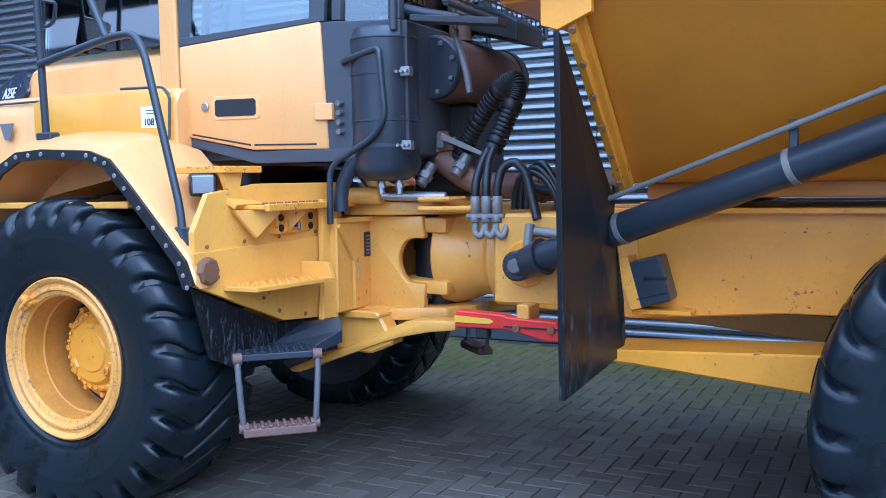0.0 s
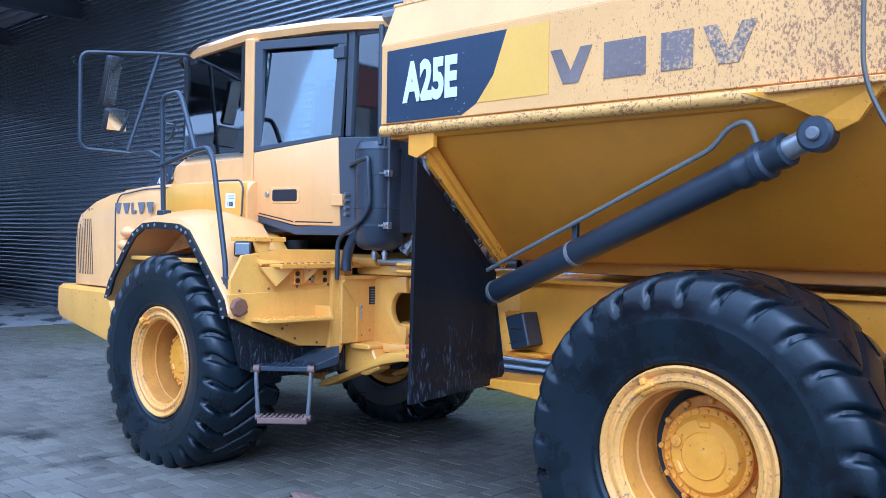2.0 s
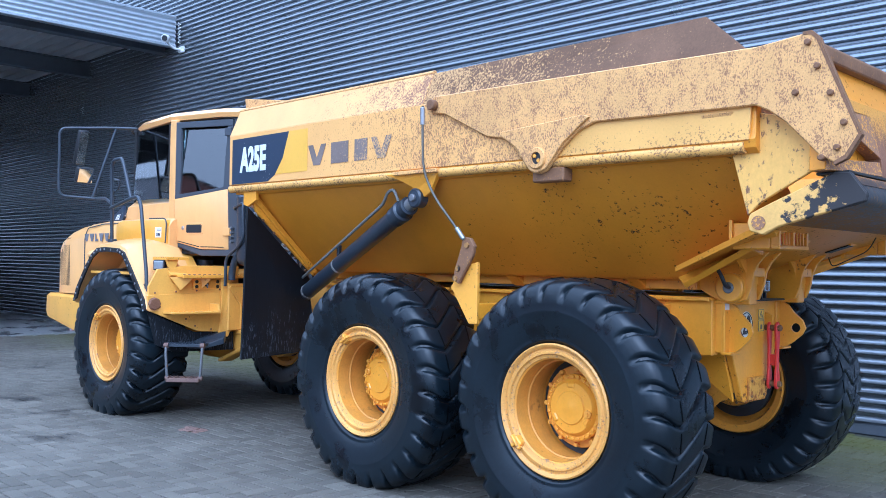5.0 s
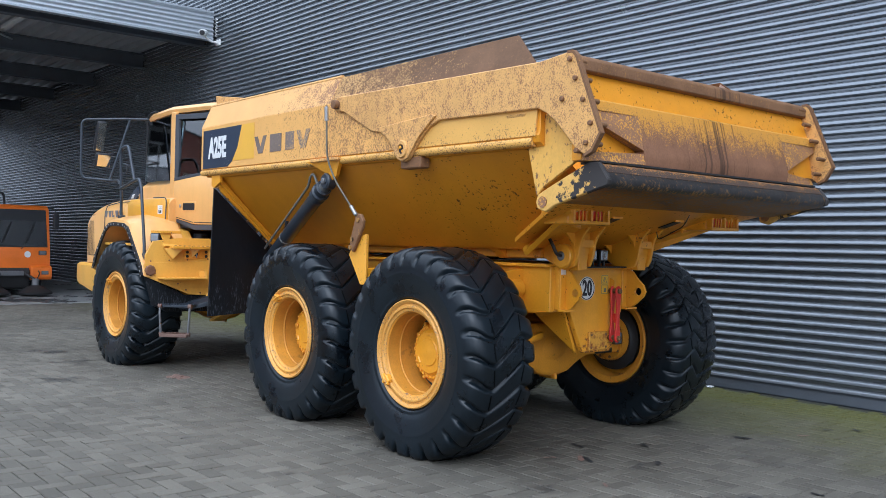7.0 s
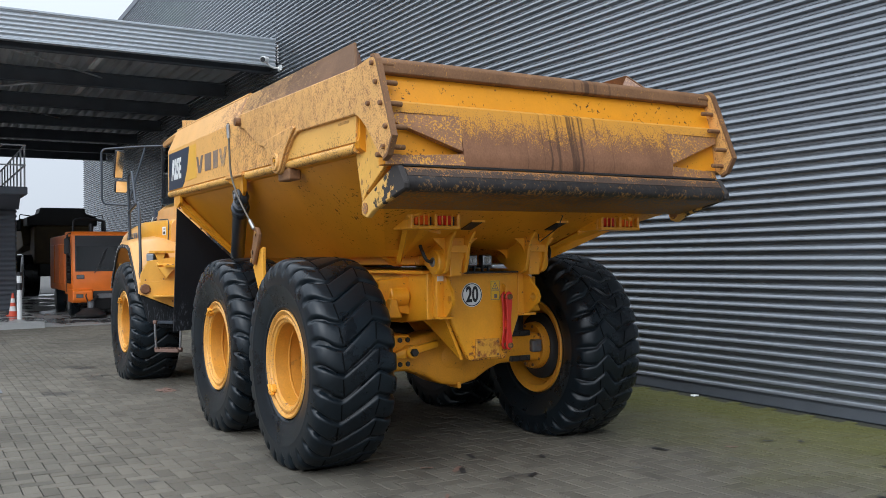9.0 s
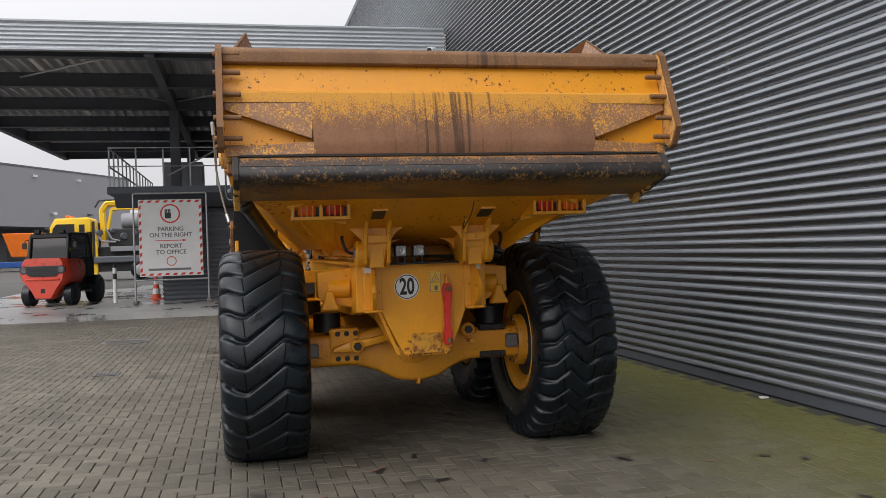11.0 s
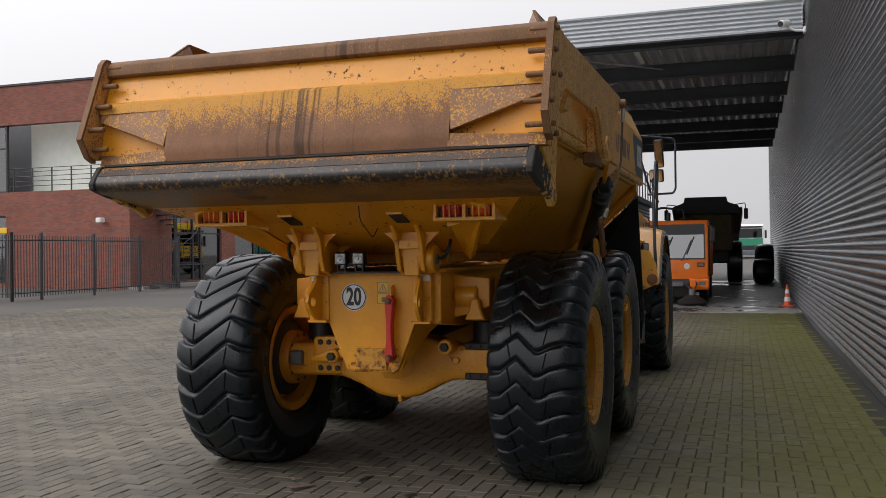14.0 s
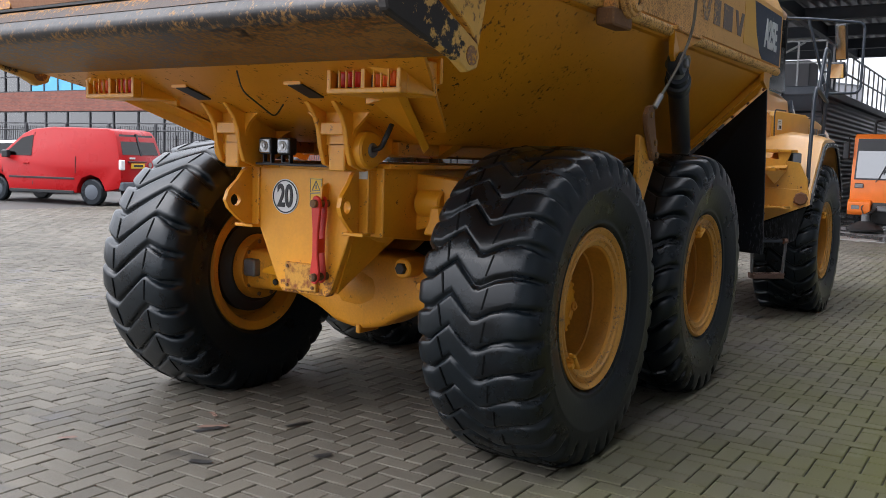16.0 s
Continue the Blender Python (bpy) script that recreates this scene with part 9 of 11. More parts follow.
def build_sweeper():
    t = thing("sweeper_truck", (-15.3, 4.77, rise(-15.3, 5) + 0.012), "orange municipal sweeper truck with a large windscreen", "truck")
    t.matrix_basis = t.matrix_basis @ Matrix.Diagonal((0.84, 0.82, 0.88, 1))
    bm = B()
    prism(bm, [(-0.05, 0.62), (0.03, 0.66), (0.04, 1.0), (0.02, 1.26), (-0.17, 2.32), (-0.26, 2.42), (-1.5, 2.44), (-1.55, 2.36), (-1.55, 0.62)], "y", -1.03, 1.03, 0.05, 2)
    c = part("cab", bm, "orange", t, "orange cab", smooth=40)
    # black backing in place of the unlit cab inside, left bare as surround and dark sun strip on top, under a
    # sky-filled screen
    def on_face(y, z, out):
        return (0.02 - 0.19 * (z - 1.26) / 1.06 + out, y, z)
    bm = B()
    hull(bm, [on_face(y, z, 0.006) for y, z in ((-0.95, 1.29), (0.95, 1.29), (0.93, 2.30), (-0.93, 2.30))], [on_face(y, z, -0.03) for y, z in ((-0.95, 1.29), (0.95, 1.29), (0.93, 2.30), (-0.93, 2.30))], 0)
    part("screen_surround", bm, "black", c, "black windscreen surround with sun strip, backing the screen in place of a dark cab inside")
    bm = B()
    hull(bm, [on_face(y, z, 0.014) for y, z in ((-0.91, 1.33), (0.91, 1.33), (0.90, 2.0), (-0.90, 2.0))], [on_face(y, z, 0.010) for y, z in ((-0.91, 1.33), (0.91, 1.33), (0.90, 2.0), (-0.90, 2.0))], 0)
    part("windscreen", bm, "screen_sky", c)
    for y in (-0.22, 0.42):
        bm = B()
        tube(bm, [on_face(y - 0.20, 1.24, 0.035), on_face(y - 0.12, 1.34, 0.05), on_face(y + 0.12, 1.86, 0.03)], 0.014, 6, 0.02)
        tube(bm, [on_face(y - 0.02, 1.44, 0.03), on_face(y + 0.20, 1.94, 0.03)], 0.020, 6, 0)
        part("wiper", bm, "black", c)
    for s in (-1, 1):
        bm = B()
        prism(bm, [(-0.22, 1.10), (-0.36, 2.28), (-1.05, 2.28), (-1.05, 0.95), (-0.30, 0.95)], "y", s * 1.026, s * 1.036, 0)
        part("door_glass", bm, "screen", c, "dark glazed door")
        bm = B()
        box(bm, -1.10, -1.06, min(s * 1.03, s * 1.045), max(s * 1.03, s * 1.045), 0.70, 2.34, 0.004)
        part("door_gap", bm, "black", c)
        bm = B()
        box(bm, 0.025, 0.055, min(s * 0.92, s * 0.70), max(s * 0.92, s * 0.70), 1.08, 1.20, 0.012)
        hl = part("headlamp_frame", bm, "black", c)
        bm = B()
        box(bm, 0.053, 0.062, min(s * 0.905, s * 0.715), max(s * 0.905, s * 0.715), 1.093, 1.187, 0.008)
        part("headlamp", bm, "lens_clear", hl)
        # orange bumper corner beside the brush gear
        bm = B()
        prism(bm, [(0.10, 0.42), (0.16, 0.50), (0.16, 0.74), (0.06, 0.80), (-0.8, 0.80), (-0.8, 0.42)], "y", s * 0.48, s * 1.05, 0.03, 2)
        part("bumper_corner", bm, "orange", t)
        bm = B()
        box(bm, 0.155, 0.17, min(s * 0.95, s * 0.75), max(s * 0.95, s * 0.75), 0.56, 0.66, 0.006)
        part("marker_lamp", bm, "lens_clear", t)
        bm = B()
        tube(bm, [(-0.25, s * 1.03, 2.36), (-0.05, s * 1.14, 2.34), (0.02, s * 1.17, 2.2)], 0.014, 6, 0.04)
        ma = part("mirror_arm", bm, "black", c, smooth=60)
        bm = B()
        box(bm, -0.06, 0.06, min(s * 1.10, s * 1.26), max(s * 1.10, s * 1.26), 1.78, 2.22, 0.04, 2)
        part("mirror", bm, "black", ma)
        for x in (-1.0, -3.9):
            road_wheel(t, (x, s * 0.85, 0.42), 0.42, 0.28)
        # worn round brushes on jointed arms
        bm = B()
        lathe(bm, [(0.02, 0.12), (0.05, 0.44), (0.10, 0.46), (0.17, 0.36), (0.26, 0.20), (0.30, 0.05)], (0.28, s * 0.56, 0.0), (0, 0, 1), 20)
        br = part("brush", bm, "frame_dark", t, "dirty round sweeping brush", smooth=40)
        bm = B()
        cyl(bm, (0.28, s * 0.56, 0.26), (0.28, s * 0.56, 0.46), 0.10, 12, chamfer=0.02)
        part("brush_motor", bm, "greysteel", br, smooth=40)
        bm = B()
        tube(bm, [(0.26, s * 0.54, 0.44), (0.10, s * 0.34, 0.58), (-0.1, s * 0.2, 0.60)], 0.04, 8, 0.06)
        part("brush_arm", bm, "frame_dark", t, smooth=60)
        bm = B()
        tube(bm, [(0.20, s * 0.62, 0.42), (0.22, s * 0.70, 0.62), (0.05, s * 0.60, 0.72)], 0.016, 6, 0.06)
        part("brush_hose", bm, "hose", t, smooth=60)
    bm = B()
    prism(bm, [(0.06, 0.60), (0.02, 0.80), (-0.3, 0.80), (-0.3, 0.16), (-0.05, 0.20)], "y", -0.48, 0.48, 0.03)
    part("suction_mouth", bm, "frame_dark", t, "dark grimy suction mouth between the brushes")
    bm = B()
    box(bm, -0.02, 0.12, -0.34, 0.30, 0.52, 0.66, 0.02)
    part("spray_bar", bm, "greysteel", t)
    bm = B()
    cyl(bm, (0.03, 0.40, 1.10), (0.055, 0.40, 1.10), 0.085, 18)
    part("round_sticker", bm, "white", c)
    bm = B()
    box(bm, -5.2, -1.6, -1.0, 1.0, 0.7, 2.36, 0.05, 2)
    h = part("hopper", bm, "orange", t, "orange hopper with dark machinery")
    for k in range(3):
        bm = B()
        box(bm, -4.9 + 1.1 * k, -4.0 + 1.1 * k, -1.02, 1.02, 0.9, 2.1, 0.02)
        part("panel", bm, "orange", h)
    bm = B()
    box(bm, -5.1, -0.1, -0.8, 0.8, 0.35, 0.72, 0.03)
    part("chassis", bm, "frame_dark", t)
    # suction tube and dark beacon behind the roof
    bm = B()
    tube(bm, [(-1.7, -0.75, 2.36), (-1.7, -0.75, 2.80), (-1.75, -0.45, 2.86), (-1.8, 0.2, 2.78), (-1.8, 0.25, 2.36)], 0.035, 8, 0.08)
    part("roof_tube", bm, "black", t, smooth=60)
    bm = B()
    cyl(bm, (-1.5, -0.25, 2.44), (-1.5, -0.25, 2.70), 0.07, 12, chamfer=0.02)
    part("beacon", bm, "black", t, smooth=40)


build_sweeper()


def build_far_dumper():
    z = rise(-31, 4) + 0.012
    t = thing("parked_dump_truck", (-27.4, 5.15, z), "dark muddy articulated dump truck parked behind the sweeper", "dump truck")
    t.matrix_basis = t.matrix_basis @ Matrix.Diagonal((0.86, 0.86, 0.97, 1))
    bm = B()
    hull(bm, [(0, -1.35, 1.9), (0, 1.35, 1.9), (0, 1.5, 2.9), (0, -1.5, 2.9)], [(-5.2, -1.3, 1.6), (-5.2, 1.3, 1.6), (-5.2, 1.5, 2.8), (-5.2, -1.5, 2.8)], 0.04)
    part("body", bm, "dumper_brown", t, "mud-brown dump body")
    bm = B()
    prism(bm, [(-1.35, 2.6), (1.35, 2.6), (1.35, 2.9), (0.9, 3.05), (0.85, 3.25), (-0.85, 3.25), (-0.9, 3.05), (-1.35, 2.9)], "x", 0.05, 1.5, 0.03)
    part("cab", bm, "frame_dark", t, "dark cab with mirrors")
    bm = B()
    box(bm, 0.0, 1.7, -1.1, 1.1, 1.2, 2.6, 0.06)
    part("bonnet", bm, "dumper_brown", t)
    bm = B()
    box(bm, -5.0, 1.6, -0.95, 0.95, 0.75, 1.75, 0.05)
    part("chassis", bm, "frame_dark", t)
    for s in (-1, 1):
        for x in (0.6, -2.6, -4.3):
            road_wheel(t, (x, s * 1.15, 0.78), 0.78, 0.62, rim="dumper_brown")
        bm = B()
        tube(bm, [(1.2, s * 0.8, 2.9), (1.3, s * 1.6, 3.0), (1.3, s * 1.65, 2.5)], 0.02, 6, 0.05)
        part("mirror_arm", bm, "black", t)
        bm = B()
        box(bm, 1.2, 1.35, min(s * 1.55, s * 1.72), max(s * 1.55, s * 1.72), 2.4, 2.8, 0.03)
        part("mirror", bm, "black", t)


build_far_dumper()


def build_lorry(x, y, mat, label, grille="sheet_dark", name="lorry", rz=0, cab="white", load=2.6):
    z = rise(x, y)
    t = thing(name, (x, y, z), label, "lorry", rz=rz)
    bm = B()
    prism(bm, [(0, 0.5), (0.05, 1.4), (-0.05, 2.7), (-0.25, 3.0), (-2.1, 3.05), (-2.1, 0.5)], "y", -1.22, 1.22, 0.06, 2) if name == "lorry" else prism(bm, [(0.02, 1.45), (0.05, 1.7), (-0.12, 2.9), (-0.35, 3.28), (-2.0, 3.32), (-2.1, 3.2), (-2.1, 1.45)], "y", -1.2, 1.2, 0.07, 2)
    c = part("cab", bm, cab, t, smooth=40)
    for s in (-1, 1):
        bm = B()
        if name == "lorry":
            box(bm, -1.15, -0.3, s * 1.225 - 0.006, s * 1.225 + 0.006, 1.75, 2.6, 0)
            part("side_window", bm, "pane", c)
        else:
            prism(bm, [(-1.30, 2.15), (-0.12, 2.15), (-0.25, 2.75), (-0.42, 2.98), (-1.30, 2.98)], "y", s * 1.19, s * 1.212, 0)
            part("door_window", bm, "dark_pane", c)
            bm = B()
            box(bm, -1.80, -1.52, min(s * 1.19, s * 1.212), max(s * 1.19, s * 1.212), 2.15, 2.95, 0)
            part("rear_window", bm, "dark_pane", c)
            bm = B()
            box(bm, -2.05, 0.0, min(s * 0.9, s * 1.16), max(s * 0.9, s * 1.16), 0.95, 1.46, 0.03)
            part("cab_step", bm, "frame_dark", c)
            bm = B()
            cyl(bm, (-2.2, s * 1.05, 0.9), (-2.2, s * 1.05, 3.1), 0.07, 10)
            part("air_stack", bm, "frame_dark", c, smooth=40)
            bm = B()
            box(bm, -1.0, -0.8, s * 0.7 - 0.2, s * 0.7 + 0.2, 3.3, 3.45, 0.03)
            part("beacon", bm, "orange", c)
    bm = B()
    box(bm, 0.0, 0.07, -1.15, 1.15, 1.0, 1.75, 0.03)
    part("front_panel", bm, mat, c)
    bm = B()
    hull(bm, [(0.06, -1.1, 1.8), (0.06, 1.1, 1.8), (-0.02, 1.1, 2.6), (-0.02, -1.1, 2.6)], [(0.0, -1.1, 1.8), (0.0, 1.1, 1.8), (-0.08, 1.1, 2.6), (-0.08, -1.1, 2.6)], 0)
    part("windscreen", bm, "dark_pane", c)
    bm = B()
    box(bm, 0.02, 0.12, -1.2, 1.2, 0.28, 0.72, 0.04)
    part("bumper", bm, grille, c)
    bm = B()
    box(bm, 0.05, 0.10, -0.8, 0.8, 0.76, 1.12, 0.02)
    part("grille", bm, "black", c)
    bm = B()
    box(bm, 0.0, 0.16, -1.15, 1.15, 2.68, 2.82, 0.03)
    part("sun_visor", bm, "black", c)
    for s in (-1, 1):
        bm = B()
        box(bm, -0.05, 0.12, min(s * 1.30, s * 1.48), max(s * 1.30, s * 1.48), 1.75, 2.45, 0.04)
        part("mirror", bm, "black", c)
    bm = B()
    box(bm, -7.0, -0.1, -0.9, 0.9, 0.45, 0.95, 0.03)
    part("chassis", bm, "frame_dark", t)
    for s in (-1, 1):
        bm = B()
        box(bm, 0.1, 0.14, min(s * 0.8, s * 1.1), max(s * 0.8, s * 1.1), 0.6, 0.8, 0.01)
        part("headlamp", bm, "lens_clear", c)
        for xx in (-0.9, -4.5):
            road_wheel(t, (xx, s * 1.05, 0.5), 0.5, 0.32)
    bm = B()
    box(bm, -7.0, -2.2, -1.2, 1.2, 0.9, load, 0.05)
    part("load_box", bm, "sheet_dark", t)


build_lorry(-75.0, 6.9, "green", "green and white lorry parked far down the yard")
build_lorry(-42.0, -6.7, "hall_yellow", "yellow lorry with a folded crane behind the forklift", name="crane_lorry", rz=-90, cab="hall_yellow", load=1.25)


def build_crane():
    z = rise(-37, -1)
    t = thing("loader_crane", (-42.0, -3.7, rise(-42, -3.7) + 1.75), "folded yellow loader crane with grey tank on a lorry bed", "crane")
    bm = B()
    tube(bm, [(0.3, -0.35, 0.2), (0.3, -0.45, 1.95), (0.3, -0.2, 2.30), (0.3, 1.7, 2.40)], 0.17, 6, 0.12)
    part("boom", bm, "hall_yellow", t)
    bm = B()
    tube(bm, [(0.45, -0.15, 0.9), (0.42, 0.05, 2.0), (0.42, 1.5, 2.05)], 0.09, 6, 0.08)
    part("second_boom", bm, "hall_yellow", t)
    bm = B()
    tube(bm, [(0.62, -0.75, 2.1), (0.62, -0.55, 2.45), (0.62, 0.4, 2.5)], 0.05, 6, 0.06)
    part("boom_ram", bm, "black", t)
    bm = B()
    cyl(bm, (0.5, 0.55, 1.35), (0.5, 1.45, 1.35), 0.42, 18, chamfer=0.08)
    part("tank", bm, "hall_grey", t, smooth=40)
    bm = B()
    box(bm, -0.6, 0.6, -0.7, 2.4, -0.75, 0.0, 0.03)
    part("base", bm, "frame_dark", t)
    bm = B()
    box(bm, 0.1, 0.9, -0.1, 1.5, 0.0, 0.95, 0.06)
    part("tank_saddle", bm, "frame_dark", t)
    for y, z, r in ((-0.55, 0.75, 0.16), (0.1, 0.85, 0.13), (0.65, 0.55, 0.18), (1.2, 0.70, 0.12)):
        bm = B()
        cyl(bm, (0.88, y, z), (1.02, y + 0.1, z), r, 14, chamfer=0.02)
        part("winch_drum", bm, "sheet_dark", t, smooth=40)
    bm = B()
    tube(bm, [(0.95, -0.75, 0.9), (1.0, -0.4, 0.3), (1.0, 0.3, 0.25)], 0.06, 6, 0.08)
    tube(bm, [(0.95, -0.2, 1.0), (1.0, 0.1, 0.4), (1.0, 0.5, 0.3)], 0.05, 6, 0.08)
    part("lever_arm", bm, "hall_grey", t, smooth=50)
    bm = B()
    box(bm, 0.85, 1.05, -0.9, -0.62, -1.5, 0.3, 0.03)
    part("stabiliser_leg", bm, "hall_yellow", t)
    bm = B()
    box(bm, 0.6, 0.95, 0.0, 2.4, -0.25, 0.02, 0.02)
    part("bed_rail", bm, "hall_grey", t)


build_crane()


def build_forklift(x, y, rz, label):
    t = thing("forklift", (x, y, rise(x, y) + (0.012 if x > -29 else 0)), label, "forklift", "forklifts", rz=rz)
    t.matrix_basis = t.matrix_basis @ Matrix.Scale(0.93, 4)
    # heavy rounded counterweight towards +x, narrow at its foot, mast towards -x
    rings = []
    for x, w, low in ((-0.15, 0.90, 0.45), (0.45, 0.98, 0.36), (0.95, 0.98, 0.24), (1.16, 0.93, 0.22), (1.27, 0.80, 0.26)):
        rings.append([(x - 0.16 * max(0, z - 1.1), y * w, z) for y, z in ((-0.30, low), (0.30, low), (0.46, 0.50), (0.74, 0.80), (0.80, 0.98), (0.80, 1.22), (0.72, 1.42), (0.62, 1.50), (-0.62, 1.50), (-0.72, 1.42), (-0.80, 1.22), (-0.80, 0.98), (-0.74, 0.80), (-0.46, 0.50))])
    bm = B()
    loft(bm, rings)
    c = part("counterweight", bm, "fork_red", t, "glossy red counterweight", smooth=32)
    bm = B()
    hull(bm, [(1.275, -0.62, 1.26), (1.275, 0.62, 1.26), (1.29, 0.48, 1.0), (1.29, 0.38, 0.93), (1.29, -0.38, 0.93), (1.29, -0.48, 1.0)], [(1.15, -0.62, 1.26), (1.15, 0.62, 1.26), (1.15, 0.48, 1.0), (1.15, 0.38, 0.93), (1.15, -0.38, 0.93), (1.15, -0.48, 1.0)], 0.01)
    v = part("grille", bm, "black", c, "black slotted grille")
    for k in range(4):
        bm = B()
        box(bm, 1.285, 1.298, -0.40, 0.40, 0.985 + 0.06 * k, 1.0 + 0.06 * k, 0.003)
        part("slat", bm, "frame_dark", v)
    bm = B()
    box(bm, 1.20, 1.30, -0.55, 0.55, 0.80, 0.88, 0.03)
    part("bumper_ridge", bm, "fork_red", c)
    bm = B()
    box(bm, 1.22, 1.285, -0.07, 0.07, 0.42, 0.56, 0.012)
    part("tow_pin", bm, "black", c)
    for s in (-1, 1):
        bm = B()
        cyl(bm, (1.12, s * 0.58, 1.14), (1.275, s * 0.58, 1.14), 0.13, 18)
        hl = part("lamp_bezel", bm, "black", c, smooth=40)
        bm = B()
        cyl(bm, (1.27, s * 0.58, 1.14), (1.29, s * 0.58, 1.14), 0.095, 18, chamfer=0.01)
        part("lamp", bm, "lens_clear", hl, smooth=40)
        bm = B()
        tube(bm, [(0.86, s * 0.60, 1.46), (0.70, s * 0.60, 2.12), (0.52, s * 0.58, 2.24), (-0.75, s * 0.58, 2.24), (-1.0, s * 0.60, 1.3), (-1.0, s * 0.60, 0.9)], 0.065, 8, 0.1)
        part("guard_post", bm, "black", t, smooth=50)
        road_wheel(t, (0.72, s * 0.66, 0.36), 0.36, 0.28, rim="black")
        road_wheel(t, (-0.95, s * 0.70, 0.46), 0.46, 0.34, rim="black")
        bm = B()
        tube(bm, [(-0.55, s * 0.62, 0.9), (-0.50, s * 0.60, 2.2)], 0.04, 8, 0)
        part("door_post", bm, "black", t, smooth=50)
        bm = B()
        box(bm, -0.98, 0.80, min(s * 0.60, s * 0.63), max(s * 0.60, s * 0.63), 0.86, 1.50, 0.01)
        part("side_panel", bm, "black", t)
        bm = B()
        box(bm, -0.95, 0.62, min(s * 0.605, s * 0.615), max(s * 0.605, s * 0.615), 1.50, 2.18, 0)
        part("side_glass", bm, "pane", t)
        bm = B()
        box(bm, -1.46, -1.30, s * 0.38 - 0.06, s * 0.38 + 0.06, 0.1, 2.35, 0.01)
        part("mast", bm, "frame_dark", t)
        bm = B()
        box(bm, 0.62, 0.74, min(s * 0.30, s * 0.48), max(s * 0.30, s * 0.48), 2.27, 2.38, 0.02)
        part("work_lamp", bm, "black", t)
        bm = B()
        tube(bm, [(0.60, s * 0.62, 2.10), (0.72, s * 0.78, 2.06), (0.72, s * 0.80, 1.96)], 0.015, 6, 0.03)
        box(bm, 0.70, 0.74, s * 0.80 - 0.07, s * 0.80 + 0.07, 1.80, 2.0, 0.015)
        part("mirror", bm, "black", t)
    bm = B()
    box(bm, -1.1, 0.1, -0.58, 0.58, 0.4, 1.0, 0.05)
    part("chassis", bm, "frame_dark", t)
    for k in range(7):
        bm = B()
        x = -0.78 + 0.21 * k
        box(bm, x, x + 0.12, -0.60, 0.60, 2.22, 2.29, 0.015)
        part("roof_bar", bm, "black", t)
    bm = B()
    box(bm, 0.55, 0.72, -0.62, 0.62, 2.12, 2.27, 0.03)
    part("roof_edge", bm, "black", t)
    bm = B()
    hull(bm, [(0.83, -0.55, 1.50), (0.83, 0.55, 1.50), (0.68, 0.53, 2.12), (0.68, -0.53, 2.12)], [(0.81, -0.55, 1.50), (0.81, 0.55, 1.50), (0.66, 0.53, 2.12), (0.66, -0.53, 2.12)], 0)
    part("rear_screen", bm, "dark_pane", t)
    bm = B()
    box(bm, -0.35, 0.10, -0.26, 0.26, 0.98, 1.72, 0.06, 2)
    part("seat", bm, "seat", t)
    bm = B()
    tube(bm, [(-0.75, 0, 1.2), (-0.62, 0, 1.55), (-0.58, 0.16, 1.6), (-0.58, -0.16, 1.6)], 0.02, 6, 0.02)
    part("steering_wheel", bm, "black", t)


build_forklift(-19.9, -2.3, -14, "red forklift with black overhead guard parked at the canopy")
build_forklift(-63.5, -25.3, 60, "red forklift with black overhead guard by the yellow doors")


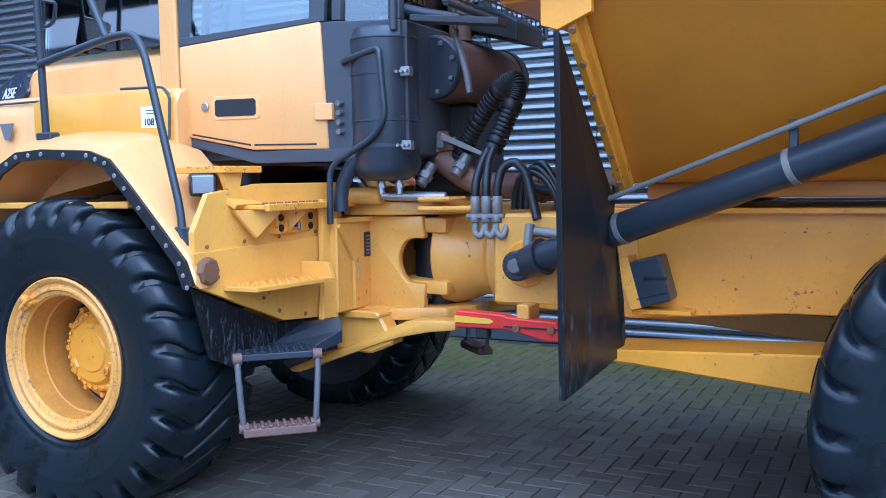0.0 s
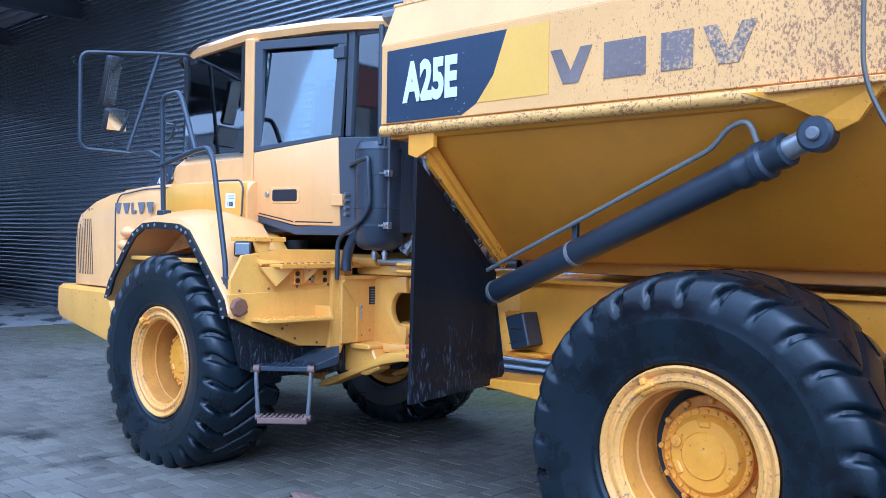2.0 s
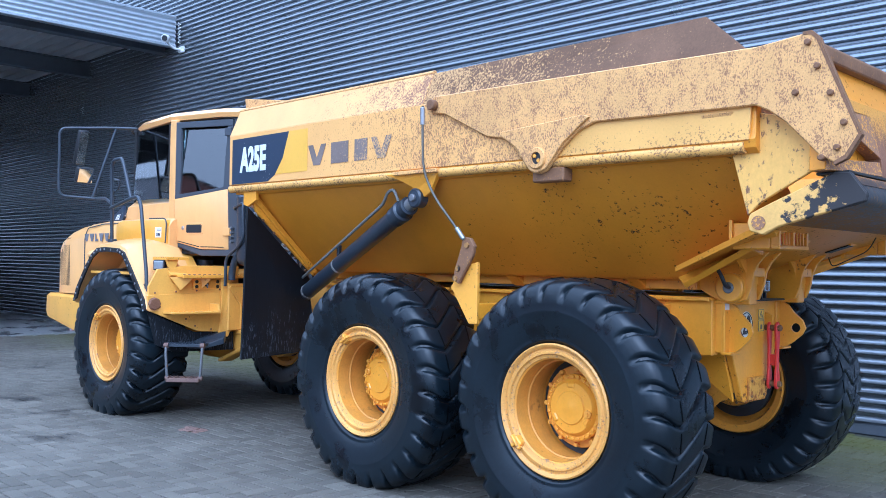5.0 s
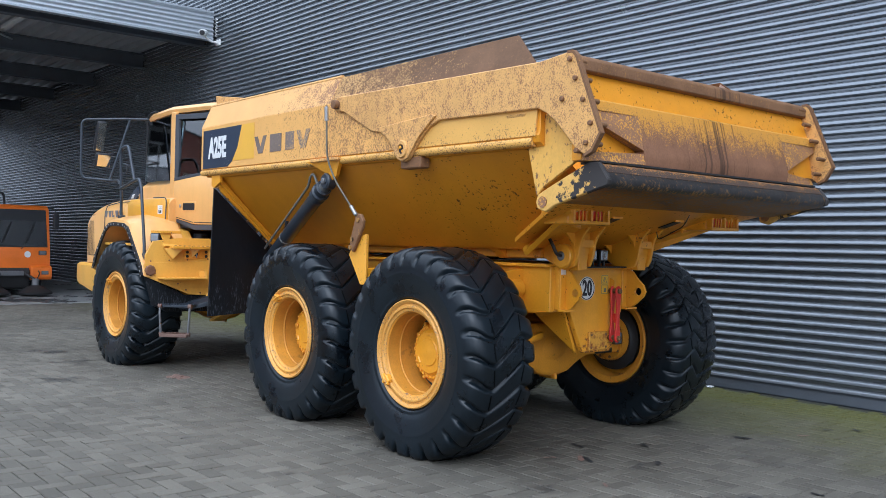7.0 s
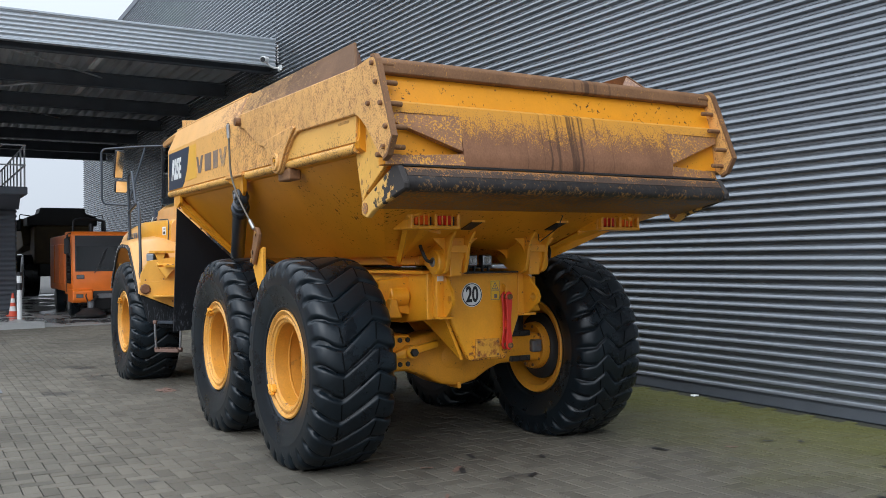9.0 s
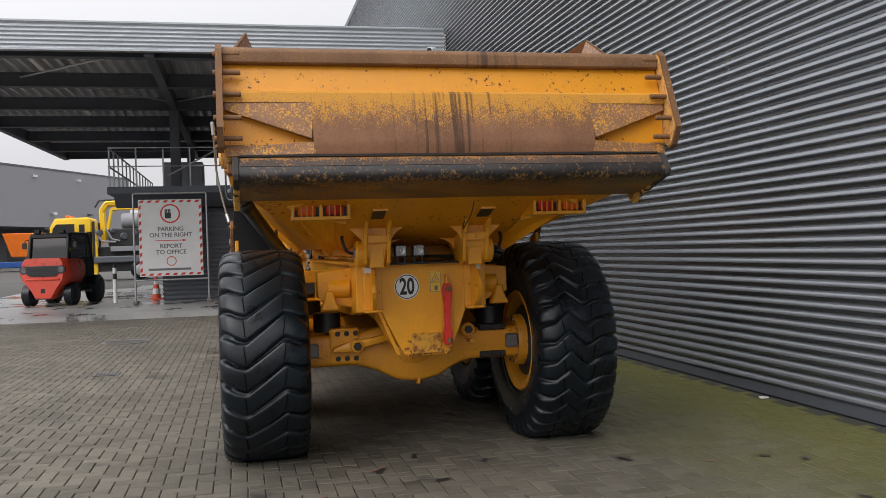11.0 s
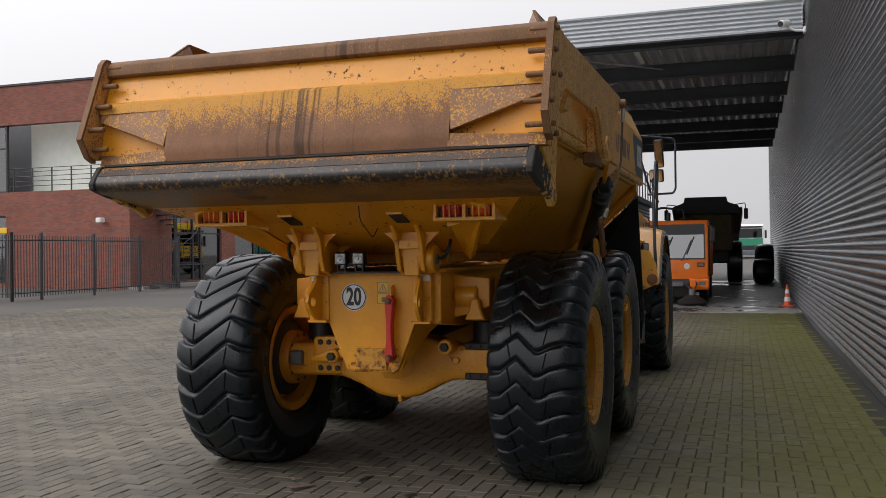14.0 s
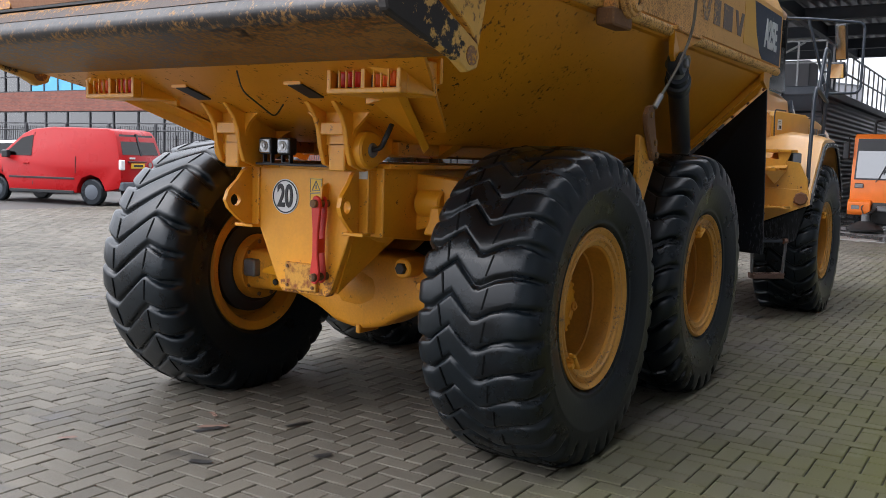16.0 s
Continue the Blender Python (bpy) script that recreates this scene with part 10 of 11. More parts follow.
def build_yard_boxes():
    x, y = -80.0, -27.0
    t = thing("waste_container", (x + 4, y + 2.2, rise(x, y)), "blue steel waste container with sloping grey lid", "container", rz=12)
    bm = B()
    hull(bm, [(-2.2, -1.2, 0.3), (2.2, -1.2, 0.3), (2.2, 1.2, 0.3), (-2.2, 1.2, 0.3)], [(-2.8, -1.2, 3.0), (2.6, -1.2, 3.2), (2.6, 1.2, 3.2), (-2.8, 1.2, 3.0)], 0.04)
    part("box", bm, "blue", t)
    bm = B()
    hull(bm, [(-2.9, -1.25, 3.0), (2.7, -1.25, 3.2), (2.7, 1.25, 3.2), (-2.9, 1.25, 3.0)], [(-2.9, -1.25, 3.2), (2.7, -1.25, 3.5), (2.7, 1.25, 3.5), (-2.9, 1.25, 3.2)], 0.03)
    part("lid", bm, "hall_grey", t)
    for xx in (-1.2, -0.2, 0.8):
        bm = B()
        box(bm, xx - 0.06, xx + 0.06, 1.2, 1.27, 0.4, 2.9, 0)
        part("rib", bm, "blue", t)
    for xx in (-1.8, 1.8):
        road_wheel(t, (xx, 1.0, 0.25), 0.25, 0.2)
        road_wheel(t, (xx, -1.0, 0.25), 0.25, 0.2)
    x, y = -58.5, -24.7
    t = thing("skip_cart", (x, y, rise(x, y)), "grey wheeled skip with a red patch", "cart")
    bm = B()
    hull(bm, [(-1.2, -0.7, 0.4), (1.2, -0.7, 0.4), (1.2, 0.7, 0.4), (-1.2, 0.7, 0.4)], [(-1.6, -0.8, 1.5), (1.6, -0.8, 1.5), (1.6, 0.8, 1.5), (-1.6, 0.8, 1.5)], 0.03)
    part("tub", bm, "hall_grey", t)
    bm = B()
    hull(bm, [(-0.6, 0.80, 0.95), (0.1, 0.80, 0.95), (0.1, 0.835, 1.3), (-0.6, 0.835, 1.3)], [(-0.6, 0.79, 0.95), (0.1, 0.79, 0.95), (0.1, 0.80, 1.3), (-0.6, 0.80, 1.3)], 0)
    part("patch", bm, "red", t)
    for xx in (-1.0, 1.0):
        for yy in (-0.6, 0.6):
            road_wheel(t, (xx, yy, 0.2), 0.2, 0.12)
    x, y = -74.0, -14.9
    t = thing("salt_spreader", (x, y, rise(x, y)), "orange hopper on a blue trailer", "trailer")
    bm = B()
    hull(bm, [(-1.0, -1.0, 1.2), (1.0, -1.0, 1.2), (1.0, 1.0, 1.2), (-1.0, 1.0, 1.2)], [(-1.3, -1.6, 3.2), (1.3, -1.6, 3.2), (1.3, 1.6, 3.2), (-1.3, 1.6, 3.2)], 0.05)
    part("hopper", bm, "orange", t)
    bm = B()
    box(bm, -1.5, 1.5, -2.2, 1.2, 0.3, 0.8, 0.04)
    part("trailer", bm, "blue", t)
    x, y = -80.0, -20.3
    t = thing("gas_rack", (x, y, rise(x, y)), "red steel rack of gas bottles by the hall door", "rack")
    for y0 in (-0.95, 0.30):
        bm = B()
        box(bm, -0.6, 0.6, y0, y0 + 0.95, 0.12, 2.0, 0.05)
        b = part("body", bm, "red", t)
        for k in range(3):
            bm = B()
            box(bm, 0.6, 0.64, y0 + 0.12 + 0.25 * k, y0 + 0.30 + 0.25 * k, 0.5, 1.55, 0.02)
            part("front_bar", bm, "hall_grey" if k == 1 else "sheet_dark", b)
    bm = B()
    box(bm, -0.6, 0.6, -1.0, 1.3, 0.0, 0.12, 0.02)
    part("pallet", bm, "frame_dark", t)
    # worn tyres against the wall
    for k, (x, y, zz, rx) in enumerate(((-27.5, 7.22, 0.72, 0), (-29.1, 7.2, 0.72, 4), (-26.3, 7.1, 0.46, 8))):
        t = thing("used_tyre", (x, y, rise(x, y) + 0.012 + zz), "used black earthmover tyre leaning by the wall", "tyre", "used tyres", rz=rx)
        r = 0.72 if zz > 0.5 else 0.46
        bm = B()
        lathe(bm, [(-0.25, r * 0.5), (-0.3, r * 0.75), (-0.26, r * 0.95), (-0.1, r), (0.1, r), (0.26, r * 0.95), (0.3, r * 0.75), (0.25, r * 0.5), (0.1, r * 0.4), (0.1, 0.02)], (0, 0, 0), (0, 1, 0), 28)
        part("carcass", bm, "rubber", t, smooth=40)


build_yard_boxes()


def build_van():
    rz = math.degrees(math.atan2(-0.955, 0.295))
    t = thing("delivery_van", (-7.62, -12.95, rise(-7.6, -13) - 0.02), "red compact delivery van with grey bumpers", "van", rz=rz)
    # length along +x, front at +x
    prof = [(-2.15, 0.42), (-2.2, 0.62), (-2.18, 1.0), (-2.12, 1.25), (-2.0, 1.66), (-1.92, 1.78), (-1.7, 1.83), (-0.2, 1.84), (0.35, 1.78), (0.62, 1.66), (1.18, 1.18), (1.3, 1.12), (1.95, 0.98), (2.12, 0.82), (2.18, 0.5), (2.1, 0.32), (1.75, 0.30), (1.72, 0.45), (1.60, 0.64), (1.36, 0.72), (1.12, 0.64), (1.0, 0.45), (0.97, 0.28), (-0.97, 0.28), (-1.0, 0.45), (-1.12, 0.64), (-1.36, 0.72), (-1.60, 0.64), (-1.72, 0.45), (-1.75, 0.34)]
    bm = B()
    fs0 = prism(bm, prof, "y", -0.89, 0.89, 0)
    for v in bm.verts:
        if v.co.z > 1.1:
            v.co.y *= 1 - 0.16 * (v.co.z - 1.1) / 0.74
    bevel(bm, list(bm.faces), 0.035, 2)
    b = part("body", bm, "van_red", t, "bright red van body", smooth=35)
    def wy(z, s):
        return s * (0.895 * (1 - (0.16 * (z - 1.1) / 0.74 if z > 1.1 else 0)) + 0.004)
    for s in (-1, 1):
        bm = B()
        pts = [(0.30, 1.14), (1.10, 1.14), (0.62, 1.56), (0.30, 1.64)]
        hull(bm, [(x, wy(z, s), z) for x, z in pts], [(x, wy(z, s) - s * 0.02, z) for x, z in pts], 0)
        part("door_window", bm, "dark_pane", b)
        for x0, x1, z0, z1 in ((0.26, 0.275, 0.45, 1.70), (-0.95, -0.935, 0.75, 1.15), (1.14, 1.15, 0.72, 1.15)):
            bm = B()
            hull(bm, [(x0, wy(z0, s), z0), (x1, wy(z0, s), z0), (x1, wy(z1, s), z1), (x0, wy(z1, s), z1)], [(x0, wy(z0, s) - s * 0.01, z0), (x1, wy(z0, s) - s * 0.01, z0), (x1, wy(z1, s) - s * 0.01, z1), (x0, wy(z1, s) - s * 0.01, z1)], 0)
            part("door_gap", bm, "black", b)
        bm = B()
        box(bm, -0.92, 0.95, min(s * 0.89, s * 0.905), max(s * 0.89, s * 0.905), 0.60, 0.645, 0.004)
        part("rub_strip", bm, "black", b)
        bm = B()
        box(bm, -0.9, 0.95, min(s * 0.86, s * 0.895), max(s * 0.86, s * 0.895), 0.26, 0.34, 0.01)
        part("sill", bm, "black", b)
        bm = B()
        box(bm, 0.36, 0.52, min(s * 0.895, s * 0.92), max(s * 0.895, s * 0.92), 0.94, 0.98, 0.006)
        part("door_handle", bm, "van_red", b)
        bm = B()
        box(bm, 0.86, 1.04, min(s * 0.92, s * 1.05), max(s * 0.92, s * 1.05), 1.08, 1.26, 0.03, 2)
        part("wing_mirror", bm, "black", b)
        bm = B()
        box(bm, -2.22, -2.13, min(s * 0.74, s * 0.895), max(s * 0.74, s * 0.895), 0.86, 1.10, 0.02)
        part("tail_lamp", bm, "white" if s > 0 else "lens_red", b, "pale tail lamp")
        for x in (-1.36, 1.36):
            road_wheel(t, (x, s * 0.76, 0.315), 0.315, 0.2, rim="canopy_steel")
    bm = B()
    hull(bm, [(-2.135, -0.72, 1.22), (-2.135, 0.72, 1.22), (-1.985, 0.66, 1.70), (-1.985, -0.66, 1.70)], [(-2.10, -0.72, 1.22), (-2.10, 0.72, 1.22), (-1.95, 0.66, 1.70), (-1.95, -0.66, 1.70)], 0)
    part("rear_window", bm, "dark_pane", b)
    bm = B()
    hull(bm, [(-2.15, -0.03, 1.2), (-2.15, 0.03, 1.2), (-2.0, 0.03, 1.72), (-2.0, -0.03, 1.72)], [(-2.12, -0.03, 1.2), (-2.12, 0.03, 1.2), (-1.96, 0.03, 1.72), (-1.96, -0.03, 1.72)], 0)
    part("rear_post", bm, "black", b)
    bm = B()
    box(bm, -2.26, -2.12, -0.88, 0.88, 0.38, 0.58, 0.03, 2)
    part("rear_bumper", bm, "canopy_steel", t, "grey plastic rear bumper")
    bm = B()
    box(bm, -2.225, -2.19, -0.02, 0.50, 0.90, 1.02, 0.004)
    pl = part("number_plate", bm, "plate", b, "yellow plate with a plain bar")
    bm = B()
    box(bm, -2.229, -2.224, 0.06, 0.42, 0.935, 0.985, 0)
    part("plate_bar", bm, "black", pl)
    bm = B()
    box(bm, -2.23, -2.19, -0.1, 0.62, 1.04, 1.07, 0.004)
    part("plate_light", bm, "black", b)
    bm = B()
    cyl(bm, (-2.185, -0.28, 0.98), (-2.205, -0.28, 0.98), 0.06, 16)
    part("badge", bm, "steel", b)
    bm = B()
    box(bm, -2.18, -2.16, 0.3, 0.5, 1.12, 1.16, 0)
    part("small_mark", bm, "white", b)
    # pale hatchback beyond it
    t = thing("parked_car", (-9.3, -17.6, rise(-9, -17) - 0.02), "small white hatchback parked by the fence", "car", rz=rz + 8)
    prof = [(-1.95, 0.35), (-2.0, 0.8), (-1.85, 1.0), (-1.2, 1.42), (-0.6, 1.5), (0.3, 1.46), (1.0, 1.02), (1.8, 0.86), (2.0, 0.6), (1.95, 0.3)]
    bm = B()
    prism(bm, prof, "y", -0.85, 0.85, 0)
    for v in bm.verts:
        if v.co.z > 0.95:
            v.co.y *= 1 - 0.2 * (v.co.z - 0.95) / 0.55
    bevel(bm, list(bm.faces), 0.04, 2)
    b = part("body", bm, "white", t, smooth=35)
    for s in (-1, 1):
        bm = B()
        pts = [(-1.35, 1.02), (0.85, 1.02), (0.28, 1.38), (-0.6, 1.42), (-1.1, 1.36)]
        hull(bm, [(x, s * (0.86 - 0.17 * (z - 0.95) / 0.55), z) for x, z in pts], [(x, s * (0.83 - 0.17 * (z - 0.95) / 0.55), z) for x, z in pts], 0)
        part("side_window", bm, "dark_pane", b)
        for x in (-1.25, 1.3):
            road_wheel(t, (x, s * 0.74, 0.31), 0.31, 0.2)


build_van()


def build_halls():
    h = thing("wall_yard_hall", (0, -26, 0), "long grey hall with yellow ground floor and glazed doors", "building", kind="structure")
    z0 = 0.3
    bm = B()
    box(bm, -92, -40, -12, 0, 5.5, 12.4, 0)
    part("upper_cladding", bm, "hall_grey", h, "plain grey upper cladding")
    bm = B()
    box(bm, -92, -40, -12, -0.35, z0 - 0.3, 5.5, 0)
    part("door_backing", bm, "canopy_steel", h)
    bm = B()
    box(bm, -92.1, -40, -12.2, 0.06, 12.3, 12.5, 0)
    part("roof_edge", bm, "sheet_dark", h)
    doors = [(-59.2, -62.6), (-64.3, -67.6), (-70.6, -73.8), (-76.4, -79.3), (-82.0, -84.6), (-86.6, -89.2)]
    xs = [-40] + [x for d in doors for x in d] + [-92]
    for a, b in zip(xs[::2], xs[1::2]):
        bm = B()
        box(bm, b, a, -0.3, 0.02, z0, 5.52, 0)
        part("yellow_panel", bm, "hall_yellow", h)
    for a, b in doors:
        bm = B()
        box(bm, b, a, -0.25, -0.2, z0, 5.4, 0)
        pn = part("door_glazing", bm, "pane" if a != -70.6 else "hall_grey", h)
        for k in range(6):
            if a == -70.6:
                continue
            bm = B()
            zz = z0 + 0.2 + 0.92 * k
            box(bm, b, a, -0.2, -0.12, zz, zz + 0.22, 0)
            part("door_rail", bm, "hall_yellow", pn)
    for x in (-54.6, -57.2):
        bm = B()
        box(bm, x - 0.5, x + 0.5, 0.02, 0.07, z0, 3.5, 0.02)
        part("side_door", bm, "hall_yellow", h)
    for k in range(6):
        bm = B()
        x = -53.6 - 0.72 * k
        box(bm, x - 0.5, x, 0.02, 0.12, 9.55, 10.0 + 0.35 * (k in (2, 4)), 0)
        part("sign_bar", bm, "red", h, "red bar of wall lettering")
    for x in (-65.0, -72.0, -80.0):
        bm = B()
        box(bm, x - 0.3, x + 0.3, 0.0, 0.4, 11.0, 11.25, 0.02)
        part("wall_lamp", bm, "white", h)
    for x in (-55.5, -70.0):
        bm = B()
        box(bm, x - 0.3, x + 0.3, 0.0, 0.5, 7.0, 7.2, 0.02)
        part("wall_lamp", bm, "sheet_dark", h)
    g = thing("wall_cross_hall", (-92, -26, 0), "plain grey hall end with dark opening", "building", kind="structure", rz=65.5)
    bm = B()
    box(bm, -14, 0, 0, 34, 5.4, 12.4, 0)
    part("upper_cladding", bm, "hall_grey", g)
    bm = B()
    box(bm, -13, 0.06, -0.1, 34, 12.3, 12.5, 0)
    part("roof_edge", bm, "sheet_dark", g)
    bm = B()
    box(bm, -14, 0, 0, 3.2, 0.4, 5.4, 0)
    part("yellow_panel", bm, "hall_yellow", g)
    bm = B()
    box(bm, -14, -7, 3.2, 17.5, 0.4, 5.4, 0)
    part("dark_opening", bm, "hall_grey", g)
    for y in (7.6, 12.4):
        bm = B()
        box(bm, -6.8, -6.2, y - 0.4, y + 0.4, 0.4, 5.4, 0.02)
        part("inner_column", bm, "hall_grey", g)
    bm = B()
    box(bm, -7, 0, 17.5, 34, 0.4, 5.4, 0)
    part("lower_cladding", bm, "hall_grey", g)
    for y in (5.0, 13.5, 22.0):
        bm = B()
        box(bm, 0, 0.4, y - 0.22, y + 0.22, 11.25, 11.5, 0.02)
        part("wall_lamp", bm, "white", g)
    for y in (2.6, 16.6, 24.0):
        bm = B()
        hull(bm, [(0, y - 0.1, 7.0), (0, y + 0.1, 7.0), (0, y + 0.1, 7.25), (0, y - 0.1, 7.25)], [(0.6, y - 0.3, 6.9), (0.6, y + 0.3, 6.9), (0.6, y + 0.3, 7.2), (0.6, y - 0.3, 7.2)], 0.02)
        part("spotlight", bm, "white" if y == 16.6 else "sheet_dark", g)


build_halls()


def build_brick_house():
    h = thing("wall_brick_house", (-22.2, -17.0, 0.1), "two-storey red brick office with large dark windows and roof terrace", "building", kind="structure")
    def wall_x(y0, y1, z0, z1, name="brickwork"):
        """Facade towards the yard's east, at x = 0."""
        bm = B()
        box(bm, -0.35, 0, y0, y1, z0, z1, 0)
        part(name, bm, "brick", h)
    def wall_y(x0, x1, z0, z1, name="brickwork"):
        bm = B()
        box(bm, x0, x1, -0.35, 0, z0, z1, 0)
        part(name, bm, "brick", h)
    # east face
    wall_x(-36, -0.351, 7.0, 8.65)
    wall_x(-36, -0.351, 3.15, 4.15)
    wall_x(-6.3, -0.36, 0, 3.15)
    wall_x(-0.9, 0, 4.15, 7.0)
    bm = B()
    box(bm, -13.2, -2.55, -36, -2.55, 8.5, 8.64, 0)
    part("flat_roof", bm, "sheet_dark", h)
    wall_x(-9.9, -7.7, 4.15, 7.0)
    wall_x(-36, -6.3, 0, 0.25)
    # north face
    wall_y(-13.3, 0, 7.0, 8.65)
    wall_y(-13.3, 0, 3.1, 4.15)
    wall_y(-2.8, 0, 0, 3.1)
    wall_y(-7.9, -6.7, 0, 3.1)
    wall_y(-13.3, -12.0, 0.0, 3.1)
    wall_y(-13.3, -12.0, 4.15, 7.0)
    wall_y(-0.6, -0.351, 4.15, 7.0)
    wall_y(-7.9, -6.7, 4.15, 7.0)
    wall_y(-12.0, -7.9, 0, 0.25)
    wall_y(-6.7, -2.8, 0, 0.25)
    # parapet caps, body
    bm = B()
    box(bm, -13.4, 0.05, -0.40, 0.05, 8.65, 8.73, 0)
    box(bm, -0.40, 0.05, -36, -0.401, 8.65, 8.73, 0)
    part("parapet_cap", bm, "window_frame", h)
    bm = B()
    box(bm, -13.0, -2.6, -36, -2.6, 0, 8.6, 0)
    part("inner_core", bm, "interior", h)
    bm = B()
    box(bm, -2.55, -0.4, -6.2, -0.4, 3.95, 4.1, 0)
    part("terrace_floor", bm, "concrete", h)
    bm = B()
    box(bm, -6.6, -2.56, -2.49, -0.4, 3.95, 4.1, 0)
    part("terrace_floor", bm, "concrete", h)
    bm = B()
    box(bm, -6.6, -0.7, -1.39, -1.3, 4.1, 8.4, 0)
    part("terrace_wall", bm, "plaster", h, "pale green plastered terrace wall")
    bm = B()
    box(bm, -1.5, -1.4, -6.2, -1.4, 4.1, 8.4, 0)
    part("terrace_wall", bm, "plaster", h)
    bm = B()
    box(bm, -13.2, -13.0, -36, -0.4, 0, 8.6, 0)
    part("west_wall", bm, "brick", h)
    def window_x(y0, y1, z0, z1, cols, rows, name="window", inner=None):
        bm = B()
        box(bm, -0.16, -0.13, y0, y1, z0, z1, 0)
        w = part(name, bm, "pane", h, "dark framed window")
        for k in range(cols + 1):
            y = y0 + (y1 - y0) * k / cols
            bm = B()
            box(bm, -0.2, -0.08, y - 0.04, y + 0.04, z0, z1, 0)
            part("mullion", bm, "window_frame", w)
        for z in [z0, z1 - 0.06] + rows:
            bm = B()
            box(bm, -0.2, -0.09, y0, y1, z, z + 0.06, 0)
            part("transom", bm, "window_frame", w)
        return w
    def window_y(x0, x1, z0, z1, cols, rows):
        bm = B()
        box(bm, x0, x1, -0.16, -0.13, z0, z1, 0)
        w = part("window", bm, "pane", h, "dark framed window")
        for x in cols:
            bm = B()
            box(bm, x - 0.04, x + 0.04, -0.2, -0.08, z0, z1, 0)
            part("mullion", bm, "window_frame", w)
        for z in [z0, z1 - 0.06] + rows:
            bm = B()
            box(bm, x0, x1, -0.2, -0.09, z, z + 0.06, 0)
            part("transom", bm, "window_frame", w)
    window_x(-7.7, -6.3, 4.15, 7.0, 2, [6.0])
    window_x(-36, -9.9, 4.15, 7.0, 22, [4.95, 6.3])
    window_x(-36, -6.3, 0.25, 3.15, 16, [2.5])
    for x0, x1 in ((-6.7, -2.8), (-12.0, -7.9)):
        window_y(x0, x1, 0.25, 3.1, [x0, x1, x0 + 1.6, x0 + 2.2], [0.95, 2.35])
    window_y(-12.0, -7.9, 4.15, 7.0, [-12.0, -7.9, -10.3, -9.7], [4.9, 6.2])
    # pale blinds and columns behind the panes
    for k in range(9):
        bm = B()
        y = -35 + 3.4 * k
        cyl(bm, (-0.6, y, 0.25), (-0.6, y, 3.15), 0.16, 12)
        part("pale_column", bm, "white", h, smooth=40)
    bm = B()
    hull(bm, [(-0.12, -12.2, 4.2), (-0.12, -16.5, 4.2), (-0.12, -16.5, 5.9)], [(-0.125, -12.2, 4.2), (-0.125, -16.5, 4.2), (-0.125, -16.5, 5.9)], 0)
    part("window_banner", bm, "banner_blue", h, "blue triangular window banner")
    bm = B()
    box(bm, -0.125, -0.12, -20.5, -16.5, 4.2, 5.6, 0)
    part("window_banner", bm, "banner_blue", h, "blue window banner")
    bm = B()
    hull(bm, [(-0.12, -9.95, 4.9), (-0.12, -10.8, 4.5), (-0.12, -13.6, 6.9), (-0.12, -9.95, 6.9)], [(-0.125, -9.95, 4.9), (-0.125, -10.8, 4.5), (-0.125, -13.6, 6.9), (-0.125, -9.95, 6.9)], 0)
    part("white_banner", bm, "white", h, "white window banner with dark bars")
    for k in range(5):
        bm = B()
        y = -12.4 + 0.45 * k
        box(bm, -0.118, -0.115, y, y + 0.28, 5.75, 6.1, 0)
        part("banner_bar", bm, "mark_clean", h)
    # terrace rail
    for z in (4.4, 4.6, 4.8, 5.0, 5.15):
        bm = B()
        tube(bm, [(-0.15, -6.2, z), (-0.15, -0.6, z)], 0.015, 5, 0)
        part("terrace_rail", bm, "window_frame", h)
        bm = B()
        tube(bm, [(-0.2, -0.15, z), (-6.7, -0.15, z)], 0.015, 5, 0)
        part("terrace_rail", bm, "window_frame", h)
    for k in range(6):
        bm = B()
        box(bm, -0.17, -0.13, -6.0 + k, -5.96 + k, 4.1, 5.15, 0)
        part("terrace_post", bm, "window_frame", h)
        bm = B()
        box(bm, -6.2 + k, -6.16 + k, -0.17, -0.13, 4.1, 5.15, 0)
        part("terrace_post", bm, "window_frame", h)
    for x, y, z in ((0.25, -1.2, 2.75), (-7.3, 0.2, 3.6)):
        bm = B()
        box(bm, x - 0.15, x + 0.15, y - 0.15, y + 0.1, z, z + 0.2, 0.03)
        part("camera_box", bm, "white", h, "white security camera")
    bm = B()
    box(bm, 0.0, 0.05, -6.6, -6.2, 2.4, 2.65, 0.02)
    part("yellow_plate", bm, "plate", h)


build_brick_house()


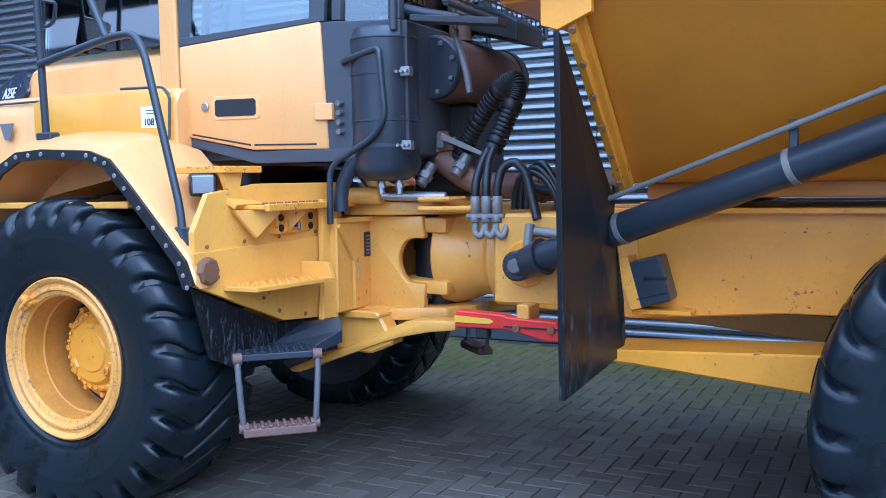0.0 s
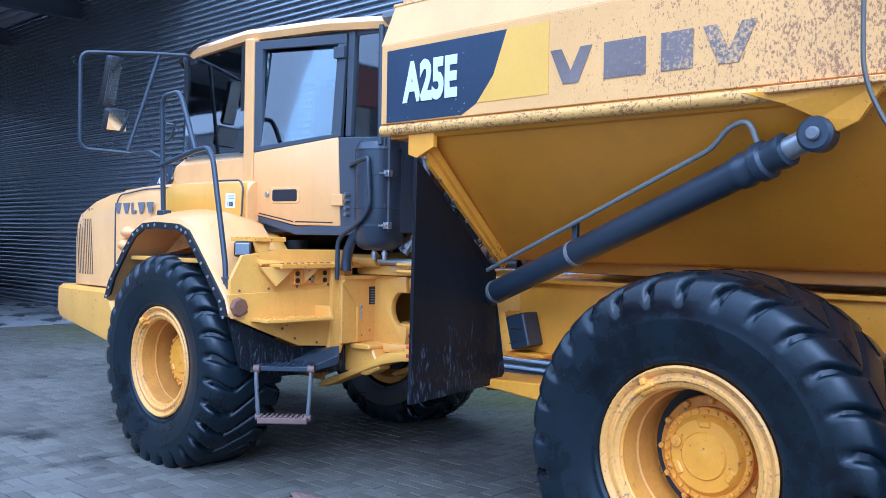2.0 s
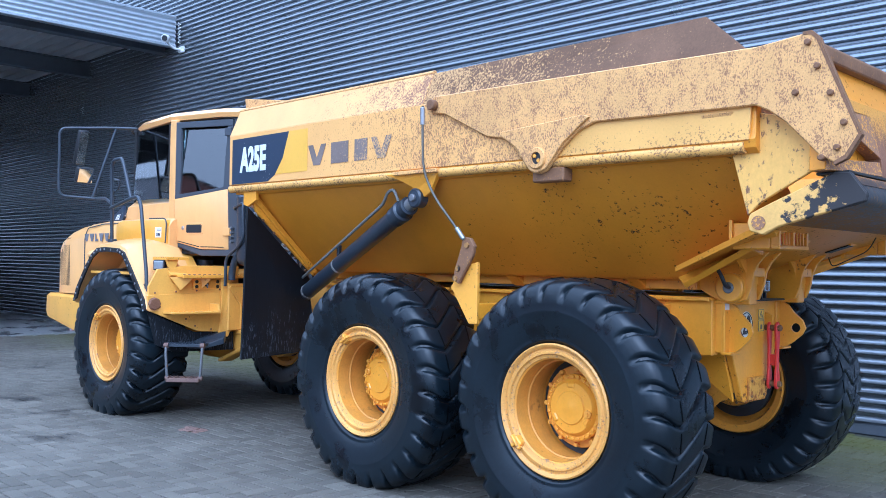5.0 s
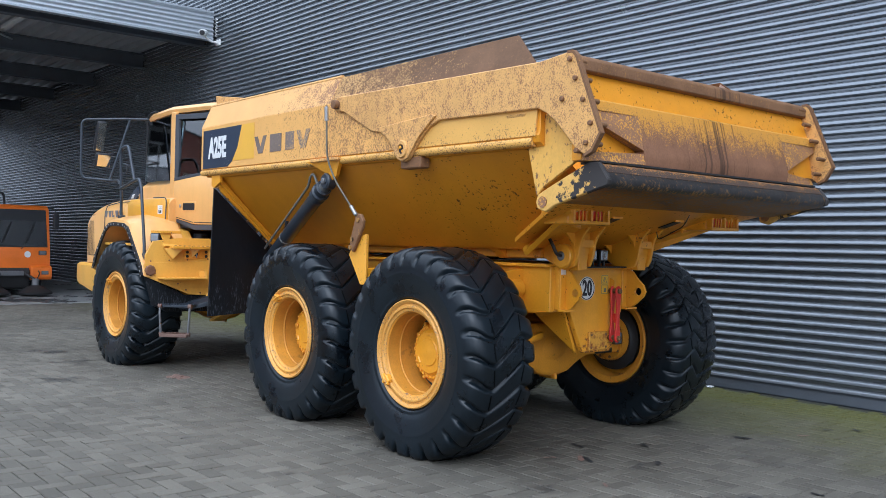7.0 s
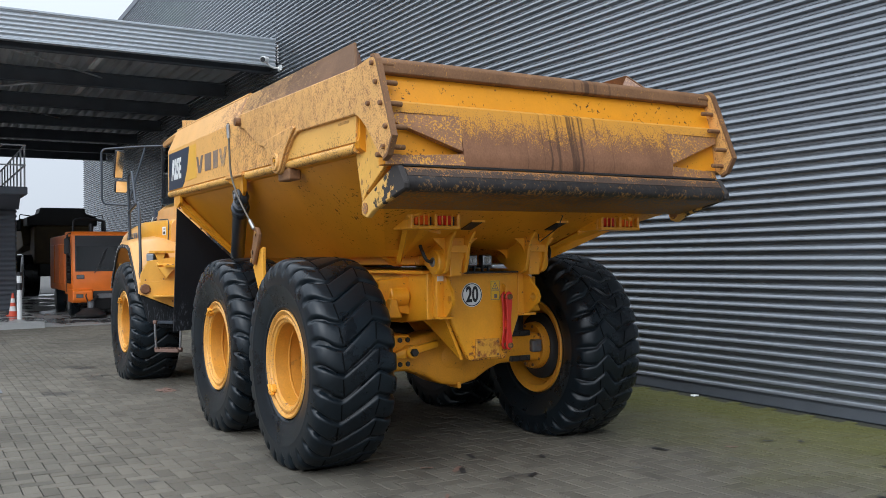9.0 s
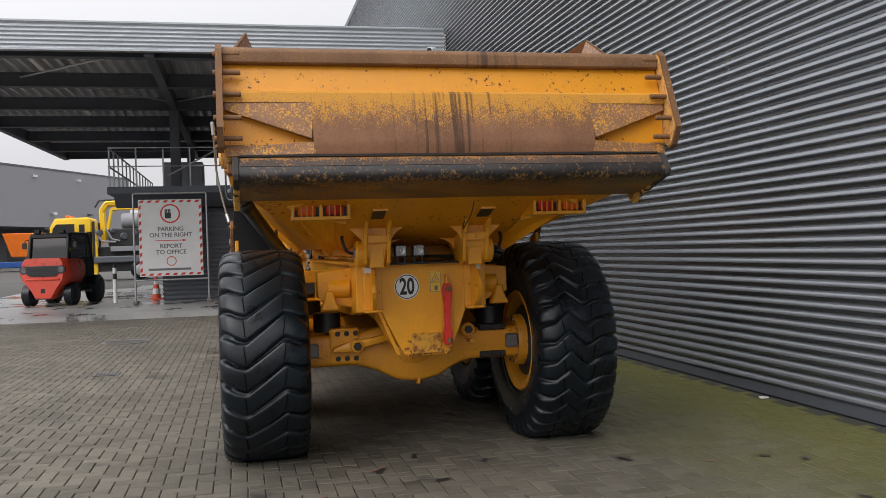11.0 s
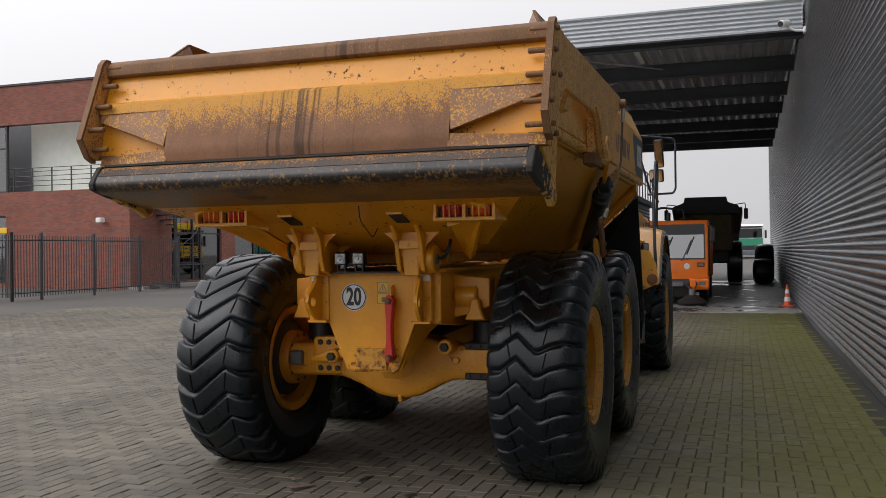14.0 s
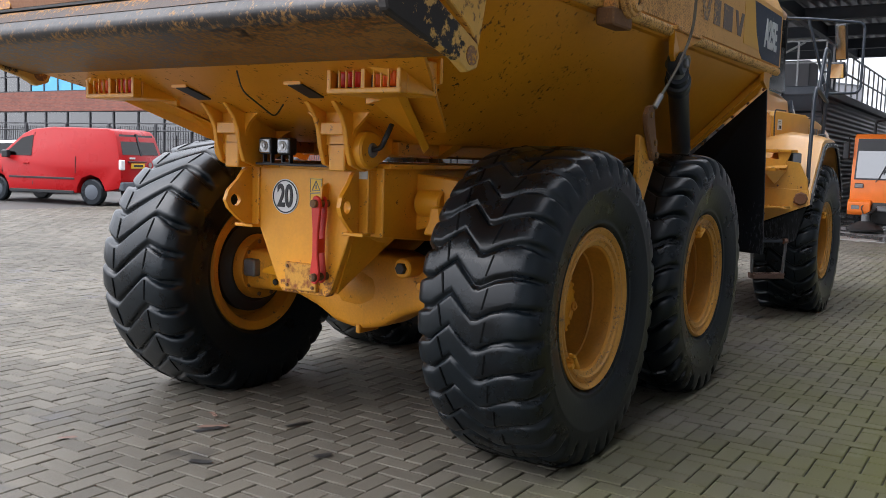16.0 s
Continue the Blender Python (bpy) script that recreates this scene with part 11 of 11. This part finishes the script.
def build_spiral_stair():
    x, y = -24.0, -16.1
    t = thing("spiral_staircase", (x, y, rise(x, y)), "black steel spiral staircase up to the terrace", "staircase")
    bm = B()
    cyl(bm, (0, 0, 0), (0, 0, 5.2), 0.07, 10)
    part("pole", bm, "window_frame", t, smooth=40)
    for k in range(20):
        a = 0.32 * k
        z = 0.2 * (k + 1)
        bm = B()
        hull(bm, [(0, 0, z), (0.95 * math.cos(a), 0.95 * math.sin(a), z), (0.95 * math.cos(a + 0.34), 0.95 * math.sin(a + 0.34), z)], [(0, 0, z + 0.04), (0.95 * math.cos(a), 0.95 * math.sin(a), z + 0.04), (0.95 * math.cos(a + 0.34), 0.95 * math.sin(a + 0.34), z + 0.04)], 0)
        part("tread", bm, "window_frame", t)
        bm = B()
        tube(bm, [(0.93 * math.cos(a), 0.93 * math.sin(a), z), (0.93 * math.cos(a), 0.93 * math.sin(a), z + 1.0)], 0.012, 5, 0)
        part("baluster", bm, "window_frame", t)
    bm = B()
    tube(bm, [(0.93 * math.cos(0.32 * k), 0.93 * math.sin(0.32 * k), 0.2 * (k + 1) + 1.0) for k in range(20)], 0.02, 6, 0)
    part("handrail", bm, "window_frame", t, smooth=60)
    bm = B()
    box(bm, -0.9, 1.25, -0.88, 0.1, 4.02, 4.14, 0)
    part("landing", bm, "window_frame", t)
    for z in (4.5, 4.85, 5.2):
        bm = B()
        tube(bm, [(0.1, 0.1, z), (1.25, 0.1, z), (1.25, -0.88, z)], 0.02, 5, 0)
        part("landing_rail", bm, "window_frame", t)
    for k in range(8):
        bm = B()
        box(bm, 0.1 + 0.16 * k, 0.12 + 0.16 * k, 0.09, 0.11, 4.14, 5.2, 0)
        part("landing_post", bm, "window_frame", t)


build_spiral_stair()


def build_fence():
    runs = [((-23.2, -15.4), (-14.4, -15.4)), ((-14.4, -15.4), (-14.4, -45.0))]
    t = thing("bar_fence", (-14.4, -15.4, 0.09), "dark vertical bar fence with taller posts", "fence")
    bm = B()
    box(bm, -0.011, 0.011, -0.011, 0.011, 0.12, 2.1, 0)
    first = part("bar", bm, "window_frame", t, at=pose(0.2, 0, 0))
    bm = B()
    box(bm, -0.04, 0.04, -0.04, 0.04, 0, 2.2, 0.008)
    post = part("post", bm, "window_frame", t)
    for (x0, y0), (x1, y1) in runs:
        L = math.hypot(x1 - x0, y1 - y0)
        n = int(L / 0.125)
        for k in range(n):
            f = k / n
            px, py = x0 + (x1 - x0) * f + 14.4, y0 + (y1 - y0) * f + 15.4
            if k % 20 == 0:
                share("post", post, t, pose(px, py, 0))
            elif k < 120:
                share("bar", first, t, pose(px, py, 0))
        for z in (0.25, 1.95):
            bm = B()
            a, b = Vector((x0 + 14.4, y0 + 15.4, z)), Vector((x1 + 14.4, y1 + 15.4, z))
            tube(bm, [a, b], 0.025, 4, 0)
            part("rail", bm, "window_frame", t)


build_fence()


def build_covers():
    # a square gully grate and a round cover ring in the paving
    t = thing("gully_grate", (-3.05, 1.29, 0.004), "small square cast-iron gully grate set in the paving", "grate")
    bm = B()
    box(bm, -0.15, 0.15, -0.15, 0.15, -0.02, 0.0, 0)
    part("pan", bm, "frame_dark", t)
    for k in range(7):
        bm = B()
        y = -0.135 + 0.045 * k
        box(bm, -0.15, 0.15, y - 0.011, y + 0.011, 0.0005, 0.006, 0.001)
        part("bar", bm, "greysteel", t)
    t = thing("manhole_cover", (-7.4, 1.0, 0.006), "round cast-iron manhole cover set flush in the paving", "manhole cover")
    bm = B()
    lathe(bm, [(0.0, 0.40), (0.006, 0.40), (0.006, 0.34), (0.0, 0.34)], (0, 0, 0), (0, 0, 1), 40, close=True)
    part("ring", bm, "greysteel", t, smooth=40)
    bm = B()
    lathe(bm, [(-0.01, 0.335), (0.003, 0.335), (0.004, 0.30), (0.004, 0.005)], (0, 0, 0), (0, 0, 1), 40)
    part("lid", bm, "asphalt", t, smooth=40)


build_covers()


def build_small():
    # security camera on the canopy corner
    t = thing("security_camera", (-10.85, 7.5, 5.78), "white security camera on a wall bracket with a coiled cable", "camera")
    bm = B()
    cyl(bm, (0.05, -0.16, 0.10), (0.22, -0.30, 0.06), 0.075, 16, chamfer=0.012)
    part("housing", bm, "white", t, smooth=40)
    bm = B()
    cyl(bm, (0.22, -0.30, 0.06), (0.235, -0.312, 0.057), 0.055, 16)
    part("lens", bm, "black", t)
    bm = B()
    tube(bm, [(0.05, 0.14, -0.06), (0.06, -0.02, -0.06), (0.08, -0.14, 0.0), (0.10, -0.18, 0.06)], 0.025, 8, 0.05)
    part("bracket", bm, "white", t, smooth=60)
    bm = B()
    box(bm, -0.02, 0.16, 0.12, 0.17, -0.12, 0.0, 0.01)
    part("base", bm, "white", t)
    bm = B()
    tube(bm, [(0.05 + 0.03 * math.cos(k * 1.2), 0.10 + 0.02 * math.sin(k * 1.2), 0.05 + 0.012 * k) for k in range(36)], 0.006, 5, 0)
    part("coiled_cable", bm, "white", t)
    # red round sign high on the wall
    bm = B()
    cyl(bm, (-6.16, 7.60, 6.39), (-6.16, 7.64, 6.39), 0.30, 32, chamfer=0.008)
    t = part("round_sign", bm, "red", label="red round sign on the ribbed wall", smooth=40)
    tagged(t, category="sign")
    for x in (-6.30, -6.02):
        bm = B()
        box(bm, x - 0.02, x + 0.02, 7.638, 7.70, 6.30, 6.48, 0.004)
        part("bracket", bm, "steel", t)
    # scraps on the paving
    for x, y, r, m, lab in ((1.58, 7.52, 0.05, "white", "crumpled white scrap of paper on the paving"), ):
        bm = B()
        bmesh.ops.create_icosphere(bm, subdivisions=2, radius=r)
        for v in bm.verts:
            v.co *= 0.7 + 0.6 * noise.noise(v.co * 30)
            v.co.z = abs(v.co.z) * 0.5
        ob = part("paper_scrap", bm, m, label=lab, at=pose(x, y, 0.002))
        tagged(ob, category="litter")
    rnd = random.Random(4)
    for k in range(26):
        x, y = rnd.uniform(2.6, 6.5), rnd.uniform(3.0, 6.8)
        if 1.9 < x < 3.0 and (y < 3.6 or y > 5.0):
            continue
        a = rnd.uniform(0, 6.28)
        L, W = rnd.uniform(0.04, 0.09), rnd.uniform(0.015, 0.03)
        bm = B()
        vs = [bm.verts.new((L * math.cos(2 * math.pi * j / 8), W * math.sin(2 * math.pi * j / 8) * (1 if j % 2 else 0.7), 0.004 + 0.006 * rnd.random())) for j in range(8)]
        bm.faces.new(vs)
        ob = part("wet_leaf", bm, "frame_dark" if k % 3 else "step_rust", label="dark wet fallen leaf on the paving", at=pose(x, y, 0.001, 0, 0, math.degrees(a)))
        tagged(ob, category="leaf", group="fallen leaves")
    ob = part("straw", tube(B(), [(4.55, 4.02, 0.006), (4.6, 3.92, 0.008), (4.64, 3.8, 0.006)], 0.004, 5, 0), "plate", label="yellow straw lying on the paving")
    tagged(ob, category="straw")
    bm = B()
    bmesh.ops.create_icosphere(bm, subdivisions=3, radius=0.12)
    for v in bm.verts:
        v.co.x *= 1.5
        v.co *= 0.75 + 0.5 * noise.noise(v.co * 16)
        v.co.z = max(0, v.co.z) * 0.25
    ob = part("dirt_crumbs", bm, "step_rust", label="small heap of brown crumbs beside the tyre", at=pose(-2.05, 3.02, 0.0))
    tagged(ob, category="dirt")


build_small()

# ---- paving: herringbone blocks ----


def build_paving():
    a = 0.105
    gap = 0.0062
    x0, x1, y0, y1 = -12.88, 13.0, -11.0, 7.66
    near = (3.9, 6.1, 3.6, 6.6)
    ni, nj = int((x1 - x0) / a), int((y1 - y0) / a)
    i, j = np.meshgrid(np.arange(ni - 1), np.arange(nj - 1), indexing="ij")
    k = (i - j) % 4
    blocks = []
    for sel, w, d in ((k == 0, 2, 1), (k == 3, 1, 2)):
        ii, jj = i[sel], j[sel]
        blocks.append(np.stack([x0 + ii * a, y0 + jj * a, np.full(ii.shape, w * a), np.full(ii.shape, d * a)], 1))
    blk = np.concatenate(blocks)
    cx, cy = blk[:, 0] + blk[:, 2] / 2, blk[:, 1] + blk[:, 3] / 2
    inside = (cx > near[0]) & (cx < near[1]) & (cy > near[2]) & (cy < near[3])
    far = blk[~inside]
    n = len(far)
    rng = np.random.default_rng(3)
    tilt = rng.normal(0, 0.0008, (n, 4))
    dz = rng.normal(0, 0.0012, n)
    e, c = gap / 2, 0.005
    zr = np.array([[0.009 * math.hypot(max(0, -8 - x), max(0, -6 - y)) for x, y in zip(far[:, 0], far[:, 1])]])[0]
    def corners(inset, z, t=0):
        X0, X1 = far[:, 0] + inset, far[:, 0] + far[:, 2] - inset
        Y0, Y1 = far[:, 1] + inset, far[:, 1] + far[:, 3] - inset
        zz = [zr + z + (dz + tilt[:, q]) * t for q in range(4)]
        return np.stack([np.stack([X0, Y0, zz[0]], 1), np.stack([X1, Y0, zz[1]], 1), np.stack([X1, Y1, zz[2]], 1), np.stack([X0, Y1, zz[3]], 1)], 1)
    v = np.concatenate([corners(e, -0.014), corners(e, -0.004, 1), corners(e + c, 0.0, 1)], 1).reshape(-1, 3)
    base = (np.arange(n) * 12)[:, None, None]
    quads = [(8, 9, 10, 11)] + [(q, (q + 1) % 4, 4 + (q + 1) % 4, 4 + q) for q in range(4)] + [(4 + q, 4 + (q + 1) % 4, 8 + (q + 1) % 4, 8 + q) for q in range(4)]
    f = (base + np.array(quads)[None]).reshape(-1, 4)
    me = bpy.data.meshes.new("paving_blocks")
    me.from_pydata(v.tolist(), [], f.tolist())
    me.materials.append(M["paver"])
    pav = thing("paving", (0, 0, 0), "herringbone paving of grey-brown concrete blocks, mossy by the wall", "paving", kind="structure")
    ob = new("paving_blocks", me)
    ob.parent = pav
    tagged(ob, kind="stuff")
    bm = B()
    gx = [x0 + (x1 - x0) * q / 24 for q in range(25)]
    gy = [y0 + (y1 - y0) * q / 16 for q in range(17)]
    grid = [[bm.verts.new((x, y, rise(x, y) - 0.010)) for y in gy] for x in gx]
    for p, q in zip(grid, grid[1:]):
        for s in range(len(gy) - 1):
            bm.faces.new((p[s], q[s], q[s + 1], p[s + 1]))
    part("sand_bed", bm, "joint", pav, "dark sandy joints")
    # the blocks passed nearest, one object each
    meshes = {}
    for w, d in ((2, 1), (1, 2)):
        W, D = w * a / 2 - e, d * a / 2 - e
        vs = []
        for ins, z in ((0, -0.014), (0, -0.004), (c, 0.0)):
            vs += [(-W + ins, -D + ins, z), (W - ins, -D + ins, z), (W - ins, D - ins, z), (-W + ins, D - ins, z)]
        m = bpy.data.meshes.new("paving_block")
        m.from_pydata(vs, [], quads)
        m.materials.append(M["paver_one"])
        meshes[(w, d)] = m
    for q, (bx, by, bw, bd) in enumerate(blk[inside]):
        key = (2, 1) if bw > bd else (1, 2)
        o = new("paving_block", meshes[key])
        o.parent = pav
        o.matrix_basis = pose(bx + bw / 2, by + bd / 2, float(rng.normal(0, 0.0012)), float(rng.normal(0, 0.3)), float(rng.normal(0, 0.3)), 0)


build_paving()
